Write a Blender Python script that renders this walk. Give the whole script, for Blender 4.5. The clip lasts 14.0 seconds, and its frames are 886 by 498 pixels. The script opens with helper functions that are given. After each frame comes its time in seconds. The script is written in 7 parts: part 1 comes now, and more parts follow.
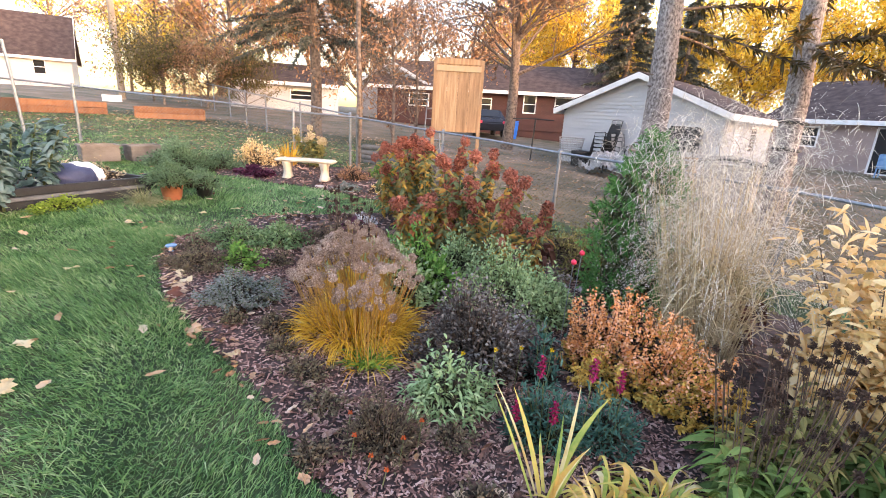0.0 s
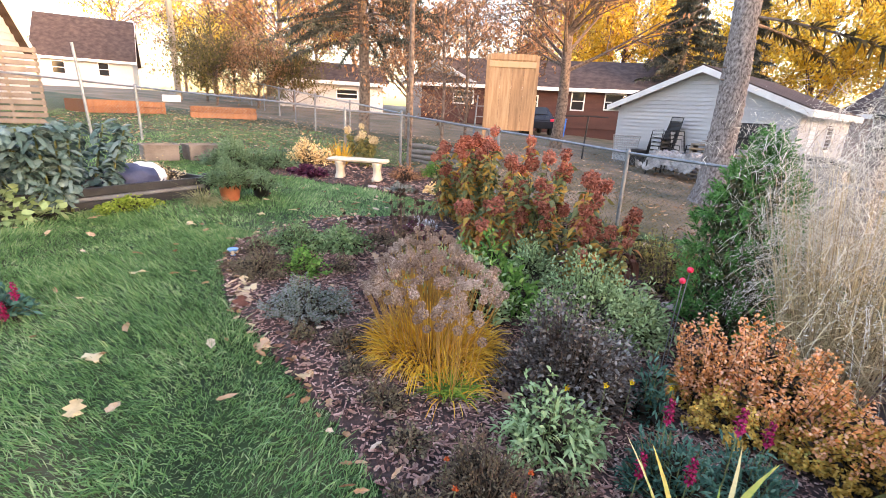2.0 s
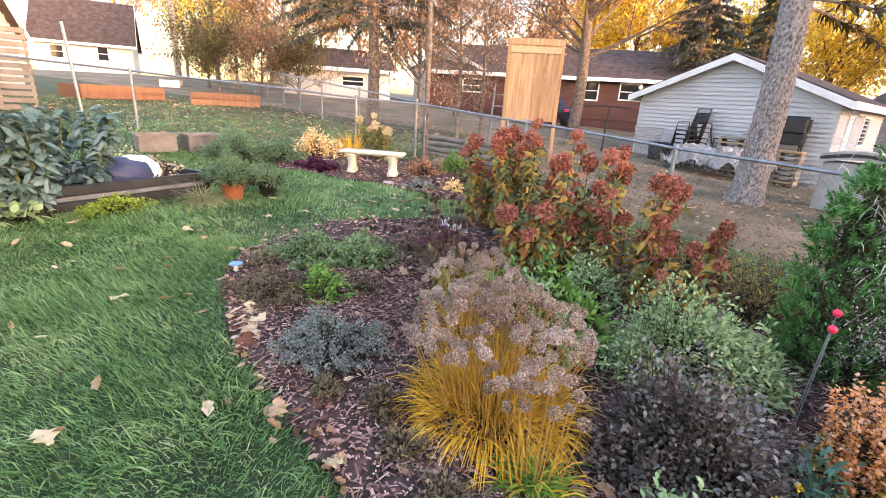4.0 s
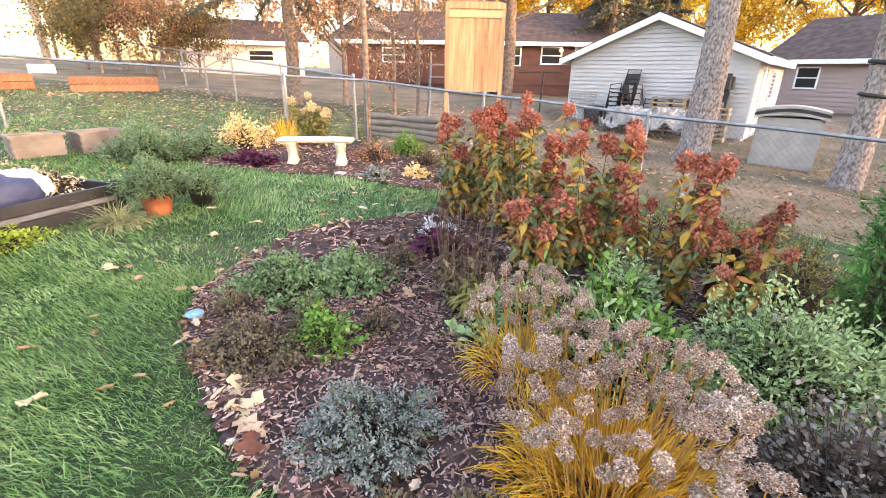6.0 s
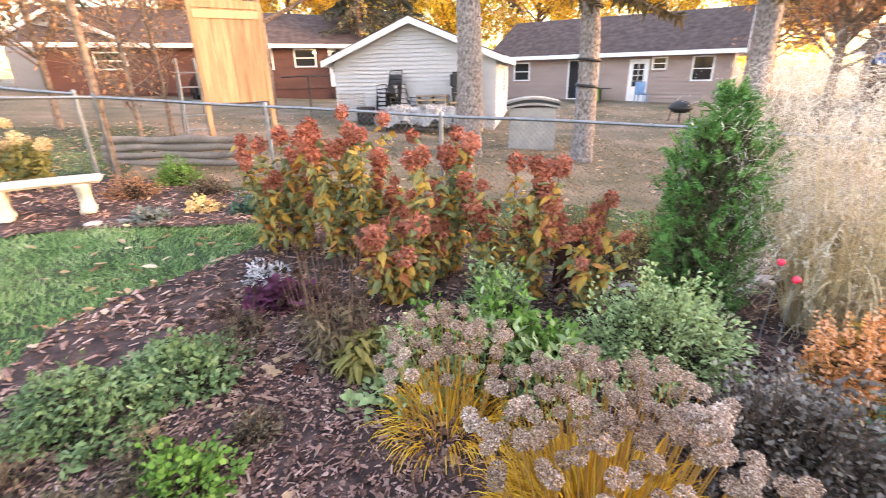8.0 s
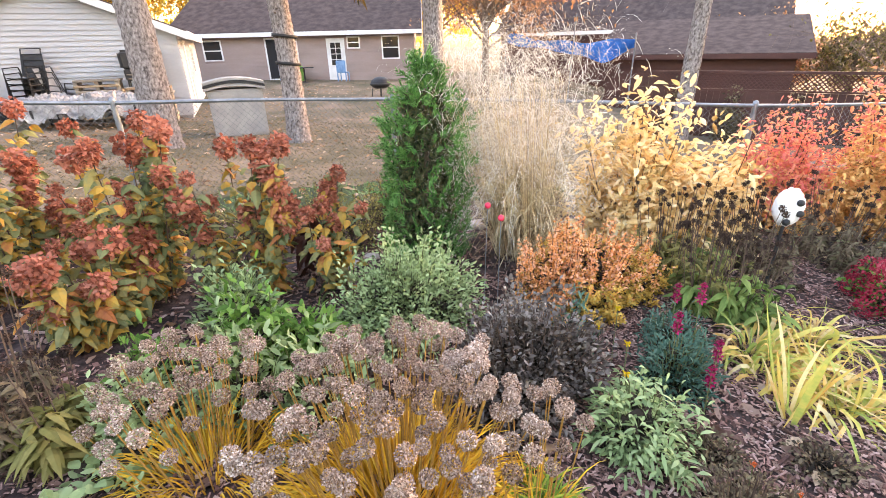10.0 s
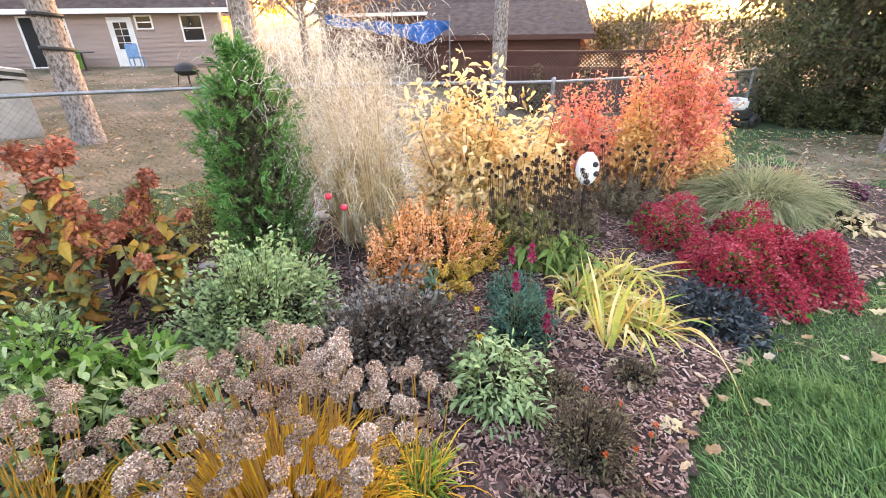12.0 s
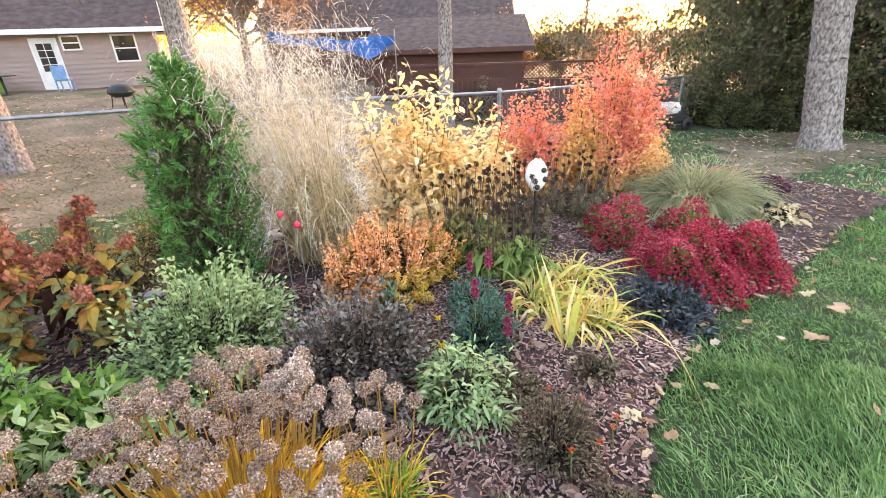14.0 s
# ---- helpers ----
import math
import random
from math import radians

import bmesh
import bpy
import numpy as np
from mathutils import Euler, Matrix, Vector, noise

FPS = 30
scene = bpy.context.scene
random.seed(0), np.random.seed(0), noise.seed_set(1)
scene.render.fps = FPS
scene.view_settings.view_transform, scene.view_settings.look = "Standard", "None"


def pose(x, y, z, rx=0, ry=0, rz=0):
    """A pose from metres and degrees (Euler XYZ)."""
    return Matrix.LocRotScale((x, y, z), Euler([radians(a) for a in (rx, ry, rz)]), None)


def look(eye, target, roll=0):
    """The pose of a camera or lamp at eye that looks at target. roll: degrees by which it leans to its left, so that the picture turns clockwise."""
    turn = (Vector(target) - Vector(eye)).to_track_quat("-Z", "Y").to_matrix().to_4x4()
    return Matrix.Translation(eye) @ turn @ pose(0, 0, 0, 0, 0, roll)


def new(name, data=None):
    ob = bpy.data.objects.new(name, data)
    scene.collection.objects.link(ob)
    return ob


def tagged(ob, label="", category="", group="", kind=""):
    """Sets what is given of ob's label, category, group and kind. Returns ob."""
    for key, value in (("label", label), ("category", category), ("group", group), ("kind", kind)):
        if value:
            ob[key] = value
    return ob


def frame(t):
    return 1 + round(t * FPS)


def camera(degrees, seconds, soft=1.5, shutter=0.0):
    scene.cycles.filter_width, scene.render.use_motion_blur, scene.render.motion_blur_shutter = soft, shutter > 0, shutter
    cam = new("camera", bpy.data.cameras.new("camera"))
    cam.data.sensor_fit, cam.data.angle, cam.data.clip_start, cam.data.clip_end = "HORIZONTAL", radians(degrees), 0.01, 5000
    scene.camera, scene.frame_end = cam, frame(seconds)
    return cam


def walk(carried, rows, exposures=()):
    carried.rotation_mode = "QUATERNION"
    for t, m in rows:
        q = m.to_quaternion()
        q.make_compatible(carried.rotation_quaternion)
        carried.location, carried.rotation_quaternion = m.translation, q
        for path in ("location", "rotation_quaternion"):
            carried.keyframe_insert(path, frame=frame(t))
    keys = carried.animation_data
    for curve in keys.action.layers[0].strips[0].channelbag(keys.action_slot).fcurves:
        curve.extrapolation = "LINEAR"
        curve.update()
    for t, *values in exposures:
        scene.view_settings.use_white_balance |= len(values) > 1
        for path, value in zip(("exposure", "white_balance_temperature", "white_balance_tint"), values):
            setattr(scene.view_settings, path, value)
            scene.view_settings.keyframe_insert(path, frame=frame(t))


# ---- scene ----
cam = camera(88.3, 14.0, 0.75, 0.2)
LEVEL = pose(0, 0, 0, 0, 3.5, 0)
PATH = [
    (0, (0.175, 0.04, 1.58), (-0.021, 1.947, 1.009), 6.9),
    (0.5, (0.197, 0.017, 1.604), (-0.083, 1.908, 1.016), 6.8),
    (1, (0.133, 0.084, 1.566), (-0.2, 1.965, 0.974), 7.3),
    (1.5, (-0.012, 0.191, 1.558), (-0.366, 2.067, 0.963), 7.4),
    (2, (-0.182, 0.313, 1.542), (-0.535, 2.189, 0.945), 6.5),
    (2.5, (-0.277, 0.463, 1.51), (-0.629, 2.337, 0.907), 6.2),
    (3, (-0.37, 0.659, 1.518), (-0.72, 2.53, 0.903), 7.0),
    (3.2, (-0.402, 0.712, 1.511), (-0.765, 2.58, 0.895), 7.2),
    (5.3, (-1.135, 1.372, 1.49), (-1.39, 3.221, 0.773), 5.4),
    (5.5, (-1.179, 1.431, 1.494), (-1.38, 3.284, 0.769), 5.6),
    (6, (-1.37, 1.577, 1.488), (-1.399, 3.442, 0.766), 4.6),
    (6.5, (-1.584, 1.691, 1.5), (-1.521, 3.555, 0.778), 2.2),
    (7, (-1.707, 1.849, 1.495), (-1.611, 3.714, 0.779), 2.4),
    (7.5, (-1.778, 2.042, 1.512), (-1.427, 3.889, 0.829), 0.9),
    (8, (-1.776, 2.109, 1.538), (-0.921, 3.789, 0.869), 2.0),
    (8.5, (-1.72, 2.21, 1.534), (-0.428, 3.584, 0.868), 0.2),
    (8.7, (-1.681, 2.245, 1.519), (-0.284, 3.506, 0.841), -1.0),
    (11, (-1.647, 2.188, 1.474), (0.071, 2.893, 0.732), 1.4),
    (11.5, (-1.644, 2.19, 1.494), (0.138, 2.668, 0.722), -0.2),
    (12, (-1.653, 2.191, 1.498), (0.162, 2.504, 0.718), -0.5),
    (12.5, (-1.659, 2.192, 1.499), (0.164, 2.452, 0.72), -0.8),
    (13, (-1.662, 2.189, 1.493), (0.176, 2.4, 0.734), -0.9),
    (13.5, (-1.665, 2.184, 1.495), (0.183, 2.352, 0.75), -1.4),
    (14, (-1.667, 2.183, 1.495), (0.187, 2.317, 0.76), -1.9),
]
walk(cam, [(t, LEVEL @ look(eye, target, roll)) for t, eye, target, roll in PATH],
     exposures=[(0, 3.45, 6700, 28), (3.2, 3.42, 6700, 28), (5.3, 3.88, 7100, 28), (8.7, 4.0, 7650, 31), (14, 4.0, 7800, 27)])

# ---- light ----
SUN_AZ, SUN_EL = 118.0, 7.0      # compass degrees from +y towards +x, and height
world = bpy.data.worlds.new("sky")
scene.world = world
world.use_nodes = True
wn = world.node_tree
sky = wn.nodes.new("ShaderNodeTexSky")
sky.sky_type, sky.sun_disc = "NISHITA", False
sky.sun_elevation, sky.sun_rotation = radians(SUN_EL), radians(SUN_AZ)
sky.air_density, sky.dust_density, sky.ozone_density = 1.0, 2.0, 1.0
wn.links.new(sky.outputs[0], wn.nodes["Background"].inputs[0])
wn.nodes["Background"].inputs[1].default_value = 0.15
sun = new("sun", bpy.data.lights.new("sun", "SUN"))
sun.data.energy, sun.data.angle, sun.data.color = 0.2, radians(0.6), (1.0, 0.62, 0.33)
az, el = radians(SUN_AZ), radians(SUN_EL)
sun.matrix_world = look(Vector((math.sin(az) * math.cos(el), math.cos(az) * math.cos(el), math.sin(el))) * 30, (0, 0, 0))

# ---- helpers of this scene ----
rng = np.random.default_rng(7)
UP = np.array((0.0, 0.0, 1.0))


def smooth(a, b, v):
    t = np.clip((v - a) / (b - a), 0, 1)
    return t * t * (3 - 2 * t)


def height(x, y):
    """The ground: a gentle fall to the east, rising again towards the far gardens."""
    x, y = np.asarray(x, float), np.asarray(y, float)
    return (-0.0612 * np.clip(x, -22, 24) + 0.85 * smooth(8, 20, x) * smooth(5, 15, y) + 0.03 * np.clip(y - 8, 0, 26)
            + 0.012 * np.sin(1.7 * x + 0.6 * y) * np.cos(1.1 * y - 0.4 * x))


def gz(x, y):
    return float(height(x, y))


def unit(v):
    v = np.asarray(v, float)
    return v / np.maximum(np.linalg.norm(v, axis=-1, keepdims=True), 1e-9)


class Geo:
    """Collects many small pieces into one mesh."""

    def __init__(self):
        self.v, self.f, self.n = [], [], 0

    def add(self, v, f):
        v = np.asarray(v, np.float32).reshape(-1, 3)
        self.v.append(v)
        self.f.append(np.asarray(f, np.int32).reshape(-1, 4) + self.n)
        self.n += len(v)
        return self

    def grid(self, v):
        """v: N x rows x cols x 3, each an open sheet."""
        n, r, c, _ = v.shape
        k, i, j = np.meshgrid(np.arange(n), np.arange(r - 1), np.arange(c - 1), indexing="ij")
        a = k * r * c + i * c + j
        return self.add(v, np.stack([a, a + 1, a + c + 1, a + c], -1))

    def ring(self, v):
        """v: N x rows x cols x 3, closed round the columns."""
        n, r, c, _ = v.shape
        k, i, j = np.meshgrid(np.arange(n), np.arange(r - 1), np.arange(c), indexing="ij")
        a, b = k * r * c + i * c + j, k * r * c + i * c + (j + 1) % c
        return self.add(v, np.stack([a, b, b + c, a + c], -1))

    def ribbons(self, P, D, L, W, droop=0.0, prof=(0.6, 1, 0.7, 0.05), S=None, cols=2, fold=0.25, sway=0.0):
        """Blades and leaves: from P along D, bending down by droop and sideways by sway."""
        P, D = np.atleast_2d(P), unit(np.atleast_2d(D))
        n = len(P)
        L, W, droop = (np.broadcast_to(np.asarray(q, float), (n,)) for q in (L, W, droop))
        if S is None:
            S = np.cross(D, unit(rng.normal(size=(n, 3)) * (0.5, 0.5, 0.5) + UP))
        S = unit(S)
        t = np.linspace(0, 1, len(prof))
        mid = P[:, None] + D[:, None] * (L[:, None] * t)[..., None] - UP * (droop[:, None] * L[:, None] * t * t)[..., None] + S[:, None] * ((np.zeros(n) + sway)[:, None] * L[:, None] * t * t)[..., None]
        w = (W[:, None] * np.asarray(prof))[..., None] / 2
        side = S[:, None] * w
        if cols == 2:
            return self.grid(np.stack([mid - side, mid + side], 2))
        down = np.cross(S, D)[:, None] * w * fold * 2
        return self.grid(np.stack([mid - side, mid + down, mid + side], 2))

    def tubes(self, P, D, L, R, droop=0.0, taper=0.5, rows=3, n=4):
        P, D = np.atleast_2d(P), unit(np.atleast_2d(D))
        m = len(P)
        L, R, droop = (np.broadcast_to(np.asarray(q, float), (m,)) for q in (L, R, droop))
        A = unit(np.cross(D, np.where(np.abs(D[:, 2:3]) > 0.9, (1.0, 0, 0), UP)))
        B = np.cross(D, A)
        t = np.linspace(0, 1, rows)
        mid = P[:, None] + D[:, None] * (L[:, None] * t)[..., None] - UP * (droop[:, None] * L[:, None] * t * t)[..., None]
        r = R[:, None] * (1 + (taper - 1) * t)
        ang = np.linspace(0, 2 * np.pi, n, endpoint=False)
        off = A[:, None, None] * np.cos(ang)[:, None] + B[:, None, None] * np.sin(ang)[:, None]
        return self.ring(mid[:, :, None] + off * r[..., None, None])

    def path(self, pts, radii, n=8):
        pts = np.asarray(pts, float)
        T = unit(np.gradient(pts, axis=0))
        ref = np.where(np.abs(T[:, 2:3]) > 0.9, (1.0, 0, 0), UP)
        A = unit(np.cross(T, ref))
        B = np.cross(T, A)
        ang = np.linspace(0, 2 * np.pi, n, endpoint=False)
        r = np.broadcast_to(np.asarray(radii, float), (len(pts),))[:, None, None]
        v = pts[:, None] + r * (A[:, None] * np.cos(ang)[:, None] + B[:, None] * np.sin(ang)[:, None])
        return self.ring(v[None])

    def boxes(self, C, X, Y, size):
        """Boxes at C, their long side along X and wide side along Y."""
        C, X, Y, size = (np.atleast_2d(np.asarray(q, float)) for q in (C, X, Y, size))
        m = len(C)
        X, Y, size = (np.broadcast_to(q, (m, 3)) for q in (X, Y, size))
        X = unit(X)
        Z = unit(np.cross(X, Y))
        Y = np.cross(Z, X)
        s = np.array([(-1, -1, -1), (1, -1, -1), (1, 1, -1), (-1, 1, -1), (-1, -1, 1), (1, -1, 1), (1, 1, 1), (-1, 1, 1)]) / 2
        v = C[:, None] + sum(A[:, None] * (size[:, k:k + 1] * s[:, k])[..., None] for k, A in enumerate((X, Y, Z)))
        q = np.array([(0, 3, 2, 1), (4, 5, 6, 7), (0, 1, 5, 4), (1, 2, 6, 5), (2, 3, 7, 6), (3, 0, 4, 7)])
        return self.add(v, q[None] + (np.arange(m) * 8)[:, None, None])

    def box(self, lo, hi):
        lo, hi = np.asarray(lo, float), np.asarray(hi, float)
        return self.boxes((lo + hi) / 2, (1, 0, 0), (0, 1, 0), hi - lo)

    def mesh(self, name):
        v, f = np.concatenate(self.v), np.concatenate(self.f)
        me = bpy.data.meshes.new(name)
        me.vertices.add(len(v))
        me.vertices.foreach_set("co", v.ravel())
        me.loops.add(f.size)
        me.loops.foreach_set("vertex_index", f.ravel())
        me.polygons.add(len(f))
        me.polygons.foreach_set("loop_start", np.arange(0, f.size, 4, dtype=np.int32))
        me.update(calc_edges=True)
        me.shade_flat()
        return me


def part(name, geo, material, parent=None, label="", smoothed=False):
    """One mesh object; a child where it has a parent."""
    if isinstance(geo, Geo):
        me = geo.mesh(name)
    elif isinstance(geo, bpy.types.Mesh):
        me = geo
    else:
        me = bpy.data.meshes.new(name)
        geo.to_mesh(me)
        geo.free()
    if material and not me.materials:
        me.materials.append(material)
    if smoothed:
        me.shade_smooth()
    ob = new(name, me)
    if parent:
        ob.parent = parent
    return tagged(ob, label) if label else ob


def thing(name, x, y, z, label, category, group="", kind="", turn=0):
    ob = new(name)
    ob.empty_display_size = 0.1
    ob.matrix_basis = pose(x, y, z, 0, 0, turn)
    return tagged(ob, label, category, group, kind)


def bevelled(size, bevel=0.01, seg=2, at=(0, 0, 0)):
    bm = bmesh.new()
    bmesh.ops.create_cube(bm, size=1, matrix=Matrix.Translation(at) @ Matrix.Diagonal((*size, 1)))
    bmesh.ops.bevel(bm, geom=bm.edges[:], offset=bevel, segments=seg, affect="EDGES")
    return bm


def lathe(profile, n=24):
    """A turned body from (radius, height) pairs."""
    g = Geo()
    a = np.linspace(0, 2 * np.pi, n, endpoint=False)
    pr = np.asarray(profile, float)
    g.ring(np.stack([pr[:, :1] * np.cos(a), pr[:, :1] * np.sin(a), np.broadcast_to(pr[:, 1:], (len(pr), n))], -1)[None])
    return g


# ---- materials ----
def mat(name, colours, rough=0.7, scale=6.0, bump=0.2, fine=60.0, island=0.0, obj_random=0.0, translucent=0.0, metal=0.0, stretch=(1, 1, 1), spec=0.4):
    """A surface whose colour wanders between the colours given, in patches, by piece and in fine grain."""
    m = bpy.data.materials.new(name)
    m.use_nodes = True
    nt = m.node_tree
    bsdf = nt.nodes["Principled BSDF"]
    n, l = nt.nodes.new, nt.links.new
    co = n("ShaderNodeNewGeometry")
    mp = n("ShaderNodeMapping")
    mp.inputs["Scale"].default_value = stretch
    l(co.outputs["Position"], mp.inputs[0])
    big, small = n("ShaderNodeTexNoise"), n("ShaderNodeTexNoise")
    big.inputs["Scale"].default_value, big.inputs["Detail"].default_value = scale, 4
    small.inputs["Scale"].default_value, small.inputs["Detail"].default_value = fine, 3
    l(mp.outputs[0], big.inputs["Vector"])
    l(mp.outputs[0], small.inputs["Vector"])
    mix = n("ShaderNodeMath")
    mix.operation = "MULTIPLY_ADD"
    l(small.outputs[0], mix.inputs[0])
    mix.inputs[1].default_value = 0.35
    l(big.outputs[0], mix.inputs[2])
    value, base = mix.outputs[0], 0.675
    for amount, source in ((island, co.outputs["Random Per Island"]), (obj_random, None)):
        if amount:
            if source is None:
                source = n("ShaderNodeObjectInfo").outputs["Random"]
            k = n("ShaderNodeMath")
            k.operation = "MULTIPLY_ADD"
            l(source, k.inputs[0])
            k.inputs[1].default_value = amount
            l(value, k.inputs[2])
            value = k.outputs[0]
            base += amount / 2
    span = 0.2 + 0.5 * (island + obj_random)
    rg = n("ShaderNodeMapRange")
    rg.inputs[1].default_value, rg.inputs[2].default_value = base - span, base + span
    l(value, rg.inputs[0])
    ramp = n("ShaderNodeValToRGB")
    el = ramp.color_ramp.elements
    while len(el) < len(colours):
        el.new(0.5)
    for i, c in enumerate(colours):
        el[i].position, el[i].color = i / max(1, len(colours) - 1), (*c, 1)
    l(rg.outputs[0], ramp.inputs[0])
    l(ramp.outputs[0], bsdf.inputs["Base Color"])
    bsdf.inputs["Roughness"].default_value = rough
    bsdf.inputs["Metallic"].default_value = metal
    bsdf.inputs["Specular IOR Level"].default_value = spec
    if bump:
        b = n("ShaderNodeBump")
        b.inputs["Strength"].default_value, b.inputs["Distance"].default_value = bump, 0.01
        l(mix.outputs[0], b.inputs["Height"])
        l(b.outputs[0], bsdf.inputs["Normal"])
    if translucent:
        tr, ms = n("ShaderNodeBsdfTranslucent"), n("ShaderNodeMixShader")
        l(ramp.outputs[0], tr.inputs[0])
        ms.inputs[0].default_value = translucent
        l(bsdf.outputs[0], ms.inputs[1])
        l(tr.outputs[0], ms.inputs[2])
        l(ms.outputs[0], nt.nodes["Material Output"].inputs[0])
    return m


def leafy(name, *colours, rough=0.55, tr=0.3):
    colours = [tuple(0.35 * c for c in colours[0]), *colours[1:]]
    return mat(name, colours, rough, 3.0, 0.0, 40.0, island=0.7, translucent=tr, spec=0.15)


M = {}
M["soil"] = mat("lawn_soil", [(0.014, 0.024, 0.010), (0.028, 0.055, 0.017), (0.07, 0.065, 0.033)], 0.95, 1.3, 0.6, 25)
M["yard"] = mat("dry_yard", [(0.07, 0.068, 0.036), (0.145, 0.112, 0.073), (0.24, 0.175, 0.13)], 0.95, 0.8, 0.5, 20)
M["mulch"] = mat("mulch_soil", [(0.014, 0.009, 0.008), (0.045, 0.027, 0.024), (0.10, 0.064, 0.056)], 0.95, 9, 0.9, 90)
M["chip"] = mat("bark_chip", [(0.028, 0.015, 0.012), (0.14, 0.076, 0.064), (0.33, 0.20, 0.17), (0.56, 0.43, 0.38)], 0.95, 2.5, 0.4, 200, island=0.9, spec=0.15)
M["grass"] = leafy("grass_blade", (0.034, 0.095, 0.032), (0.098, 0.215, 0.074), (0.21, 0.36, 0.135), (0.48, 0.54, 0.32), rough=0.4, tr=0.35)
M["drygrass"] = leafy("dry_lawn_blade", (0.06, 0.085, 0.03), (0.16, 0.14, 0.07), (0.29, 0.215, 0.14))
M["litter"] = leafy("fallen_leaf", (0.14, 0.06, 0.035), (0.33, 0.19, 0.10), (0.50, 0.36, 0.24), (0.66, 0.56, 0.46), rough=0.8, tr=0.15)
M["bedleaf"] = leafy("withered_bed_leaf", (0.05, 0.025, 0.02), (0.12, 0.065, 0.05), (0.22, 0.13, 0.10), (0.34, 0.23, 0.18), (0.50, 0.40, 0.32), rough=0.85, tr=0.1)
M["cover"] = mat("crumpled_cover", [(0.16, 0.15, 0.15), (0.30, 0.285, 0.28), (0.46, 0.44, 0.43)], 0.35, 5, 0.8, 25)
M["plank"] = mat("stained_plank", [(0.13, 0.05, 0.025), (0.22, 0.10, 0.05), (0.30, 0.15, 0.08)], 0.85, 4, 0.3, 50, stretch=(4, 4, 0.35), obj_random=0.4)
M["steel"] = mat("galvanised_steel", [(0.17, 0.19, 0.215), (0.28, 0.30, 0.33)], 0.45, 12, 0.1, 120, metal=0.7)
M["wire"] = mat("chain_wire", [(0.14, 0.15, 0.16), (0.22, 0.23, 0.24)], 0.5, 12, 0.0, 80, metal=0.5)
M["concrete"] = mat("cast_concrete", [(0.42, 0.36, 0.28), (0.56, 0.49, 0.39), (0.64, 0.58, 0.48)], 0.85, 7, 0.35, 120)
M["bark"] = mat("pine_bark", [(0.06, 0.047, 0.043), (0.16, 0.135, 0.127), (0.26, 0.226, 0.215), (0.36, 0.32, 0.305)], 0.95, 26, 1.0, 130, stretch=(1, 1, 0.55))
M["twig"] = mat("twig_bark", [(0.07, 0.05, 0.04), (0.17, 0.12, 0.09), (0.26, 0.19, 0.15)], 0.9, 12, 0.2, 80)
M["greywood"] = mat("weathered_wood", [(0.16, 0.13, 0.10), (0.30, 0.25, 0.20), (0.40, 0.34, 0.28)], 0.9, 5, 0.4, 60, stretch=(1, 1, 0.2), obj_random=0.3)
M["cedar"] = mat("cedar_board", [(0.20, 0.12, 0.065), (0.31, 0.19, 0.105), (0.40, 0.28, 0.165), (0.34, 0.27, 0.19)], 0.75, 4, 0.3, 50, stretch=(4, 4, 0.35), obj_random=0.4)
M["siding"] = mat("white_siding", [(0.43, 0.43, 0.445), (0.52, 0.52, 0.53)], 0.6, 2, 0.05, 30, stretch=(0.3, 0.3, 1), obj_random=0.1)
M["beige"] = mat("beige_siding", [(0.29, 0.215, 0.195), (0.37, 0.28, 0.255)], 0.7, 2, 0.05, 30, stretch=(0.3, 0.3, 1), obj_random=0.1)
M["brown"] = mat("brown_siding", [(0.055, 0.022, 0.018), (0.10, 0.040, 0.032)], 0.75, 2, 0.1, 30, stretch=(0.3, 0.3, 1), obj_random=0.1)
M["shingle"] = mat("roof_shingle", [(0.052, 0.039, 0.037), (0.075, 0.056, 0.053), (0.10, 0.075, 0.070)], 0.95, 3, 0.5, 40, spec=0.1)
M["white"] = mat("white_paint", [(0.68, 0.68, 0.68), (0.80, 0.80, 0.80)], 0.55, 3, 0.05, 40)
M["dark"] = mat("dark_plastic", [(0.012, 0.012, 0.013), (0.03, 0.03, 0.032)], 0.55, 5, 0.1, 60)
M["crate"] = mat("weathered_crate", [(0.13, 0.105, 0.09), (0.22, 0.19, 0.165)], 0.8, 4, 0.2, 60)
M["charcoalboard"] = mat("charcoal_board", [(0.09, 0.09, 0.095), (0.17, 0.17, 0.175)], 0.6, 4, 0.1, 60)
M["greyp"] = mat("grey_resin", [(0.30, 0.29, 0.28), (0.40, 0.38, 0.36)], 0.7, 4, 0.1, 60)
M["terracotta"] = mat("terracotta", [(0.36, 0.11, 0.05), (0.50, 0.17, 0.08)], 0.75, 9, 0.2, 80)
M["blue"] = mat("blue_sheet", [(0.01, 0.13, 0.55), (0.02, 0.22, 0.75)], 0.45, 3, 0.3, 20)
M["paleblue"] = mat("pale_blue_glass", [(0.10, 0.24, 0.46), (0.20, 0.38, 0.60)], 0.3, 8, 0.05, 60)
M["navy"] = mat("navy_sack", [(0.022, 0.030, 0.075), (0.05, 0.06, 0.12)], 0.6, 6, 0.5, 30)
M["rock"] = mat("field_stone", [(0.22, 0.18, 0.16), (0.42, 0.36, 0.33), (0.55, 0.48, 0.45)], 0.9, 6, 0.5, 50, obj_random=0.4)
M["red"] = mat("red_bead", [(0.55, 0.02, 0.05), (0.70, 0.03, 0.08)], 0.4, 8, 0, 60)
glass = bpy.data.materials.new("window_glass")
glass.use_nodes = True
gb = glass.node_tree.nodes["Principled BSDF"]
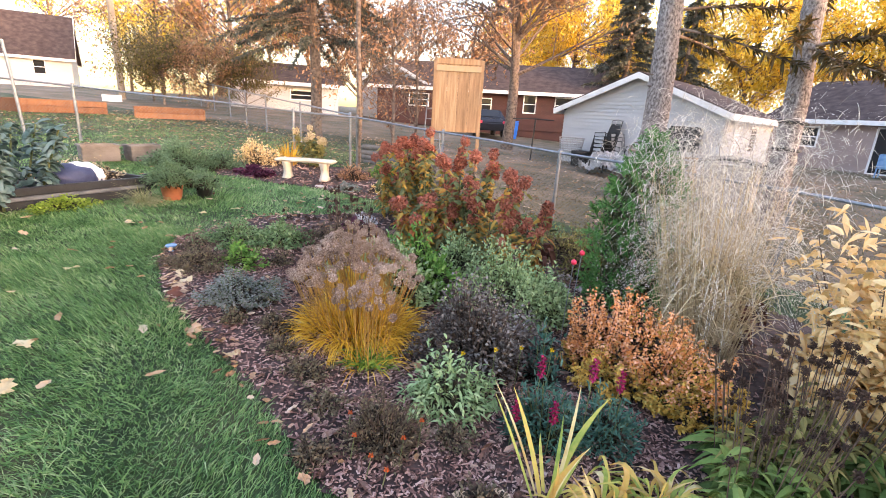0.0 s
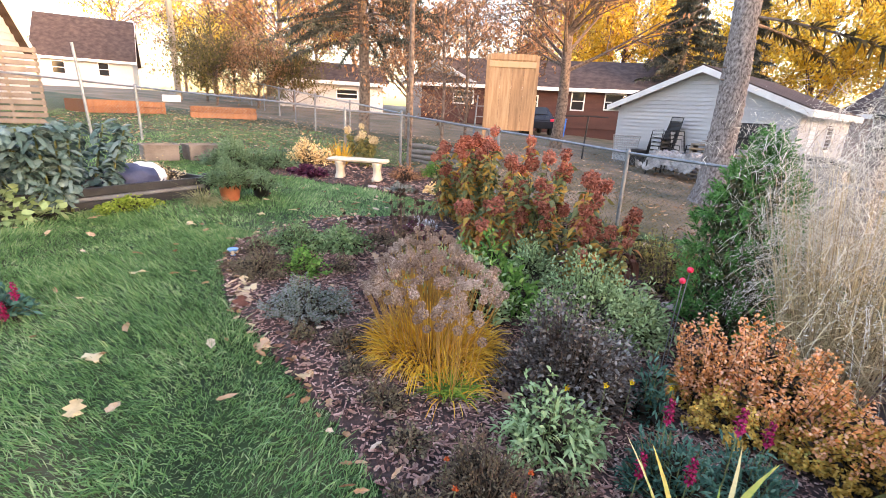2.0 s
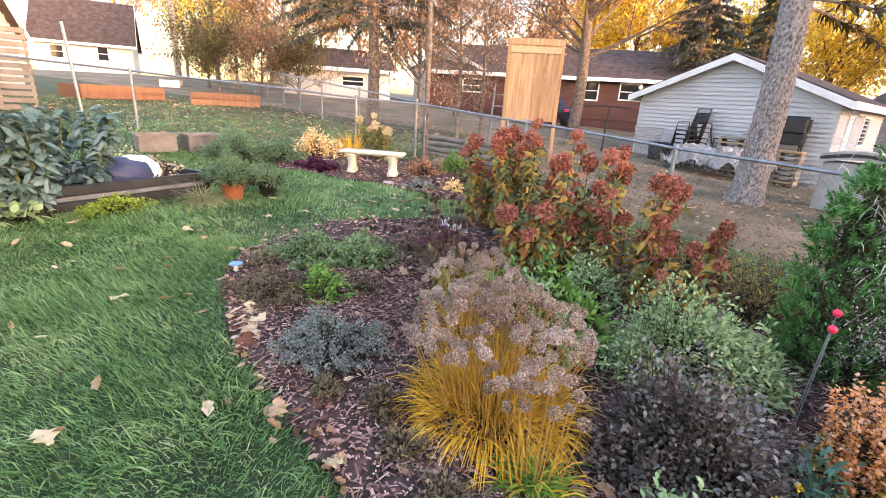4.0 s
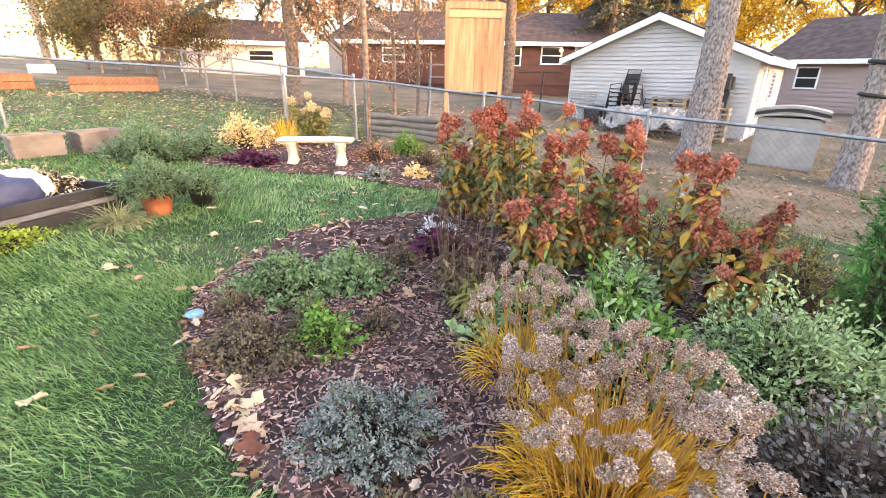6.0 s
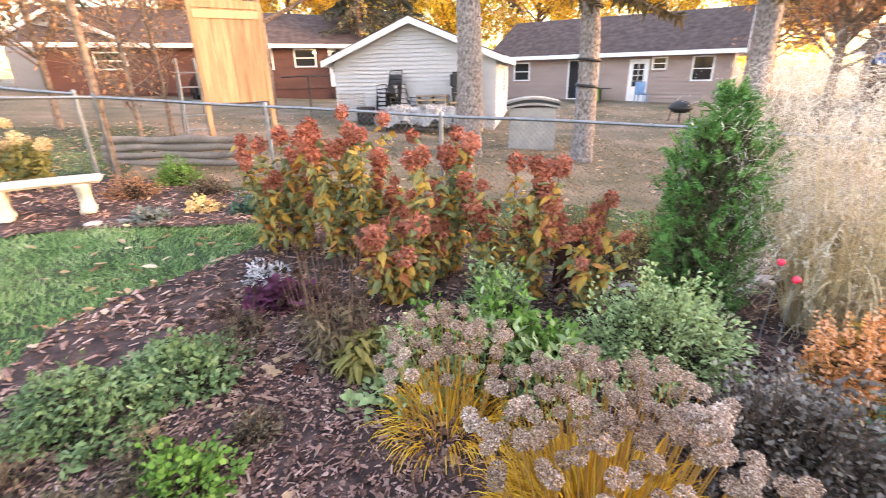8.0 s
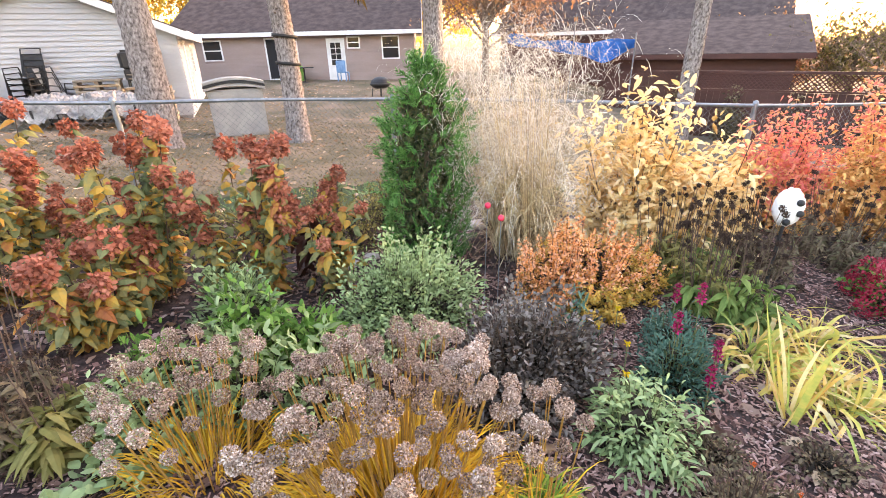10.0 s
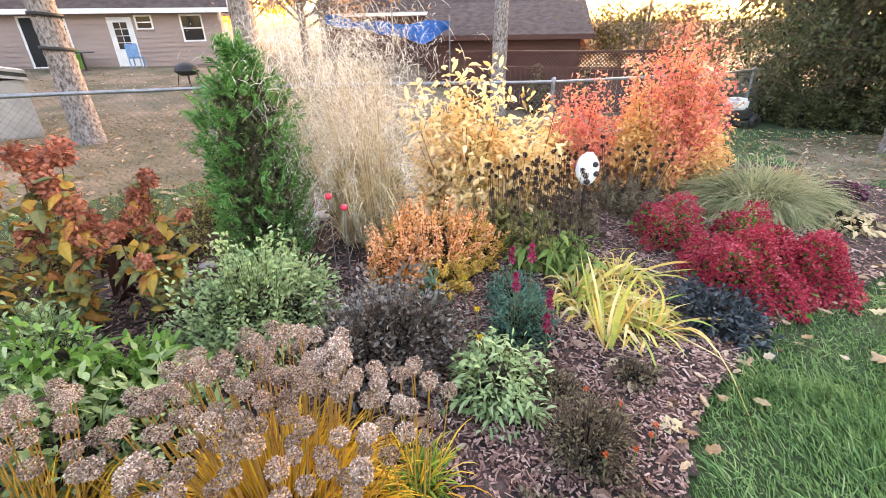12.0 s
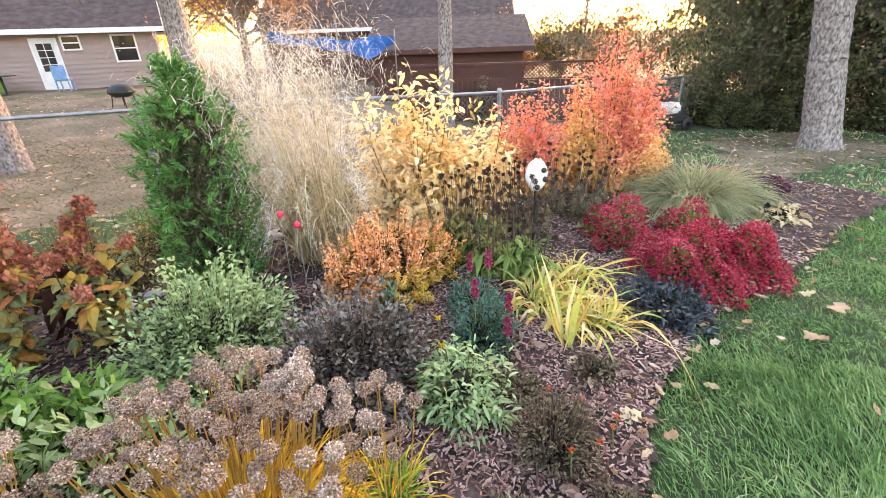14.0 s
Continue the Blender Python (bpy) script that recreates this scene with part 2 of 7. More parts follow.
gb.inputs["Base Color"].default_value, gb.inputs["Roughness"].default_value = (0.02, 0.022, 0.025, 1), 0.06
M["glass"] = glass
M["carpaint"] = mat("dark_car_paint", [(0.012, 0.013, 0.018), (0.02, 0.022, 0.03)], 0.25, 3, 0.0, 60, spec=0.5)
glow = bpy.data.materials.new("lamp_glow")
glow.use_nodes = True
gl = glow.node_tree.nodes["Principled BSDF"]
gl.inputs["Emission Color"].default_value, gl.inputs["Emission Strength"].default_value = (1.0, 0.72, 0.35, 1), 0.35
M["lampglow"] = glow

# ---- ground ----
BED = [(3.45, -2.4), (2.32, -1.02), (1.3, 0.1), (1.04, 0.54), (0.61, 0.94), (0.21, 1.27), (-0.09, 1.43), (-0.41, 1.55), (-0.85, 1.98), (-1.42, 2.39),
       (-2.2, 2.95), (-2.55, 3.38), (-2.85, 3.8), (-3.0, 4.2), (-2.95, 4.8), (-2.82, 5.5), (-2.3, 5.95), (-1.6, 6.5), (-1.2, 7.0), (-1.2, 7.4),
       (-2.0, 7.6), (-2.9, 7.75), (-4.0, 7.72), (-4.9, 7.8), (-5.5, 8.6), (-5.5, 10.0), (-3.0, 10.3), (-0.9, 8.6), (0.9, 7.0), (1.7, 5.6),
       (2.9, 5.2), (4.1, 3.6), (5.2, 1.9), (6.0, 0.0), (5.5, -1.5)]


def inside(x, y, poly):
    x, y = np.asarray(x), np.asarray(y)
    hit = np.zeros(x.shape, bool)
    for (x0, y0), (x1, y1) in zip(poly, poly[1:] + poly[:1]):
        if y0 != y1:
            hit ^= ((y0 > y) != (y1 > y)) & (x < (x1 - x0) * (y - y0) / (y1 - y0) + x0)
    return hit


FENCE = [(-3.1, 10.4), (1.18, 7.99), (3.81, 6.11), (5.35, 1.8), (7.6, -1.0), (12.0, -4.2)]
YARD = FENCE + [(80, -4), (80, 80), (-3.1, 80)]
DRY = [(4.4, -1.2), (5.8, -1.7), (8.0, -2.6), (9.0, -5.4), (6.4, -5.0), (5.0, -2.7)]      # bare ground below the lawn's pine


def sheet(name, x0, x1, nx, y0, y1, ny, keep, lift, material, label, kind="structure"):
    xs, ys = np.linspace(x0, x1, nx), np.linspace(y0, y1, ny)
    X, Y = np.meshgrid(xs, ys, indexing="ij")
    v = np.stack([X, Y, height(X, Y) + lift(X, Y)], -1)
    i, j = np.meshgrid(np.arange(nx - 1), np.arange(ny - 1), indexing="ij")
    a = i * ny + j
    f = np.stack([a, a + ny, a + ny + 1, a + 1], -1)
    ok = keep((X[:-1, :-1] + X[1:, 1:]) / 2, (Y[:-1, :-1] + Y[1:, 1:]) / 2)
    g = Geo()
    g.add(v, f[ok])
    return tagged(part(name, g, material, smoothed=True), label, "ground", kind=kind)


def ground():
    """One sheet to the horizon, fine near the walk."""
    s = np.linspace(-1, 1, 181)
    q = np.sign(s) * (18 * np.abs(s) + 900 * np.abs(s) ** 7)
    X, Y = np.meshgrid(q, q + 6, indexing="ij")
    g = Geo()
    g.grid(np.stack([X, Y, height(X, Y)], -1)[None])
    ob = tagged(part("ground", g, None, smoothed=True), "lawn and leaf-strewn back yards", "ground", kind="structure")
    ob.data.materials.append(M["soil"])
    ob.data.materials.append(M["yard"])
    n = len(ob.data.polygons)
    c = np.empty(n * 3)
    ob.data.polygons.foreach_get("center", c)
    c = c.reshape(-1, 3)
    idx = (inside(c[:, 0], c[:, 1], YARD) | inside(c[:, 0], c[:, 1], DRY) | (c[:, 1] > 17) | (c[:, 0] > 12)).astype(np.int32)
    ob.data.polygons.foreach_set("material_index", idx)


ground()
noise_lift = lambda X, Y: 0.025 + 0.012 * np.sin(9 * X + 3 * Y) * np.sin(7 * Y - 2 * X)
sheet("mulch_bed", -6, 6.5, 190, -2.6, 10.6, 200, lambda X, Y: inside(X, Y, BED), noise_lift, M["mulch"], "dark bark mulch of the flower bed")


def scatter(n, x0, x1, y0, y1):
    return rng.uniform(x0, x1, n), rng.uniform(y0, y1, n)


def lawn():
    g, d = Geo(), Geo()
    for n, box, L, W in ((95000, (-3.6, 0.4, 0.6, 4.6), 0.078, 0.0048), (58000, (0.0, 3.6, -2.6, 1.6), 0.078, 0.0048), (16000, (-1.6, 0.4, -0.6, 0.9), 0.078, 0.005),
                         (16000, (-4.9, -3.5, 1.6, 4.4), 0.07, 0.007), (14000, (-15, -3.4, 9, 15), 0.06, 0.014), (40000, (-7, -0.8, 4.0, 8.0), 0.07, 0.008),
                         (26000, (-10, -3.4, 1, 13), 0.06, 0.011), (9000, (2.0, 9.0, -7, -1), 0.07, 0.012), (30000, (-13, 7, -7, 9), 0.075, 0.009)):
        x, y = scatter(n, *box)
        ok = ~inside(x, y, BED) & ~inside(x, y, YARD) & ~(inside(x, y, DRY) & (rng.uniform(size=n) < 0.85))
        x, y = x[ok], y[ok]
        m = len(x)
        clump = 0.7 + 0.9 * np.clip(np.sin(2.3 * x + 1.1 * y) * np.sin(2.9 * y - 1.7 * x) + 0.35 * rng.normal(size=m), 0, 1.4)
        az = 2.2 * np.sin(1.3 * x + 0.8 * y) + rng.normal(size=m) * 0.9
        lean = rng.uniform(0.25, 1.1, m)
        D = np.stack([np.cos(az) * lean, np.sin(az) * lean, np.ones(m)], -1)
        g.ribbons(np.stack([x, y, height(x, y)], -1), D, L * clump * rng.uniform(0.6, 1.3, m), W * rng.uniform(0.7, 1.4, m), rng.uniform(0.1, 0.5, m), prof=(1, 0.8, 0.08))
    for cx, cy in zip(*scatter(700, -4.6, 3.4, -2.4, 8.0)):      # uncut tufts that lie over
        m = 22
        x, y = cx + rng.normal(size=m) * 0.05, cy + rng.normal(size=m) * 0.05
        ok = ~inside(x, y, BED) & ~inside(x, y, YARD)
        x, y, m = x[ok], y[ok], int(ok.sum())
        if m:
            az = 2.2 * np.sin(1.3 * cx + 0.8 * cy) + rng.normal() * 0.8 + rng.normal(size=m) * 0.5
            D = np.stack([np.cos(az), np.sin(az), rng.uniform(0.5, 1.4, m)], -1)
            g.ribbons(np.stack([x, y, height(x, y)], -1), D, rng.uniform(0.10, 0.19, m), 0.0058, rng.uniform(0.4, 0.8, m), prof=(0.9, 1, 0.7, 0.08))
    tagged(part("grass", g, M["grass"]), "lush green uncut lawn grass", "grass", kind="stuff")
    for n, box in ((30000, (-2, 9, 5, 14)), (14000, (5, 18, 6, 24)), (9000, (-14, -3, 11, 17)), (5000, (4.2, 9, -5.5, -1.0))):
        x, y = scatter(n, *box)
        ok = (inside(x, y, YARD) | (x < -3) | inside(x, y, DRY)) & ~inside(x, y, BED)
        x, y = x[ok], y[ok]
        m = len(x)
        D = np.stack([rng.normal(size=m), rng.normal(size=m), np.full(m, 0.7)], -1)
        d.ribbons(np.stack([x, y, height(x, y)], -1), D, rng.uniform(0.03, 0.09, m), 0.011, 0.2, prof=(1, 0.8, 0.1))
    tagged(part("dry_grass", d, M["drygrass"]), "thin dry grass of the yards beyond the fence", "grass", kind="stuff")


lawn()


def chips():
    g = Geo()
    for n, box, s in ((40000, (-3.0, 1.3, 1.0, 4.8), 0.46), (12000, (-5.5, 2, 4.6, 10), 0.85), (18000, (-0.4, 3.0, -0.5, 2.6), 0.46), (11000, (1.2, 5, -2.4, 4), 0.62)):
        x, y = scatter(n, *box)
        ok = inside(x, y, BED)
        x, y = x[ok], y[ok]
        m = len(x)
        az = rng.uniform(0, 6.28, m)
        X = np.stack([np.cos(az), np.sin(az), rng.normal(size=m) * 0.22], -1)
        Y = np.stack([-np.sin(az), np.cos(az), rng.normal(size=m) * 0.3], -1)
        size = np.stack([rng.gamma(1.6, 0.022, m) + 0.010, rng.gamma(3, 0.0038, m) + 0.004, rng.uniform(0.003, 0.008, m)], -1) * s
        g.boxes(np.stack([x, y, height(x, y) + noise_lift(x, y) + 0.006 + rng.uniform(0, 0.012, m)], -1), X, Y, size)
    tagged(part("bark_chips", g, M["chip"]), "loose shredded bark chips", "mulch", kind="stuff")


chips()


def fallen_leaves():
    g = Geo()
    for n, box, s, lift in ((300, (-9, 1, 1, 9), 0.065, 0.05), (120, (0, 4, -3, 1.2), 0.06, 0.05), (2600, (-3, 16, 5, 20), 0.08, 0.03), (1500, (-14, -3, 9, 18), 0.08, 0.04), (600, (3, 9, -6, 4), 0.07, 0.05), (260, (4.4, 8.4, -5.2, -1.4), 0.07, 0.03)):
        x, y = scatter(n, *box)
        m = len(x)
        az = rng.uniform(0, 6.28, m)
        D = np.stack([np.cos(az), np.sin(az), rng.uniform(-0.1, 0.35, m)], -1)
        S = np.stack([-np.sin(az), np.cos(az), rng.normal(size=m) * 0.3], -1)
        g.ribbons(np.stack([x, y, height(x, y) + lift], -1), D, s * rng.uniform(0.6, 1.7, m), s * rng.uniform(0.4, 0.9, m), rng.uniform(-0.1, 0.4, m), prof=(0.1, 0.9, 0.7, 1.0, 0.5, 0.05), S=S, cols=3, fold=0.3)
    b = Geo()
    for n, box, s in ((2600, (-3, 2, 1.3, 8), 0.04), (420, (-3.1, 0.8, 1.4, 6), 0.07), (900, (-2.0, -1.0, 3.2, 5.6), 0.035), (900, (1.5, 5.5, -2, 4), 0.045)):
        x, y = scatter(n, *box)
        ok = inside(x, y, BED)
        x, y = x[ok], y[ok]
        m = len(x)
        az = rng.uniform(0, 6.28, m)
        D = np.stack([np.cos(az), np.sin(az), rng.uniform(-0.1, 0.4, m)], -1)
        S = np.stack([-np.sin(az), np.cos(az), rng.normal(size=m) * 0.4], -1)
        b.ribbons(np.stack([x, y, height(x, y) + noise_lift(x, y) + 0.016], -1), D, s * rng.uniform(0.6, 1.7, m), s * rng.uniform(0.3, 0.8, m), rng.uniform(-0.1, 0.5, m), prof=(0.1, 0.9, 0.7, 1.0, 0.5, 0.05), S=S, cols=3, fold=0.4)
    tagged(part("bed_litter", b, M["bedleaf"]), "withered brown leaves lying among the bark", "leaves", kind="stuff")
    for (x0, y0), (x1, y1) in zip(BED[1:16], BED[2:17]):      # leaves caught along the lawn's edge
        m = int(16 * math.hypot(x1 - x0, y1 - y0)) + 1
        k = rng.uniform(0, 1, m)
        x, y = x0 + (x1 - x0) * k + rng.normal(size=m) * 0.07, y0 + (y1 - y0) * k + rng.normal(size=m) * 0.07
        az = rng.uniform(0, 6.28, m)
        D = np.stack([np.cos(az), np.sin(az), rng.uniform(0, 0.5, m)], -1)
        S = np.stack([-np.sin(az), np.cos(az), rng.normal(size=m) * 0.4], -1)
        g.ribbons(np.stack([x, y, height(x, y) + 0.05], -1), D, rng.uniform(0.03, 0.09, m), rng.uniform(0.02, 0.05, m), rng.uniform(0, 0.5, m), prof=(0.1, 0.9, 0.6, 1.0, 0.5, 0.05), S=S, cols=3, fold=0.4)
    tagged(part("leaf_litter", g, M["litter"]), "curled brown and cream fallen leaves", "leaves", kind="stuff")


fallen_leaves()

# ---- fences ----
def fence(name, points, label, tall=1.18, spacing=3.0, cell=0.075):
    """A chain-link fence along the points: posts with caps, a top rail, woven wire."""
    root = thing(name, points[0][0], points[0][1], gz(*points[0]), label, "fence", kind="structure")
    inv = root.matrix_basis.inverted()
    for (x0, y0), (x1, y1) in zip(points, points[1:]):
        d = math.hypot(x1 - x0, y1 - y0)
        n = max(1, round(d / spacing))
        g = Geo()
        k = np.linspace(0, 1, 9)
        g.path(np.stack([x0 + (x1 - x0) * k, y0 + (y1 - y0) * k, height(x0 + (x1 - x0) * k, y0 + (y1 - y0) * k) + tall - 0.02], -1), 0.021, 8)
        ob = part("top_rail", g, M["steel"], root, smoothed=True)
        ob.matrix_parent_inverse = inv
        for i in range(n):
            x, y = x0 + (x1 - x0) * i / n, y0 + (y1 - y0) * i / n
            z = gz(x, y)
            p = Geo()
            p.path([(x, y, z - 0.1), (x, y, z + tall - 0.05), (x, y, z + tall + 0.005)], 0.03 if i == 0 else 0.025, 10)
            p.path([(x, y, z + tall), (x, y, z + tall + 0.03), (x, y, z + tall + 0.045)], (0.034, 0.03, 0.005), 10)
            ob = part("post", p, M["steel"], root, smoothed=True)
            ob.matrix_parent_inverse = inv
        w = Geo()
        u = np.arange(-tall, d, cell)
        ux, uy = (x1 - x0) / d, (y1 - y0) / d
        for sgn in (1, -1):
            s0 = u if sgn > 0 else u + tall
            s1 = s0 + sgn * (tall - 0.08)
            lo, hi = np.clip(s0, 0, d), np.clip(s1, 0, d)
            za, zb = 0.04 + np.abs(lo - s0), 0.04 + np.abs(hi - s0)
            ok = np.abs(hi - lo) > 0.05
            A = np.stack([x0 + ux * lo, y0 + uy * lo, height(x0 + ux * lo, y0 + uy * lo) + za], -1)[ok]
            B = np.stack([x0 + ux * hi, y0 + uy * hi, height(x0 + ux * hi, y0 + uy * hi) + zb], -1)[ok]
            w.tubes(A, B - A, np.linalg.norm(B - A, axis=1), 0.0017, taper=1, rows=2, n=3)
        ob = part("wire_mesh", w, M["wire"], root)
        tagged(ob, kind="stuff").matrix_parent_inverse = inv
    return root


fence("chain_link_fence", FENCE, "galvanised chain-link fence with a bright top rail", spacing=3.2)
fence("chain_link_fence", [(-3.1, 10.4), (-4.5, 10.15), (-9.1, 9.3), (-17, 7.9)], "galvanised chain-link fence beside the vegetable beds", spacing=5.0)
fence("chain_link_fence", [(-3.4, 10.8), (-7.9, 15.3), (-11.5, 19.0), (-21, 28.0)], "far chain-link fence of the next garden", tall=1.2, spacing=2.6, cell=0.11)


def corner_pole():
    x, y = -3.1, 10.45
    root = thing("utility_pole", x, y, gz(x, y), "grey weathered wooden pole at the fence corner", "pole")
    k = np.linspace(0, 1, 14)
    g = Geo()
    g.path(np.stack([0.02 * np.sin(5 * k), 0.02 * np.cos(4 * k), k * 6.5 - 0.1], -1), 0.055 - 0.012 * k, 10)
    part("pole", g, M["twig"], root, smoothed=True)


corner_pole()


def far_pole():
    x, y = -18.3, 21.0
    root = thing("utility_pole", x, y, gz(x, y), "tall brown wooden utility pole carrying cables", "pole")
    g = Geo()
    g.path([(0, 0, -0.2), (0, 0, 4), (0, 0, 9)], (0.16, 0.14, 0.11), 10)
    part("pole", g, M["greywood"], root, smoothed=True)
    part("transformer", lathe([(0.01, 7.2), (0.2, 7.25), (0.2, 7.9), (0.01, 7.95)], 14), M["greyp"], root, smoothed=True).location = (0.3, 0, -1.6)
    t = np.linspace(0, 1, 16)
    c = Geo()
    c.path(np.stack([26 * t, 6 * t, 5.4 + 3.2 * t * t - 1.2 * t], -1), 0.018, 5)
    part("cable", c, M["dark"], root)


far_pole()


# ---- houses ----
def house(name, x, y, z, turn, length, depth, wall, rise, siding, label, gable=False, over=0.35, openings=(), trim="white", board=0.16, sides=(0, 1)):
    """A house whose front stands along local x and faces local -y. gable: the ridge runs back from the front. openings: (kind, x, sill, width, height)."""
    root = thing(name, x, y, z, label, "house", turn=turn)

    core = Geo().box((0.03, 0.03, -0.6), (length - 0.03, depth - 0.03, wall))
    part("wall", core, M[siding], root)
    mesh_cache = {}
    for side in sides:                      # 0 front, 1 the end at local x = length, 2 the end at x = 0
        span = length if side == 0 else depth
        top = wall + (rise if (side == 0) == gable else 0)
        n = int(top / board)
        for i in range(n + 1):
            z0, z1 = i * board, min((i + 1) * board, top)
            if z1 - z0 < 0.03:
                continue
            u0, u1 = 0.0, span
            if z1 > wall:
                cut = (min(z1, top) - wall) / max(rise, 0.01) * span / 2
                u0, u1 = cut, span - cut
            if u1 - u0 < 0.1:
                continue
            runs = [(u0, u1)]
            if side == 0:
                for kind, ox, sill, w, hgt in openings:
                    if z1 > sill and z0 < sill + hgt:
                        runs = [q for a, b in runs for q in ((a, min(b, ox)), (max(a, ox + w), b)) if q[1] - q[0] > 0.02]
            for a, b in runs:
                key = (round(b - a, 2), round(z1 - z0, 2))
                if key not in mesh_cache:
                    bm = Geo()
                    w, hh = b - a, z1 - z0
                    bm.add([(0, -0.038, 0), (w, -0.038, 0), (w, -0.006, hh), (0, -0.006, hh), (0, 0.03, 0), (w, 0.03, 0), (w, 0.03, hh), (0, 0.03, hh)],
                           [(0, 1, 2, 3), (4, 7, 6, 5), (0, 4, 5, 1), (3, 2, 6, 7), (0, 3, 7, 4), (1, 5, 6, 2)])
                    me = bm.mesh("board")
                    me.materials.append(M[siding])
                    mesh_cache[key] = me
                ob = part("board", mesh_cache[key], None, root)
                ob.matrix_basis = pose(a, 0, z0) if side == 0 else pose(length, a, z0, 0, 0, 90) if side == 1 else pose(0, b, z0, 0, 0, -90)
    # gable walls under the roof
    for at in ((0.03, depth - 0.03) if gable else (0.03, length - 0.03)):
        g = Geo()
        if gable:
            g.add([(0, at, wall), (length, at, wall), (length / 2, at, wall + rise), (length / 2, at, wall + rise)], [(0, 1, 2, 3)])
        else:
            g.add([(at, 0, wall), (at, depth, wall), (at, depth / 2, wall + rise), (at, depth / 2, wall + rise)], [(0, 1, 2, 3)])
        part("gable", g, M[siding], root)
    # roof slabs with thickness, fascia along the edges
    span = length if gable else depth
    run = depth if gable else length
    slope = rise / (span / 2)
    for s in (0, 1):
        lowz = wall - slope * over
        a, b = (-over, span / 2) if s == 0 else (span + over, span / 2)
        def pt(u, v, dz):
            zz = lowz + slope * (abs(u - a)) + dz
            return (u, v, zz) if gable else (v, u, zz)
        r = Geo()
        r.add([pt(a, -over, 0.06), pt(b, -over, 0.06), pt(b, run + over, 0.06), pt(a, run + over, 0.06), pt(a, -over, 0.14), pt(b, -over, 0.14), pt(b, run + over, 0.14), pt(a, run + over, 0.14)],
              [(0, 1, 2, 3), (4, 7, 6, 5), (0, 4, 5, 1), (1, 5, 6, 2), (2, 6, 7, 3), (3, 7, 4, 0)])
        part("roof", r, M["shingle"], root)
        for v in (-over, run + over):
            f = Geo()
            f.add([pt(a, v - 0.03, -0.09), pt(b, v - 0.03, -0.09), pt(b, v + 0.03, -0.09), pt(a, v + 0.03, -0.09), pt(a, v - 0.03, 0.1), pt(b, v - 0.03, 0.1), pt(b, v + 0.03, 0.1), pt(a, v + 0.03, 0.1)],
                  [(0, 1, 2, 3), (4, 7, 6, 5), (0, 4, 5, 1), (1, 5, 6, 2), (2, 6, 7, 3), (3, 7, 4, 0)])
            part("fascia", f, M[trim], root)
        e = Geo()
        p, q = pt(a, -over, 0.02), pt(a, run + over, 0.02)
        e.boxes((np.array(p) + q) / 2, np.array(q) - p, (0, 0, 1), (run + 2 * over, 0.2, 0.07))
        part("gutter", e, M[trim], root)
    for kind, ox, sill, w, hgt in openings:
        fr = Geo()
        t = 0.07
        y0, y1 = -0.05, 0.04
        fr.box((ox, y0, sill), (ox + w, y1, sill + t)).box((ox, y0, sill + hgt - t), (ox + w, y1, sill + hgt))
        fr.box((ox, y0, sill + t), (ox + t, y1, sill + hgt - t)).box((ox + w - t, y0, sill + t), (ox + w, y1, sill + hgt - t))
        win = part("door" if kind in ("door", "garage_door") else "window", fr, M["white"], root, "white frame")
        if kind in ("window", "slider"):
            gg = Geo().box((ox + t, 0.0, sill + t), (ox + w - t, 0.02, sill + hgt - t))
            part("pane", gg, M["glass"], win)
            bar = Geo()
            if kind == "window":
                bar.box((ox + t, -0.02, sill + hgt / 2 - 0.025), (ox + w - t, 0.01, sill + hgt / 2 + 0.025))
            else:
                bar.box((ox + w / 2 - 0.03, -0.02, sill + t), (ox + w / 2 + 0.03, 0.01, sill + hgt - t))
            part("glazing_bar", bar, M["white"], win)
        else:
            gg = Geo().box((ox + t, -0.01, sill), (ox + w - t, 0.03, sill + hgt - t))
            part("leaf", gg, M["white"], win)
            if kind == "door":
                for i in range(2):
                    for j in range(4):
                        px, pz = ox + 0.2 + i * (w - 0.4) / 2, sill + 0.75 + j * 0.28
                        part("pane", Geo().box((px, -0.022, pz), (px + (w - 0.4) / 2 - 0.03, -0.012, pz + 0.25)), M["glass"], win)
                part("handle", lathe([(0.01, 0), (0.03, 0.02), (0.03, 0.04), (0.01, 0.06)], 8), M["steel"], win).matrix_basis = pose(ox + w - 0.15, -0.01, sill + 0.98, 90)
    return root


garage = house("garage", 2.41, 18.77, gz(4.6, 17.8) - 0.1, -37.0, 5.5, 6.9, 2.2, 1.12, "siding", "white-sided garage with a brown shingle roof", gable=True, over=0.3, sides=(0, 1), board=0.125,
      openings=())
for y0, w, sill, hgt, kind in ((1.1, 0.9, 0.05, 1.95, "door"), (3.3, 1.1, 0.95, 0.95, "window")):
    t = 0.08
    fr = Geo().box((5.49, y0, sill), (5.56, y0 + t, sill + hgt)).box((5.49, y0 + w - t, sill), (5.56, y0 + w, sill + hgt)).box((5.49, y0 + t, sill + hgt - t), (5.56, y0 + w - t, sill + hgt))
    if kind == "window":
        fr.box((5.49, y0 + t, sill), (5.56, y0 + w - t, sill + t))
    opening = part(kind, fr, M["white"], garage, "white frame")
    part("pane" if kind == "window" else "leaf", Geo().box((5.50, y0 + t, sill + (t if kind == "window" else 0)), (5.53, y0 + w - t, sill + hgt - t)), M["glass" if kind == "window" else "white"], opening)
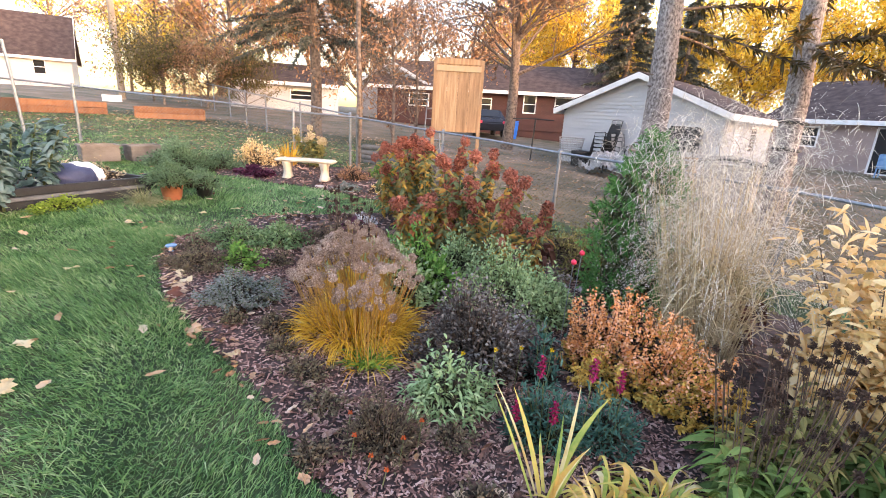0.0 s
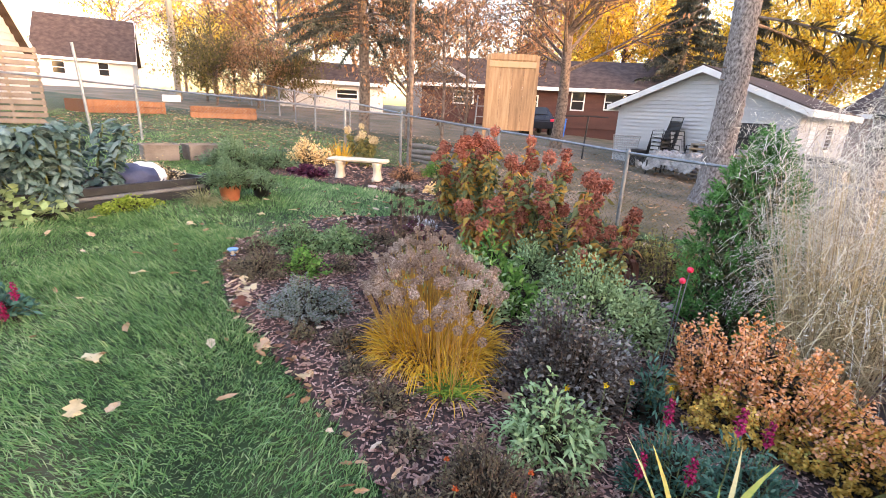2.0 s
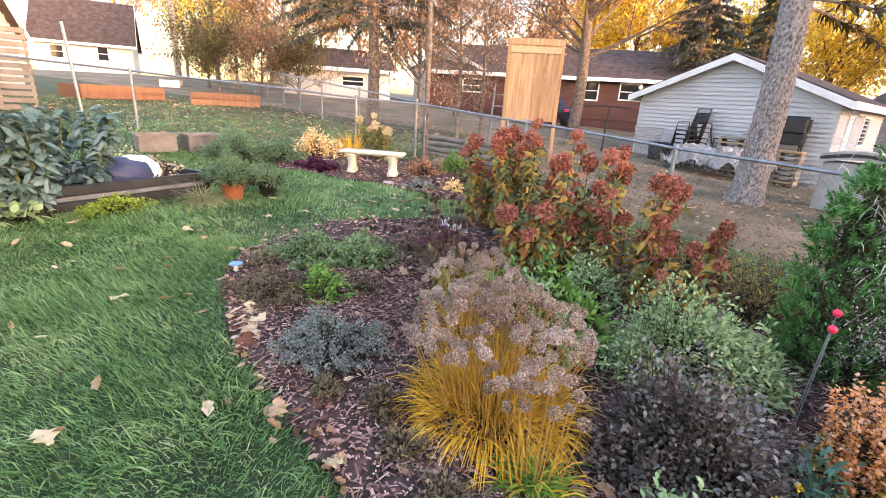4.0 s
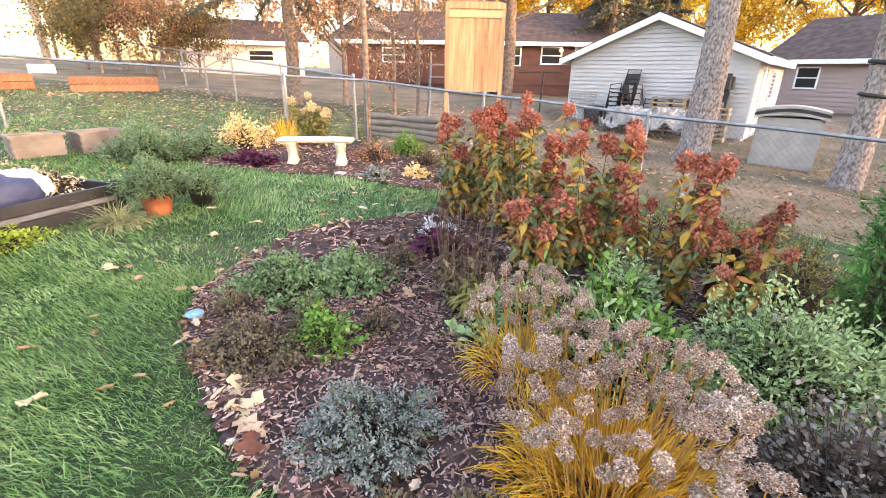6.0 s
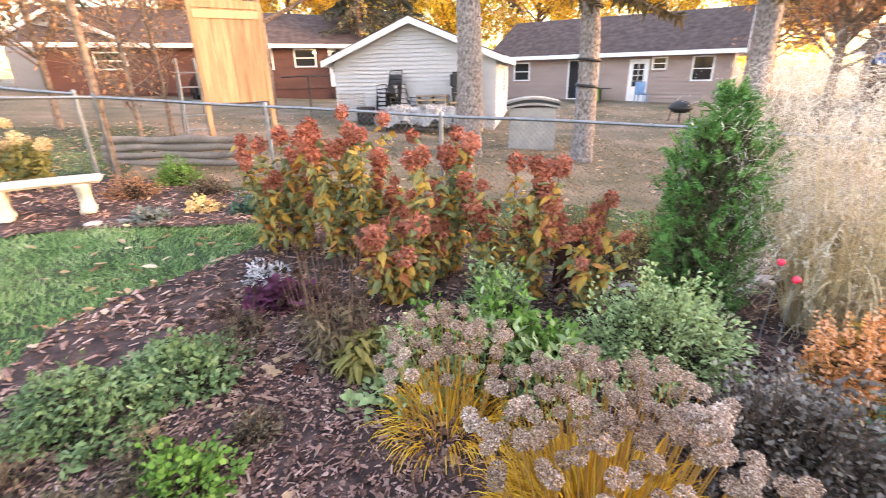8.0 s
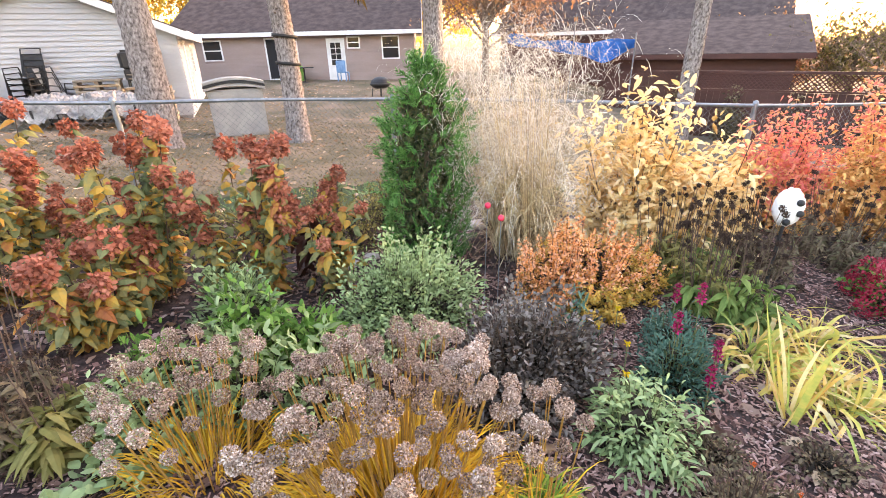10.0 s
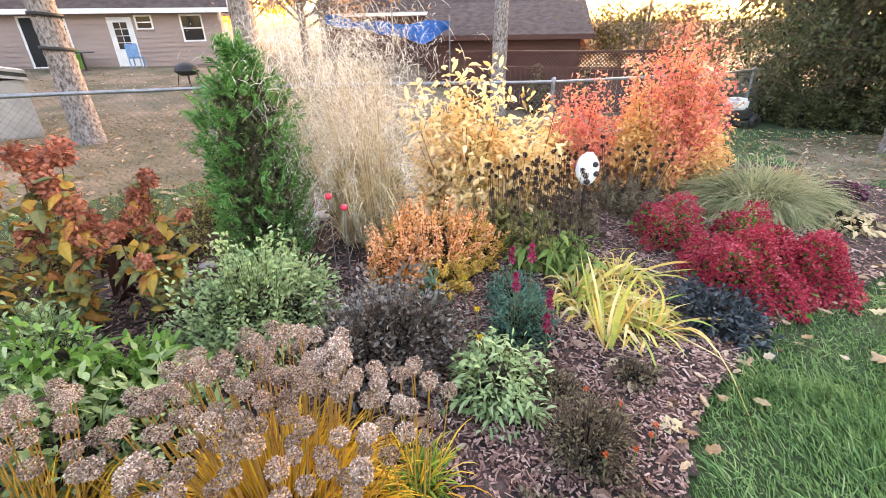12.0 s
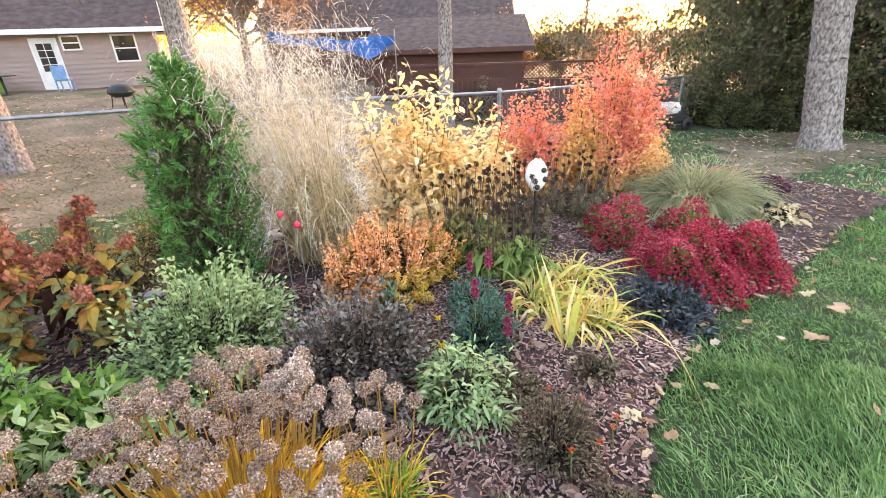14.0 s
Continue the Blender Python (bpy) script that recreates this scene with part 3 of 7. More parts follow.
house("beige_house", 14.14, 27.03, -0.00, -58, 12.2, 8.0, 2.5, 1.9, "beige", "low beige-sided house with a brown shingle roof", over=0.45, sides=(0, 1), board=0.2,
      openings=(("slider", 4.42, 0.1, 1.7, 2.05), ("door", 7.62, 0.02, 0.95, 2.05), ("window", 8.69, 1.55, 0.7, 0.6), ("window", 10.50, 1.0, 0.95, 1.15), ("window", 1.2, 1.1, 1.0, 1.0)))
house("brown_house", -8.0, 29.5, 1.0, 2.0, 14.5, 8.0, 2.35, 1.7, "brown", "dark brown house with white windows", over=0.5, sides=(0, 1), board=0.2,
      openings=(("window", 6.2, 1.0, 1.0, 0.8), ("window", 9.1, 1.0, 0.8, 1.1), ("window", 11.0, 1.1, 1.2, 0.95), ("door", 12.9, 0.05, 0.95, 2.05), ("window", 2.0, 1.1, 1.3, 0.8)))
house("far_house", -15.4, 25.4, 1.3, 28, 6.0, 6.0, 1.7, 1.1, "siding", "low white far house with a brown roof", over=0.35, sides=(0,), board=0.25,
      openings=(("window", 3.2, 0.7, 1.3, 0.6),))
house("far_house", -9.6, 31.5, 1.5, -20, 5.0, 6.0, 2.0, 1.2, "siding", "white gabled far house beyond the fence", gable=True, over=0.35, sides=(0, 1), board=0.25,
      openings=(("window", 1.2, 0.9, 0.9, 0.9), ("window", 3.0, 0.9, 0.9, 0.9)))
house("white_house", -39.6, 30.8, 2.0, 42, 6.3, 8.0, 2.45, 3.3, "siding", "white house with a grey-brown roof", over=0.35, sides=(0, 1), board=0.22,
      openings=(("window", 3.9, 1.0, 0.8, 1.1), ("window", 0.9, 1.0, 0.9, 1.0)))
house("white_house", -15.6, 9.2, 0.9, 117, 5.0, 7.0, 2.0, 3.0, "siding", "pale gabled house beside stacked pallets", gable=True, over=0.3, sides=(0, 1), board=0.22)
house("dark_house", 22.2, 7.0, -1.2, -90, 7.2, 9.0, 2.25, 1.35, "brown", "dark brown house with a broad low roof", over=0.5, sides=(0, 2), trim="brown", board=0.2)
house("far_house", 31.0, 16.0, -0.8, -90, 16.0, 9.0, 3.2, 2.6, "brown", "far house roof behind the dark house", over=0.5, sides=(0,), trim="white", board=0.25)


def tarp():
    root = thing("blue_tarp", 20.0, 11.2, 1.0, "sagging blue tarp strung under the eaves", "tarp", turn=-84)
    u, v = np.meshgrid(np.linspace(0, 1, 40), np.linspace(0, 1, 12), indexing="ij")
    x = 5.6 * u
    z = 1.05 - 0.35 * u - v * (0.42 + 0.45 * smooth(0.45, 0.8, u) * smooth(1.0, 0.75, u)) + 0.06 * np.sin(17 * u + 3 * v) - 0.25 * np.sin(np.pi * u)
    y = 0.12 * np.sin(23 * u) * v + 0.3 * v
    g = Geo()
    front = np.stack([x, y, z], -1)
    g.grid(np.stack([front, front + (0, 0.012, 0)]))
    part("sheet", g, M["blue"], root, smoothed=True)
    for a, b, top in ((5.6, 5.6, 0.9), (0, 0, 1.1), (3.0, 3.1, 1.7)):
        part("pole", Geo().path([(a, 0, -2.2), (b, 0, top)], 0.03, 8), M["steel"], root)


tarp()


def lattice_fence():
    root = thing("lattice_fence", 12.6, 4.2, gz(12.6, 2), "dark brown wooden fence with a lattice top, overgrown", "fence", kind="structure", turn=-96)
    for i in range(44):
        b = part("plank", Geo().box((i * 0.145, 0, -0.2), (i * 0.145 + 0.135, 0.025, 1.15)) if i == 0 else root.children[0].data, M["brown"], root)
        b.location = (i * 0.145, 0, 0) if i else (0, 0, 0)
    g = Geo()
    for k in np.arange(0, 6.4, 0.1):
        for s in (-1, 1):
            a = np.array((k, 0.01, 1.2))
            g.tubes(a, (s, 0, 1), 0.5, 0.012, taper=1, rows=2, n=4)
    part("lattice", g, M["brown"], root)
    part("rail", Geo().box((0, -0.02, 1.16), (6.4, 0.05, 1.2)).box((0, -0.02, 1.56), (6.4, 0.05, 1.62)), M["brown"], root)


lattice_fence()

# ---- trees ----
M["needles"] = leafy("spruce_needles", (0.035, 0.045, 0.035), (0.075, 0.088, 0.07), (0.14, 0.14, 0.105), (0.20, 0.15, 0.10), rough=0.6, tr=0.15)
M["pine"] = leafy("pine_needles", (0.04, 0.045, 0.018), (0.10, 0.075, 0.03), (0.22, 0.12, 0.04), tr=0.25)
M["gold"] = leafy("golden_leaves", (0.56, 0.32, 0.02), (0.80, 0.52, 0.04), (0.90, 0.68, 0.11), (0.93, 0.78, 0.30), tr=0.45)
M["rust"] = leafy("rusty_leaves", (0.22, 0.10, 0.045), (0.43, 0.22, 0.11), (0.58, 0.36, 0.21), tr=0.4)
M["olive"] = leafy("olive_leaves", (0.05, 0.055, 0.018), (0.13, 0.12, 0.04), (0.30, 0.22, 0.08), tr=0.3)
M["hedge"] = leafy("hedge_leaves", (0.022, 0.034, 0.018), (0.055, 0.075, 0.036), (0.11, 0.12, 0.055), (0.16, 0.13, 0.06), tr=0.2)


def trunk_geo(r, tall, lean=(0, 0), flare=0.35, n=30, bark=0.05):
    """A rough tapered trunk with a root flare and flaking bark."""
    rows = int(tall / 0.05)
    k = np.linspace(0, 1, rows)
    z = k * (tall + 0.3) - 0.3
    a = np.linspace(0, 2 * np.pi, n, endpoint=False)
    Z, A = np.meshgrid(z, a, indexing="ij")
    base = r * (1 - 0.45 * np.clip(Z / tall, 0, 1)) + r * flare * np.exp(-np.clip(Z + 0.1, 0, None) / 0.22) * (1 + 0.35 * np.sin(5 * A + 1))
    R = base * (1 + bark * rng.normal(size=Z.shape) * 0.55 + bark * 0.5 * np.sin(7 * A + 9 * Z) * np.sin(13 * Z + 3 * A))
    bend = 0.06 * np.sin(0.9 * Z)
    g = Geo()
    g.ring(np.stack([lean[0] * Z + bend + R * np.cos(A), lean[1] * Z + R * np.sin(A), Z], -1)[None])
    return g


def sprays(g, P, D, n, size, droop=0.2):
    """Needle sprays along limbs from P in direction D."""
    k = len(P)
    t = rng.uniform(0.25, 1.0, (k, n))
    L = np.linalg.norm(D, axis=1)[:, None]
    c = (P[:, None] + D[:, None] * t[..., None] - UP * (droop * L * t * t)[..., None]).reshape(-1, 3)
    d = np.repeat(unit(D), n, 0) + rng.normal(size=(k * n, 3)) * 0.75
    g.ribbons(c, d, size * rng.uniform(0.5, 1.3, k * n), size * 0.22, 0.3, prof=(0.5, 1, 0.05))


def pine(x, y, r, tall, lean, label, limbs=14, first=3.0, needles="pine", reach=2.6, knots=26):
    root = thing("pine_tree", x, y, gz(x, y), label, "tree", "tall pine trunks")
    part("trunk", trunk_geo(r, tall, lean), M["bark"], root, smoothed=True)
    az = rng.uniform(0, 6.28, limbs)
    z = np.sort(rng.uniform(first, tall - 0.4, limbs))
    P = np.stack([lean[0] * z, lean[1] * z, z], -1)
    D = np.stack([np.cos(az), np.sin(az), rng.uniform(-0.25, 0.2, limbs)], -1) * (reach * rng.uniform(0.5, 1.1, limbs))[:, None]
    for i in range(limbs):
        part("limb", Geo().tubes(P[i], D[i], np.linalg.norm(D[i]), 0.035, 0.12, taper=0.25, rows=6, n=6), M["twig"], root)
    g = Geo()
    kz = rng.uniform(0.3, tall * 0.7, knots)
    ka = rng.uniform(0, 6.28, knots)
    KD = np.stack([np.cos(ka), np.sin(ka), np.zeros(knots)], -1)
    g.tubes(np.stack([lean[0] * kz, lean[1] * kz, kz], -1) + KD * r * 0.55, KD, r * 0.5, 0.022, 0, taper=0.4, rows=2, n=6)
    tagged(part("knotwork", g, M["twig"], root), kind="stuff")
    f = Geo()
    sprays(f, P, D, 170, 0.22, 0.12)
    tagged(part("needle_foliage", f, M[needles], root), kind="stuff")
    return root


pine(3.55, 11.5, 0.30, 9.0, (0.01, 0.01), "grey-barked pine trunk behind the chain-link fence", first=3.6)
pine(5.72, 10.1, 0.23, 9.0, (0.0, 0.03), "slimmer pine trunk tied with a dark band", first=2.7, limbs=16, reach=3.0)
for z in (2.12, 1.60):
    root = thing("trunk_band", 5.78, 10.15, gz(5.72, 10.1) + z, "dark purple band tied round the pine trunk", "band", "trunk bands")
    part("strap", lathe([(0.222, -0.03), (0.252, -0.028), (0.255, 0.028), (0.222, 0.03), (0.222, -0.03)], 24), M["dark"], root, smoothed=True).matrix_basis = pose(0, 0, 0, 4, 5, 0)
pine(8.3, 8.15, 0.26, 9.0, (0.01, 0.0), "pine trunk standing in the neighbouring yard", first=2.9)
pine(11.2, 2.9, 0.20, 8.0, (0.01, -0.01), "thin pine trunk near the brown fence", first=3.2)
pine(6.75, -3.85, 0.28, 10.0, (0.02, 0.17), "stout pale pine trunk at the lawn's edge", first=4.6, knots=50)


def conifer(x, y, tall, r, first, label, n=110, size=0.27):
    root = thing("spruce_tree", x, y, gz(x, y), label, "tree")
    part("trunk", trunk_geo(0.19, tall, (0, 0)), M["twig"], root, smoothed=True)
    z = np.sort(rng.uniform(first, tall * 0.97, n))
    az = rng.uniform(0, 6.28, n)
    reach = r * (1 - (z - first) / (tall - first)) * rng.uniform(0.6, 1.1, n) + 0.25
    P = np.stack([0 * z, 0 * z, z], -1)
    D = np.stack([np.cos(az), np.sin(az), rng.uniform(-0.15, 0.25, n)], -1) * reach[:, None]
    g = Geo()
    g.tubes(P, D, np.linalg.norm(D, axis=1), 0.03, 0.25, taper=0.25, rows=5, n=5)
    tagged(part("branchwork", g, M["twig"], root), kind="stuff")
    f = Geo()
    sprays(f, P, D, 300, size, 0.25)
    tagged(part("needle_foliage", f, M["needles"], root), kind="stuff")


conifer(-6.4, 15.9, 10.5, 3.3, 2.9, "grey-green spruce with drooping boughs and brown twigs", 170, 0.17)
conifer(7.3, 31.5, 10.0, 4.0, 1.0, "dark spruce behind the white garage", 190, 0.24)
conifer(13.5, 40, 11, 3.0, 2.0, "far dark spruce among yellow trees")


def broadleaf(name, x, y, tall, r, first, leaf, label, n=7000, size=0.16, stem=0.16, limbs=26, bare=0.0):
    root = thing(name, x, y, gz(x, y), label, "tree")
    part("trunk", trunk_geo(stem, tall * 0.75, (rng.normal() * 0.02, 0.01), 0.3, 12, 0.03), M["twig"], root, smoothed=True)
    g = Geo()
    z = rng.uniform(first, tall * 0.72, limbs)
    az = rng.uniform(0, 6.28, limbs)
    up = rng.uniform(0.3, 1.2, limbs)
    D = unit(np.stack([np.cos(az), np.sin(az), up], -1)) * (r * rng.uniform(0.6, 1.1, limbs))[:, None]
    P = np.stack([0 * z, 0 * z, z], -1)
    g.tubes(P, D, np.linalg.norm(D, axis=1), stem * 0.35, -0.1, taper=0.2, rows=5, n=5)
    k = 7
    t = rng.uniform(0.3, 1.0, (limbs, k))
    P2 = (P[:, None] + D[:, None] * t[..., None]).reshape(-1, 3)
    D2 = (np.repeat(unit(D), k, 0) + rng.normal(size=(limbs * k, 3)) * 0.6) * r * 0.42
    g.tubes(P2, D2, np.linalg.norm(D2, axis=1), stem * 0.12, 0.0, taper=0.2, rows=4, n=4)
    k3 = 5
    t3 = rng.uniform(0.2, 1.0, (len(P2), k3))
    P3 = (P2[:, None] + D2[:, None] * t3[..., None]).reshape(-1, 3)
    D3 = (np.repeat(unit(D2), k3, 0) + rng.normal(size=(len(P3), 3)) * 0.7) * r * 0.18
    g.tubes(P3, D3, np.linalg.norm(D3, axis=1), stem * 0.05, 0.0, taper=0.3, rows=3, n=3)
    tagged(part("branchwork", g, M["twig"], root), kind="stuff")
    if n:
        f = Geo()
        i = rng.integers(0, len(P2), n)
        c = P2[i] + D2[i] * rng.uniform(0, 1.1, (n, 1)) + rng.normal(size=(n, 3)) * r * 0.07
        f.ribbons(c, rng.normal(size=(n, 3)) - UP * 0.3, size * rng.uniform(0.6, 1.3, n), size * 0.7, 0.3, prof=(0.15, 1, 0.08))
        tagged(part("crown", f, M[leaf], root), kind="stuff")
    return root


for x, y, t, r in ((6, 47, 13, 5.5), (13, 46, 12, 5.5), (20, 44, 13, 6), (27, 40, 12, 5.5), (33, 33, 12, 5), (38, 25, 12, 5), (1, 50, 12, 5)):
    broadleaf("maple_tree", x, y, t, r, 1.5, "gold", "glowing golden autumn tree behind the houses", 19000, 0.25, 0.25)
broadleaf("oak_tree", 0.3, 20.3, 8.5, 3.4, 2.8, "rust", "grey-trunked oak with sparse rusty leaves", 2600, 0.14, 0.24, 30)
broadleaf("young_tree", -3.0, 13.3, 5.2, 1.3, 0.5, "rust", "thin multi-stemmed bare tree with rusty leaves", 800, 0.08, 0.05, 30)
broadleaf("young_tree", -2.5, 14.2, 5.6, 1.5, 0.6, "rust", "thin bare tree with a few rusty leaves", 700, 0.08, 0.05, 30)
broadleaf("young_tree", -5.0, 16.5, 6.5, 2.2, 1.2, "rust", "bare-branched tree with clinging rusty leaves", 2600, 0.10, 0.08, 30)
broadleaf("oak_tree", 16.5, 10.6, 6.0, 3.2, 1.9, "rust", "orange oak beside the beige house", 6500, 0.14, 0.18, 30)
broadleaf("oak_tree", 27.5, 14.5, 8.0, 3.4, 2.6, "rust", "orange-leaved oak behind the dark house", 3600, 0.2, 0.18, 30)
broadleaf("far_tree", -16, 27, 9, 4, 2, "rust", "far autumn tree with thin bronze leaves", 3500, 0.22, 0.15)
broadleaf("far_tree", -59, 57, 19, 7.5, 4, "gold", "far tall thin yellow tree behind the white house", 6000, 0.3, 0.3)
broadleaf("far_tree", -29.5, 46.5, 15, 4.5, 3, "rust", "far bare-branched tree against the bright sky", 500, 0.16, 0.2, 34)
for x, y, leaf in ((-27, 35, "gold"), (-19, 37, "gold"), (-37.5, 44, "rust"), (-34, 47, "gold"), (-14, 33, "rust")):
    broadleaf("far_tree", x, y, 9.5, 4.5, 1.5, leaf, "far pale autumn tree beyond the white houses", 9000, 0.17, 0.15)
broadleaf("far_tree", -10, 36, 10, 4.5, 2, "rust", "far bronze autumn tree", 3500, 0.26, 0.15)
broadleaf("far_tree", -3, 38, 10, 4.5, 2, "rust", "far bronze autumn tree over the brown house", 3500, 0.26, 0.15)
for x, y, leaf in ((-15.8, 20.6, "olive"), (-14.2, 21.5, "rust"), (-12.9, 22.6, "olive"), (-17.3, 21.8, "olive")):
    broadleaf("large_shrub", x, y, 3.0, 1.7, 0.3, leaf, "large bronze and olive garden shrub", 7000, 0.085, 0.06, 30)
for x, y, t in ((10.4, -4.6, 4.6), (12.6, -4.8, 5.2), (9.6, -6.0, 4.6), (12.2, -6.2, 6.0), (8.6, -7.6, 4.8), (10.5, -8.0, 6.0), (7.5, -9.4, 5.0)):
    broadleaf("hedge_shrub", x, y, t, 2.0, 0.1, "hedge", "dense dark evergreen hedge shrub", 15000, 0.085, 0.07, 44)
broadleaf("young_tree", 15.5, -1.6, 5.6, 2.2, 1.0, "olive", "bare-topped tree above the hedge", 350, 0.13, 0.06, 30)
for x, y, t, leaf in ((27.5, -3.0, 3.6, "olive"), (29.5, -1.0, 3.4, "rust"), (28.0, -5.6, 4.0, "rust"), (27.0, -8.0, 4.6, "olive"), (31.0, 1.5, 3.2, "rust")):
    broadleaf("far_tree", x, y, t, 2.0, 0.4, leaf, "dusky thin-leaved tree past the brown fence", 3200, 0.15, 0.08, 40)
broadleaf("far_tree", 34, -16, 10, 5, 1.0, "olive", "far dusky tree below the low sun", 6000, 0.3, 0.2)
broadleaf("far_tree", 30, -24, 11, 6, 1.0, "olive", "far dusky tree at the sunlit end", 6000, 0.3, 0.2)

# ---- plants of the garden ----
M["stem"] = mat("green_stem", [(0.06, 0.09, 0.03), (0.14, 0.15, 0.06)], 0.7, 10, 0, 60)
M["brownstem"] = mat("brown_stem", [(0.05, 0.03, 0.022), (0.13, 0.085, 0.06)], 0.85, 10, 0, 60)
M["straw"] = leafy("straw_blade", (0.40, 0.29, 0.15), (0.62, 0.49, 0.29), (0.78, 0.68, 0.48), tr=0.3)
M["plume"] = leafy("grass_plume", (0.50, 0.44, 0.36), (0.70, 0.65, 0.56), (0.83, 0.79, 0.72), tr=0.35)
M["ochre"] = leafy("ochre_blade", (0.36, 0.15, 0.014), (0.60, 0.31, 0.025), (0.74, 0.47, 0.05), (0.70, 0.54, 0.13), tr=0.3)
M["onionstalk"] = leafy("onion_stalk", (0.20, 0.11, 0.03), (0.34, 0.19, 0.05), (0.46, 0.28, 0.08), tr=0.1)
M["freshblade"] = leafy("fresh_blade", (0.05, 0.14, 0.02), (0.14, 0.27, 0.04), (0.45, 0.45, 0.06), tr=0.3)
M["seedhead"] = leafy("dry_seed_head", (0.05, 0.030, 0.022), (0.20, 0.13, 0.095), (0.42, 0.31, 0.25), (0.74, 0.65, 0.57), rough=0.9, tr=0.1)
M["lavender"] = leafy("grey_green_leaf", (0.06, 0.09, 0.075), (0.14, 0.18, 0.155), (0.24, 0.26, 0.245), (0.31, 0.27, 0.29), rough=0.7, tr=0.15)
M["charcoal"] = leafy("withered_dark_leaf", (0.022, 0.016, 0.014), (0.08, 0.064, 0.055), (0.17, 0.15, 0.135), (0.32, 0.31, 0.285), rough=0.8, tr=0.1)
# almost black: the shade inside the bushes, put into leaf colour
M["shade_fill"] = leafy("shade_fill_leaf", (0.02, 0.016, 0.012), (0.035, 0.028, 0.02), (0.07, 0.055, 0.04), rough=0.9, tr=0.0)
M["cranesbill"] = leafy("mid_green_leaf", (0.065, 0.13, 0.052), (0.15, 0.25, 0.105), (0.28, 0.38, 0.19), tr=0.3)
M["basal"] = leafy("yellowing_green_leaf", (0.06, 0.12, 0.03), (0.14, 0.23, 0.06), (0.27, 0.33, 0.10), tr=0.3)
M["sage"] = leafy("sage_green_leaf", (0.165, 0.25, 0.105), (0.31, 0.425, 0.195), (0.46, 0.56, 0.30), tr=0.3)
M["bright"] = leafy("bright_green_leaf", (0.05, 0.15, 0.03), (0.12, 0.27, 0.05), (0.24, 0.38, 0.10), tr=0.3)
M["teal"] = leafy("blue_green_leaf", (0.025, 0.085, 0.06), (0.06, 0.15, 0.11), (0.12, 0.22, 0.17), tr=0.25)
M["palegreen"] = leafy("pale_green_leaf", (0.12, 0.215, 0.08), (0.25, 0.37, 0.17), (0.39, 0.50, 0.27), tr=0.3)
M["amber"] = leafy("barberry_leaf", (0.46, 0.15, 0.04), (0.70, 0.28, 0.08), (0.79, 0.37, 0.16), (0.84, 0.49, 0.32), (0.58, 0.42, 0.13), tr=0.24)
M["ambergold"] = leafy("barberry_inner_leaf", (0.32, 0.20, 0.035), (0.56, 0.33, 0.06), (0.68, 0.45, 0.11), (0.30, 0.33, 0.10), tr=0.24)
M["cream"] = leafy("pale_yellow_leaf", (0.50, 0.30, 0.10), (0.80, 0.54, 0.23), (0.87, 0.66, 0.36), (0.89, 0.77, 0.53), tr=0.28)
M["flame"] = leafy("flame_leaf", (0.60, 0.25, 0.09), (0.82, 0.39, 0.19), (0.80, 0.28, 0.18), (0.70, 0.16, 0.16), (0.84, 0.50, 0.25), tr=0.3)
M["flamegold"] = leafy("flame_lower_leaf", (0.55, 0.30, 0.09), (0.82, 0.47, 0.17), (0.84, 0.56, 0.24), (0.80, 0.35, 0.18), tr=0.3)
M["crimson"] = leafy("crimson_petal", (0.20, 0.010, 0.025), (0.34, 0.022, 0.048), (0.45, 0.05, 0.08), (0.58, 0.19, 0.21), tr=0.2)
M["hydrangea"] = leafy("faded_red_petal", (0.22, 0.06, 0.038), (0.43, 0.14, 0.088), (0.58, 0.26, 0.18), tr=0.25)
M["hydleaf"] = leafy("autumn_hydrangea_leaf", (0.06, 0.065, 0.03), (0.10, 0.13, 0.055), (0.17, 0.19, 0.085), (0.27, 0.23, 0.08), (0.46, 0.28, 0.05), (0.40, 0.15, 0.05), (0.26, 0.08, 0.04), tr=0.28)
M["juniper"] = leafy("juniper_spray", (0.035, 0.11, 0.032), (0.07, 0.22, 0.055), (0.14, 0.33, 0.09), (0.24, 0.42, 0.15), tr=0.25)
M["black"] = leafy("blackened_head", (0.02, 0.012, 0.010), (0.050, 0.030, 0.023), (0.11, 0.07, 0.052), rough=0.9, tr=0.0)
M["plum"] = leafy("plum_leaf", (0.035, 0.010, 0.022), (0.09, 0.025, 0.055), (0.18, 0.05, 0.10), tr=0.2)
M["inky"] = leafy("inky_leaf", (0.02, 0.027, 0.03), (0.045, 0.058, 0.066), (0.10, 0.125, 0.14), rough=0.5, tr=0.05)
M["umber"] = leafy("umber_leaf", (0.05, 0.035, 0.022), (0.105, 0.08, 0.05), (0.18, 0.14, 0.09), (0.14, 0.155, 0.075), rough=0.8, tr=0.15)
M["weed"] = leafy("weedy_leaf", (0.08, 0.10, 0.03), (0.20, 0.19, 0.06), (0.32, 0.27, 0.10), tr=0.3)
M["kale"] = leafy("kale_leaf", (0.035, 0.075, 0.065), (0.085, 0.145, 0.13), (0.20, 0.27, 0.26), rough=0.5, tr=0.15)
M["feather"] = leafy("feathery_leaf", (0.06, 0.13, 0.06), (0.14, 0.23, 0.12), (0.26, 0.36, 0.22), tr=0.3)
M["lime"] = leafy("lime_leaf", (0.12, 0.20, 0.02), (0.24, 0.34, 0.04), (0.40, 0.47, 0.10), tr=0.3)
M["silver"] = leafy("silver_leaf", (0.30, 0.30, 0.30), (0.50, 0.50, 0.52), (0.66, 0.66, 0.70), tr=0.2)
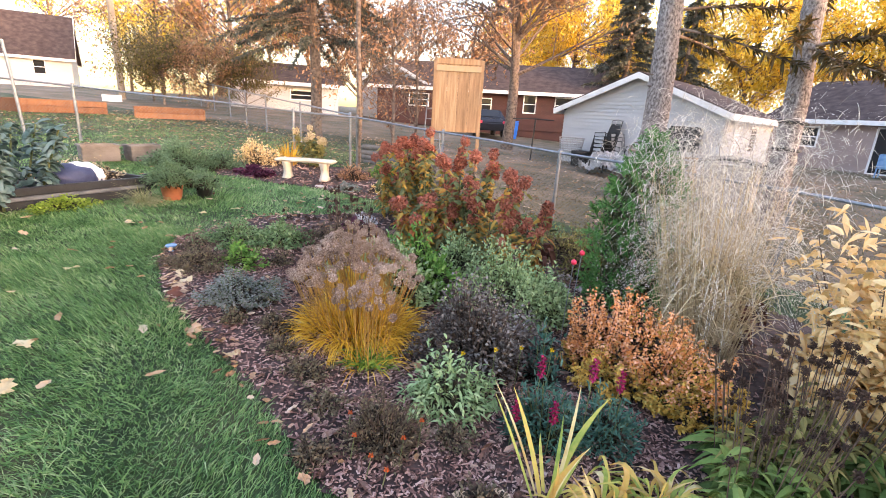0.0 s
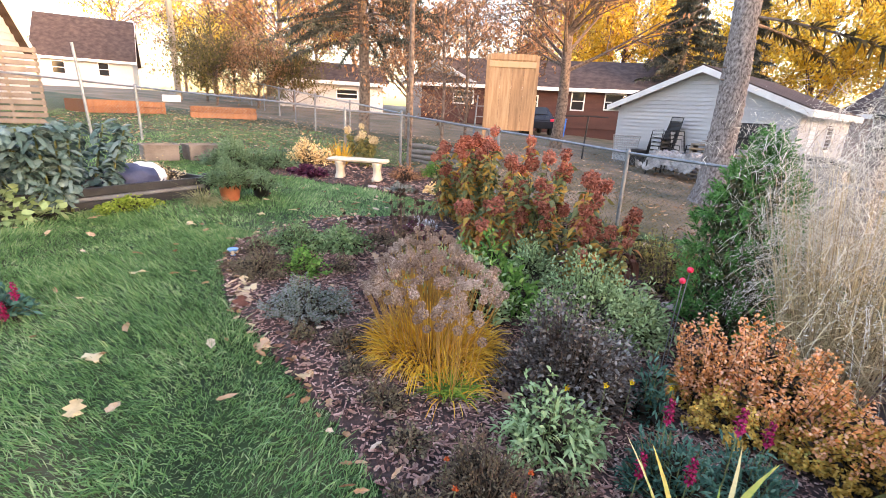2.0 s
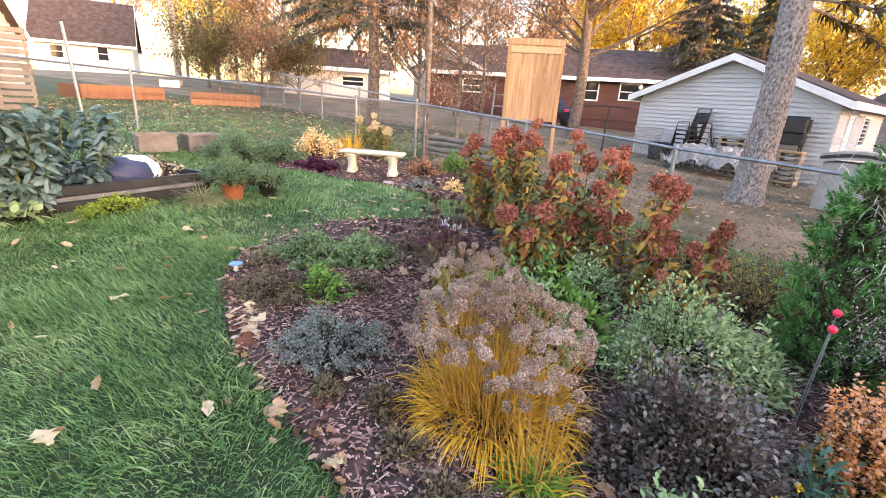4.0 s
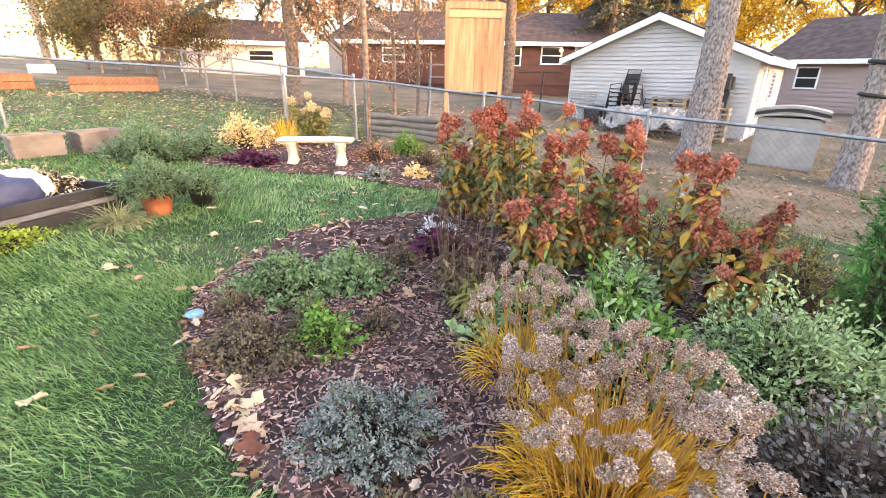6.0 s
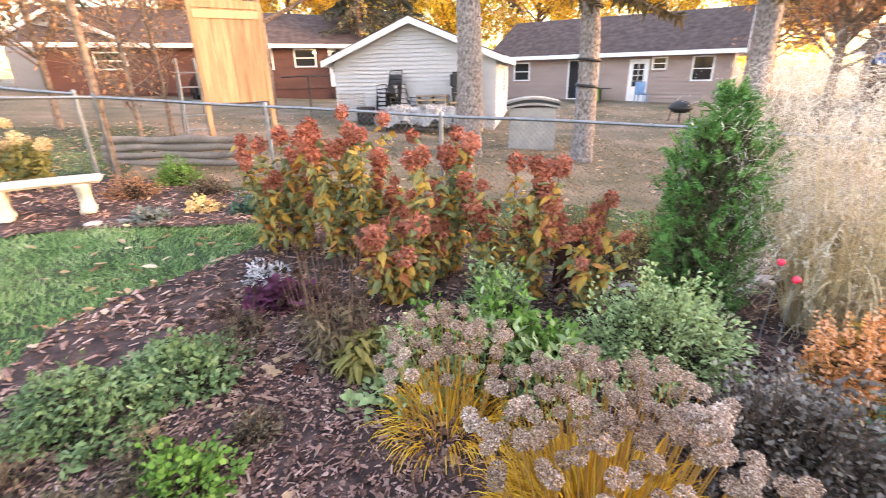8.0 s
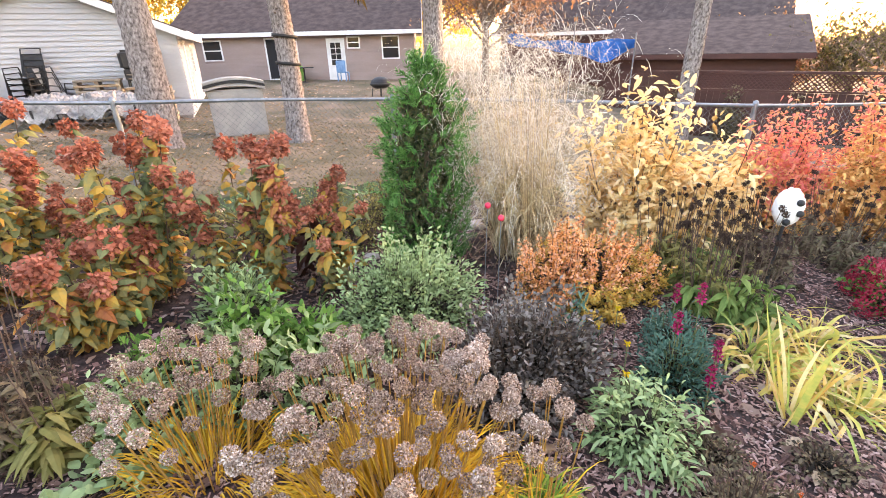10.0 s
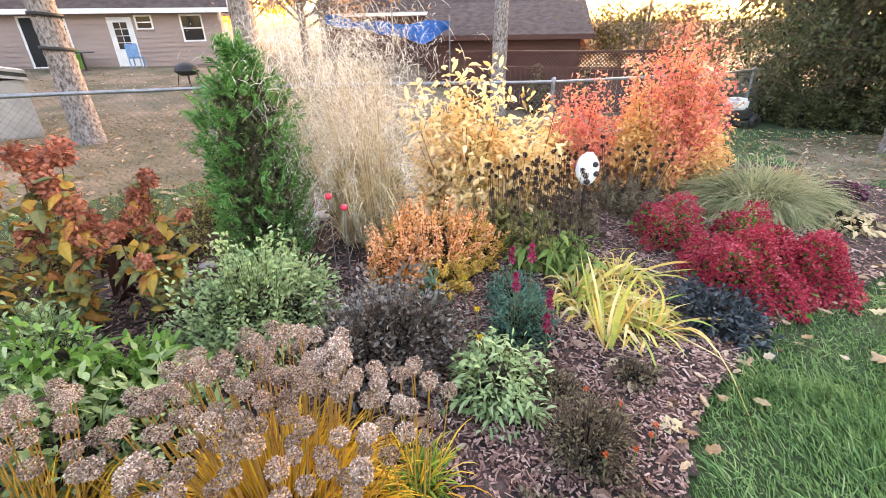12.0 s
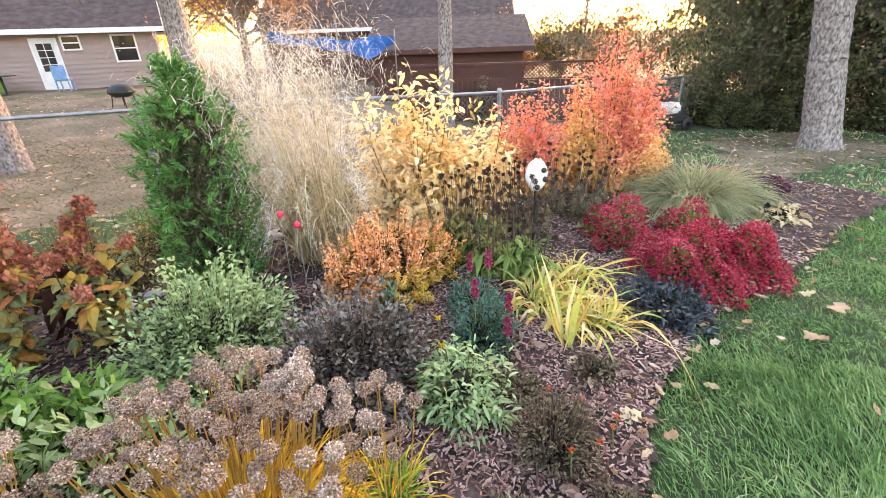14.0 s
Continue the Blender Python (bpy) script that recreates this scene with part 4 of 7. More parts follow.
M["deadbrown"] = leafy("dead_leaf", (0.035, 0.014, 0.010), (0.10, 0.038, 0.026), (0.22, 0.10, 0.07), rough=0.7, tr=0.1)
M["magenta"] = leafy("magenta_petal", (0.14, 0.004, 0.03), (0.30, 0.012, 0.07), (0.48, 0.05, 0.18), tr=0.25)
M["yellow"] = leafy("yellow_petal", (0.75, 0.42, 0.01), (0.85, 0.60, 0.02), tr=0.3)
M["orangered"] = leafy("orange_red_petal", (0.60, 0.08, 0.02), (0.75, 0.16, 0.04), tr=0.3)
M["variegated"] = leafy("variegated_blade", (0.10, 0.14, 0.06), (0.22, 0.25, 0.12), (0.37, 0.36, 0.20), (0.52, 0.46, 0.29), tr=0.3)
M["daylily"] = leafy("daylily_blade", (0.26, 0.36, 0.08), (0.30, 0.40, 0.10), (0.60, 0.52, 0.14), (0.66, 0.40, 0.12), (0.74, 0.63, 0.34), (0.46, 0.30, 0.14), tr=0.3)

LEAF = (0.12, 0.85, 1.0, 0.6, 0.05)


def dome(n, rx, ry, h, inner=0.55, low=0.0, boxy=False):
    """Points of a mound and the way out of it."""
    d = unit(rng.normal(size=(n, 3)))
    d[:, 2] = np.abs(d[:, 2])
    k = rng.uniform(inner, 1.0, n)[:, None] * (0.86 + 0.16 * np.sin(5 * d[:, :1] + 3 * d[:, 1:2] + 2) + 0.10 * np.sin(11 * d[:, 1:2] - 7 * d[:, :1]))
    p = d * k * (rx, ry, h)
    if boxy:
        q = np.clip(p[:, 2:3] / h, 0, 0.99)
        p[:, :2] *= np.sqrt((1 - q ** 5) / (1 - q ** 2 + 0.02))
    p[:, 2] = np.maximum(p[:, 2], low * h * rng.uniform(0, 1, n))
    return p, d


def stalks(n, rx, ry, h, spread=0.5, boxy=False):
    """Stems from a crown at the base to the mound's surface."""
    p, d = dome(n, rx, ry, h, 0.8, 0.25, boxy)
    b = p * (spread, spread, 0)
    return b, p - b


def shade_fill(root, rx, ry, h, n, size):
    """Extra near-black leaves added inside a mound, to deepen the shade between its stems."""
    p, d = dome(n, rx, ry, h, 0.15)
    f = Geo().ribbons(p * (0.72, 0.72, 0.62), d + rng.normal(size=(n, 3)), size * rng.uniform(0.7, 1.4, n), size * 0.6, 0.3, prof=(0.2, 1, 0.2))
    tagged(part("inner_litter", f, M["shade_fill"], root), kind="stuff")


def bush(name, x, y, rx, ry, h, leaf, label, n=900, size=0.04, ratio=0.5, stem="brownstem", stems=60, category="plant", inner=0.5, droop=0.3, upward=0.4, group="", prof=LEAF, cols=2, turn=0, low=0.1, lift=0.02, boxy=False):
    """A mounded plant: many stems, and leaves along and at the ends of them."""
    root = thing(name, x, y, gz(x, y) + lift, label, category, group, turn=turn)
    P, D = stalks(stems, rx, ry, h, 0.5, boxy)
    g = Geo()
    g.tubes(P, D, np.linalg.norm(D, axis=1), 0.0035, 0.0, taper=0.5, rows=4, n=4)
    tagged(part("stemwork", g, M[stem], root), kind="stuff")
    f = Geo()
    a = n // 2
    c, d = dome(a, rx, ry, h, inner, low, boxy)
    i = rng.integers(0, stems, n - a)
    c2 = P[i] + D[i] * rng.uniform(0.35, 1.03, (n - a, 1)) + rng.normal(size=(n - a, 3)) * size * 0.4
    c2[:, 2] = np.maximum(c2[:, 2], 0.01)
    d2 = unit(D[i]) * 0.5 + rng.normal(size=(n - a, 3)) * 0.6
    C, DD = np.concatenate([c, c2]), np.concatenate([d + rng.normal(size=(a, 3)) * 0.6, d2]) + UP * upward
    f.ribbons(C, DD, size * rng.uniform(0.6, 1.35, n), size * ratio * rng.uniform(0.8, 1.2, n), droop, prof=prof, cols=cols)
    tagged(part("foliage", f, M[leaf], root), kind="stuff")
    shade_fill(root, rx, ry, h, max(60, n // 4), max(0.035, size))
    return root


def sprig_bush(name, x, y, rx, ry, h, leaf, label, shoots=200, leaves=60, size=0.02, ratio=0.8, stem="brownstem", category="plant", lower="", rise=0.45, boxy=True, upright=0.3, lift=0.02, full=0.55):
    """A bush whose leaves sit close along separate shoots, so that gaps show between the shoots."""
    root = thing(name, x, y, gz(x, y) + lift, label, category)
    P, D = stalks(shoots, rx, ry, h, 0.45, boxy)
    D = D * rng.uniform(full, 1.0, (shoots, 1)) ** 0.5
    part_stems = Geo().tubes(P, D, np.linalg.norm(D, axis=1), 0.003, 0.0, taper=0.5, rows=4, n=4)
    tagged(part("stemwork", part_stems, M[stem], root), kind="stuff")
    i = np.repeat(np.arange(shoots), leaves)
    n = len(i)
    c = P[i] + D[i] * rng.uniform(0.12, 1.04, (n, 1)) ** 0.6 + rng.normal(size=(n, 3)) * size * 0.55
    c[:, 2] = np.maximum(c[:, 2], 0.01)
    d = unit(D[i]) * upright + rng.normal(size=(n, 3)) * 0.8 + UP * 0.2
    low = c[:, 2] < h * (rise + 0.16 * np.sin(9 * c[:, 0] + 5 * c[:, 1]) + rng.normal(size=n) * 0.09) if lower else np.zeros(n, bool)
    for pick, nm, tone in ((~low, "foliage", leaf), (low, "lower_foliage", lower)):
        m = int(pick.sum())
        if m:
            f = Geo().ribbons(c[pick], d[pick], size * rng.uniform(0.6, 1.35, m), size * ratio * rng.uniform(0.8, 1.2, m), 0.25, prof=(0.2, 1, 0.85, 0.08))
            tagged(part(nm, f, M[tone], root), kind="stuff")
    shade_fill(root, rx, ry, h, max(80, n // 8), 0.04)
    return root


def tuft(name, x, y, r, h, blade, label, n=400, width=0.006, droop=0.6, spread=0.9, category="ornamental grass", prof=(0.8, 1, 0.9, 0.6, 0.05), lift=0.02, group="", flop=(0, 0), sway=0.0, least=0.05, sag=0.0):
    """A clump of long blades that arch outwards."""
    root = thing(name, x, y, gz(x, y) + lift, label, category, group)
    az = rng.uniform(0, 6.28, n)
    k = np.sqrt(rng.uniform(0, 1, n))
    P = np.stack([np.cos(az) * k * r * 0.35, np.sin(az) * k * r * 0.35, np.zeros(n)], -1)
    lean = k * spread * rng.uniform(0.5, 1.2, n) + least
    az2 = az + rng.normal(size=n) * 0.5
    D = np.stack([np.cos(az2) * lean + flop[0], np.sin(az2) * lean + flop[1], np.ones(n)], -1)
    f = Geo()
    L = h * rng.uniform(0.6, 1.2, n)
    f.ribbons(P, D, L, width * rng.uniform(0.7, 1.3, n), sag + droop * lean * rng.uniform(0.6, 1.2, n), prof=prof, S=np.stack([-np.sin(az2), np.cos(az2), rng.normal(size=n) * 0.3], -1), sway=rng.normal(size=n) * sway)
    tagged(part("leaf_tuft", f, M[blade], root), kind="stuff")
    return root


def head_mesh(name, r, n, size, material, squash=1.0, hollow=0.75, ratio=0.75):
    """A flower or seed head: a ball of small florets."""
    g = Geo()
    d = unit(rng.normal(size=(n, 3)))
    c = d * (r * rng.uniform(hollow, 1.0, n))[:, None] * (1, 1, squash)
    g.ribbons(c, d * 0.4 + rng.normal(size=(n, 3)) * 0.7, size * rng.uniform(0.7, 1.3, n), size * ratio, 0.1, prof=(0.4, 1, 0.15))
    m = 40
    d = unit(rng.normal(size=(m, 3)))
    g.tubes(np.zeros((m, 3)), d, r * 0.85, r * 0.02, taper=0.8, rows=2, n=3)
    me = g.mesh(name)
    me.materials.append(M[material])
    return me


# seed-headed onions
ONION = [head_mesh("seed_head", 0.0255, 360, 0.0057, "seedhead", 0.92, 0.82, 0.85) for _ in range(4)]


def onion_clump(x, y, rx, ry, heads, tall, label, blades=500, fresh=0, turn=0):
    root = thing("ornamental_onion", x, y, gz(x, y) + 0.02, label, "plant", "seed-headed onions", turn=turn)
    i = np.arange(heads)
    az, k = i * 2.39996 + rng.normal(size=heads) * 0.12, np.sqrt((i + rng.uniform(0.1, 0.9, heads)) / heads) * rng.uniform(0.93, 1.08, heads)
    tip = np.stack([np.cos(az) * k * rx, np.sin(az) * k * ry, tall * rng.uniform(0.84, 1.10, heads) * (1 - 0.24 * k * k)], -1)
    base = tip * (0.62, 0.62, 0)
    for i in range(heads):
        part("stalk", Geo().tubes(base[i], tip[i] - base[i], np.linalg.norm(tip[i] - base[i]), 0.0030, 0.03, taper=0.7, rows=4, n=5), M["onionstalk"], root)
    f = Geo()
    n = blades
    a2, k2 = rng.uniform(0, 6.28, n), np.sqrt(rng.uniform(0, 1, n))
    P = np.stack([np.cos(a2) * k2 * rx * 0.75, np.sin(a2) * k2 * ry * 0.75, np.zeros(n)], -1)
    lean = 0.12 + k2 * 0.95 * rng.uniform(0.4, 1.3, n)
    D = np.stack([np.cos(a2) * lean, np.sin(a2) * lean, np.ones(n)], -1)
    f.ribbons(P, D, tall * rng.uniform(0.36, 0.85, n), 0.0062, 0.10 + lean * 0.95, prof=(0.9, 1, 0.9, 0.6, 0.05))
    tagged(part("leaf_tuft", f, M["ochre"], root), kind="stuff")
    if fresh:
        f = Geo()
        a2 = rng.uniform(0, 6.28, fresh)
        D = np.stack([np.cos(a2) * 0.8, np.sin(a2) * 0.8, np.ones(fresh)], -1)
        f.ribbons(rng.normal(size=(fresh, 3)) * (rx * 0.3, ry * 0.3, 0), D, 0.24 * rng.uniform(0.7, 1.3, fresh), 0.009, 0.6, prof=(0.9, 1, 0.9, 0.6, 0.05))
        tagged(part("fresh_leaf_tuft", f, M["freshblade"], root), kind="stuff")
    for i in range(heads):
        ob = part("seed_head", ONION[i % 4], None, root)
        sc = rng.uniform(0.85, 1.2)
        ob.matrix_basis = Matrix.Translation(tip[i]) @ pose(0, 0, 0, *rng.uniform(-30, 30, 2), rng.uniform(0, 360)) @ Matrix.Scale(sc, 4)


onion_clump(-0.68, 2.94, 0.46, 0.44, 152, 0.61, "golden-leaved onion clump with many brown seed heads", 1700)
onion_clump(-0.92, 3.68, 0.31, 0.27, 48, 0.55, "brown-headed onions on straw-coloured stalks", 420)
onion_clump(-0.46, 2.50, 0.17, 0.15, 15, 0.52, "small onion clump with fresh green base leaves", 70, 150)

sprig_bush("catmint", -1.64, 3.05, 0.40, 0.36, 0.29, "lavender", "low grey-green catmint mound in bark mulch", 330, 34, 0.016, 0.5, "stem", boxy=False, upright=0.6)
bush("withered_aster", 0.20, 2.80, 0.50, 0.42, 0.60, "charcoal", "dark withered aster with greyish frosted leaves", 7000, 0.032, 0.55, "brownstem", 420, inner=0.6, low=0.25)
bush("penstemon", 0.36, 3.62, 0.56, 0.50, 0.64, "sage", "leafy pale green penstemon mound", 9500, 0.035, 0.42, "stem", 190)
bush("penstemon", 0.66, 3.62, 0.36, 0.32, 0.52, "sage", "pale green penstemon beside the juniper", 2000, 0.052, 0.36, "stem", 80)
bush("penstemon", -0.12, 4.50, 0.30, 0.28, 0.48, "sage", "pale green penstemon below the hydrangea", 1500, 0.052, 0.36, "stem", 70)
bush("phlox", -0.22, 3.80, 0.26, 0.24, 0.42, "bright", "fresh green phlox beside the penstemon", 620, 0.08, 0.32, "stem", 34)
bush("penstemon", -0.90, 4.15, 0.26, 0.24, 0.34, "sage", "low pale green leafy clump on mulch", 900, 0.05, 0.38, "stem", 40)
bush("phlox", -0.40, 3.98, 0.25, 0.23, 0.66, "bright", "bright green phlox shoots below the hydrangea", 760, 0.075, 0.3, "stem", 40)
bush("phlox", -0.72, 4.30, 0.2, 0.18, 0.45, "bright", "small bright green phlox among mulch", 320, 0.07, 0.3, "stem", 24)
bush("phlox", -0.44, 3.52, 0.30, 0.22, 0.56, "palegreen", "fresh green phlox between the onions", 560, 0.065, 0.34, "stem", 34)
bush("phlox", -0.60, 3.85, 0.28, 0.24, 0.55, "palegreen", "pale green phlox behind the onions", 560, 0.065, 0.34, "stem", 30)
sprig_bush("barberry", 1.25, 2.80, 0.52, 0.48, 0.66, "amber", "rounded orange and copper barberry bush", 320, 70, 0.0175, 0.85, category="shrub", lower="ambergold", rise=0.45, full=0.8)
sprig_bush("barberry", 0.98, 2.92, 0.30, 0.28, 0.58, "amber", "orange barberry shoulder with pinkish tips", 110, 70, 0.0175, 0.85, category="shrub", lower="ambergold", rise=0.3, full=0.8)
sprig_bush("barberry", 1.52, 2.52, 0.30, 0.28, 0.50, "amber", "orange barberry with golden lower leaves", 110, 70, 0.0175, 0.85, category="shrub", lower="ambergold", rise=0.5, full=0.8)
bush("calendula", 0.08, 2.24, 0.31, 0.27, 0.38, "palegreen", "pale green flopping calendula plants", 1300, 0.055, 0.28, "stem", 52, upward=0.1, droop=0.5)
bush("snapdragon", 0.62, 2.14, 0.27, 0.23, 0.33, "teal", "blue-green snapdragon with magenta flowers", 1500, 0.045, 0.24, "stem", 80)
bush("snapdragon", 0.92, 2.18, 0.22, 0.22, 0.32, "teal", "blue-green snapdragon with dark flower spikes", 1000, 0.045, 0.24, "stem", 50)
bush("euphorbia", 0.62, 2.68, 0.13, 0.13, 0.42, "teal", "upright blue-green leafy stem clump", 240, 0.07, 0.22, "stem", 12)
bush("strawflower", -0.19, 1.86, 0.25, 0.22, 0.30, "umber", "low brown strawflower mound with red blooms", 2600, 0.022, 0.35, "brownstem", 190)
bush("dry_groundcover", -1.18, 2.72, 0.17, 0.15, 0.16, "umber", "small brown twiggy ground plant", 620, 0.024, 0.45, "brownstem", 60)
bush("dry_groundcover", -0.78, 2.28, 0.20, 0.16, 0.12, "umber", "low brown twiggy ground plant on mulch", 620, 0.024, 0.45, "brownstem", 60)
sprig_bush("dry_groundcover", -2.36, 3.62, 0.46, 0.42, 0.20, "umber", "sprawling brown dry ground plant at the lawn's edge", 240, 16, 0.022, 0.45, "brownstem", boxy=False)
bush("dry_groundcover", -1.75, 3.95, 0.14, 0.14, 0.22, "umber", "wispy brown dry stems beside oregano", 380, 0.024, 0.4, "brownstem", 50)
for x, y, r, h in ((-1.02, 2.48, 0.13, 0.13), (-0.55, 2.02, 0.15, 0.11), (-0.48, 1.68, 0.12, 0.09), (-1.48, 2.70, 0.11, 0.12), (0.30, 1.58, 0.16, 0.10), (-1.72, 4.95, 0.2, 0.2), (-1.1, 4.85, 0.22, 0.2), (0.15, 1.95, 0.14, 0.12), (-2.15, 3.95, 0.22, 0.2), (-2.65, 4.0, 0.22, 0.2)):
    bush("dry_groundcover", x, y, r, r, h, "umber", "low withered brown plant among bark mulch", 460, 0.024, 0.45, "brownstem", 50, group="withered ground plants")
bush("oregano", -2.02, 3.72, 0.23, 0.21, 0.27, "bright", "small bright green oregano tuft", 1000, 0.032, 0.7, "stem", 50)
sprig_bush("mixed_sage", -2.45, 4.40, 0.56, 0.52, 0.27, "cranesbill", "spreading grey-green sage along the lawn", 190, 24, 0.034, 0.5, "brownstem", boxy=False)
bush("mixed_sage", -2.02, 4.55, 0.36, 0.32, 0.26, "cranesbill", "green mint patch beside the lawn", 1500, 0.042, 0.55, "stem", 60)
bush("coral_bells", -1.45, 5.25, 0.28, 0.24, 0.18, "plum", "dark plum coral bells on mulch", 420, 0.07, 0.9, "brownstem", 30)
bush("dusty_miller", -1.5, 5.75, 0.2, 0.16, 0.16, "silver", "silvery frosted low foliage plant", 420, 0.05, 0.3, "stem", 24)
bush("strawberry", -1.05, 3.95, 0.34, 0.22, 0.08, "sage", "low green leaves spreading over mulch", 200, 0.075, 0.6, "stem", 16)
bush("bugleweed", 0.93, 0.97, 0.42, 0.30, 0.18, "inky", "dark inky bugleweed leaf mat", 2400, 0.045, 0.4, "brownstem", 60)
bush("hosta", 2.75, -0.75, 0.34, 0.3, 0.14, "straw", "collapsed pale yellow hosta leaves", 200, 0.11, 0.35, "stem", 16, upward=0.0, droop=0.6)
bush("coral_bells", 3.9, -1.35, 0.25, 0.2, 0.14, "plum", "dark plum coral bells near the pine", 260, 0.07, 0.9, "brownstem", 20)
bush("dry_perennial", 4.4, -1.0, 0.4, 0.3, 0.16, "rust", "rust-coloured dead perennial leaves on mulch", 420, 0.09, 0.4, "brownstem", 20)
for x, y, h in ((0.75, 6.35, 0.42), (1.35, 5.95, 0.5), (1.75, 5.55, 0.48), (2.25, 5.15, 0.45), (2.75, 4.75, 0.4), (-0.3, 7.0, 0.45)):
    bush("weedy_patch", x, y, 0.42, 0.36, h, "weed", "thin drying olive weeds before the fence", 700, 0.04, 0.35, "brownstem", 80, group="fence weeds")
bush("weedy_patch", 1.0, 5.6, 0.6, 0.5, 0.5, "weed", "thin olive weeds along the fence", 1300, 0.045, 0.35, "brownstem", 90)
bush("weedy_patch", 1.25, 4.85, 0.42, 0.4, 0.6, "weed", "thin drying weeds behind the hydrangea", 900, 0.045, 0.35, "brownstem", 70)
bush("weedy_patch", 0.2, 6.6, 0.6, 0.45, 0.45, "weed", "thin olive weeds at the fence foot", 900, 0.045, 0.35, "brownstem", 60)
bush("weedy_patch", 1.9, 5.0, 0.5, 0.4, 0.4, "weed", "thin olive weeds behind the juniper", 700, 0.045, 0.35, "brownstem", 50)

bush("petunia", -3.31, 2.27, 0.22, 0.2, 0.16, "teal", "low leafy plant with magenta flowers by the lawn", 420, 0.05, 0.5, "stem", 30)
# flowers of single plants
BLOOM = {k: head_mesh(k, 0.017, 26, 0.016, k, 0.7) for k in ("magenta", "yellow", "orangered")}


def blooms(kind, name, spots, label, sc=1.0, tall=0.3):
    for x, y, z in spots:
        root = thing(name, x, y, gz(x, y) + 0.02, label, "flower", name + " blooms")
        g = Geo()
        g.tubes((0, 0, 0), (0.02, 0.01, z), z, 0.003, taper=0.7, rows=3, n=5)
        part("stem", g, M["stem"], root)
        n = 4 if kind == "magenta" else 1
        for i in range(n):
            ob = part("bloom", BLOOM[kind], None, root)
            ob.matrix_basis = Matrix.Translation((0.02, 0.01, z - 0.028 * i)) @ pose(0, 0, 0, 20 * i, 0, 70 * i) @ Matrix.Scale(sc * (0.75 + 0.12 * i), 4)


blooms("magenta", "snapdragon_flower", [(0.54, 2.17, 0.43), (0.78, 2.09, 0.50), (0.60, 1.98, 0.30), (0.95, 2.2, 0.40), (0.42, 2.0, 0.26), (-3.21, 2.30, 0.2), (-3.13, 2.17, 0.14)], "magenta snapdragon spike on a leafy stem", 1.0)
blooms("yellow", "calendula_flower", [(0.30, 2.35, 0.34), (0.45, 2.5, 0.30), (0.12, 2.32, 0.30), (0.62, 2.45, 0.34)], "small golden yellow daisy flower", 0.9)
blooms("orangered", "strawflower_bloom", [(-0.08, 1.72, 0.16), (-0.20, 1.62, 0.12), (-0.30, 1.70, 0.14), (-0.02, 1.85, 0.17), (-0.36, 1.82, 0.16), (-0.12, 1.58, 0.10)], "small orange-red strawflower on a stem", 0.7)


def mum(x, y, rx, ry, h, label, n):
    root = bush("chrysanthemum", x, y, rx, ry, h * 0.9, "bright", label, 900, 0.04, 0.6, "stem", 90)
    f = Geo()
    p, d = dome(n, rx, ry, h, 0.9, 0.05)
    for dx in range(3):
        f.ribbons(p + rng.normal(size=p.shape) * 0.008, d + rng.normal(size=p.shape) * 0.8, 0.017, 0.014, 0.2, prof=(0.3, 1, 0.9, 0.2))
    tagged(part("blossom_cover", f, M["crimson"], root), kind="stuff")


mum(1.40, 0.66, 0.46, 0.42, 0.44, "wide dome of crimson chrysanthemums", 4600)
mum(1.52, 0.24, 0.38, 0.32, 0.38, "crimson chrysanthemum beside the lawn", 3400)
mum(2.25, 0.90, 0.42, 0.32, 0.42, "crimson chrysanthemum showing green below its top", 2000)
mum(2.3, 0.3, 0.3, 0.26, 0.36, "smaller crimson chrysanthemum beside taller mums", 1100)

for x, y, n, h in ((1.10, 1.75, 64, 0.66), (0.86, 1.70, 50, 0.58), (0.74, 1.40, 34, 0.60), (0.98, 1.46, 30, 0.56), (1.42, 1.45, 46, 0.62)):
    tuft("daylily", x, y, 0.32, h, "daylily", "yellowing daylily clump with arching leaves", int(n * 1.5), 0.020, 0.9, 1.7, "plant", prof=(0.7, 0.9, 1, 1, 0.95, 0.8, 0.5, 0.05), group="daylilies", flop=(0.15, -0.6), sway=0.5, sag=0.35)
tuft("daylily", 0.58, 1.66, 0.14, 0.52, "daylily", "upright yellow-green daylily leaves", 14, 0.022, 0.3, 0.6, "plant", prof=(0.7, 0.9, 1, 1, 0.95, 0.8, 0.5, 0.05), group="daylilies", sway=0.15)
tuft("daylily", 0.82, 1.50, 0.2, 0.45, "daylily", "small yellow-green daylily clump at the lawn", 26, 0.018, 0.95, 1.2, "plant", group="daylilies")


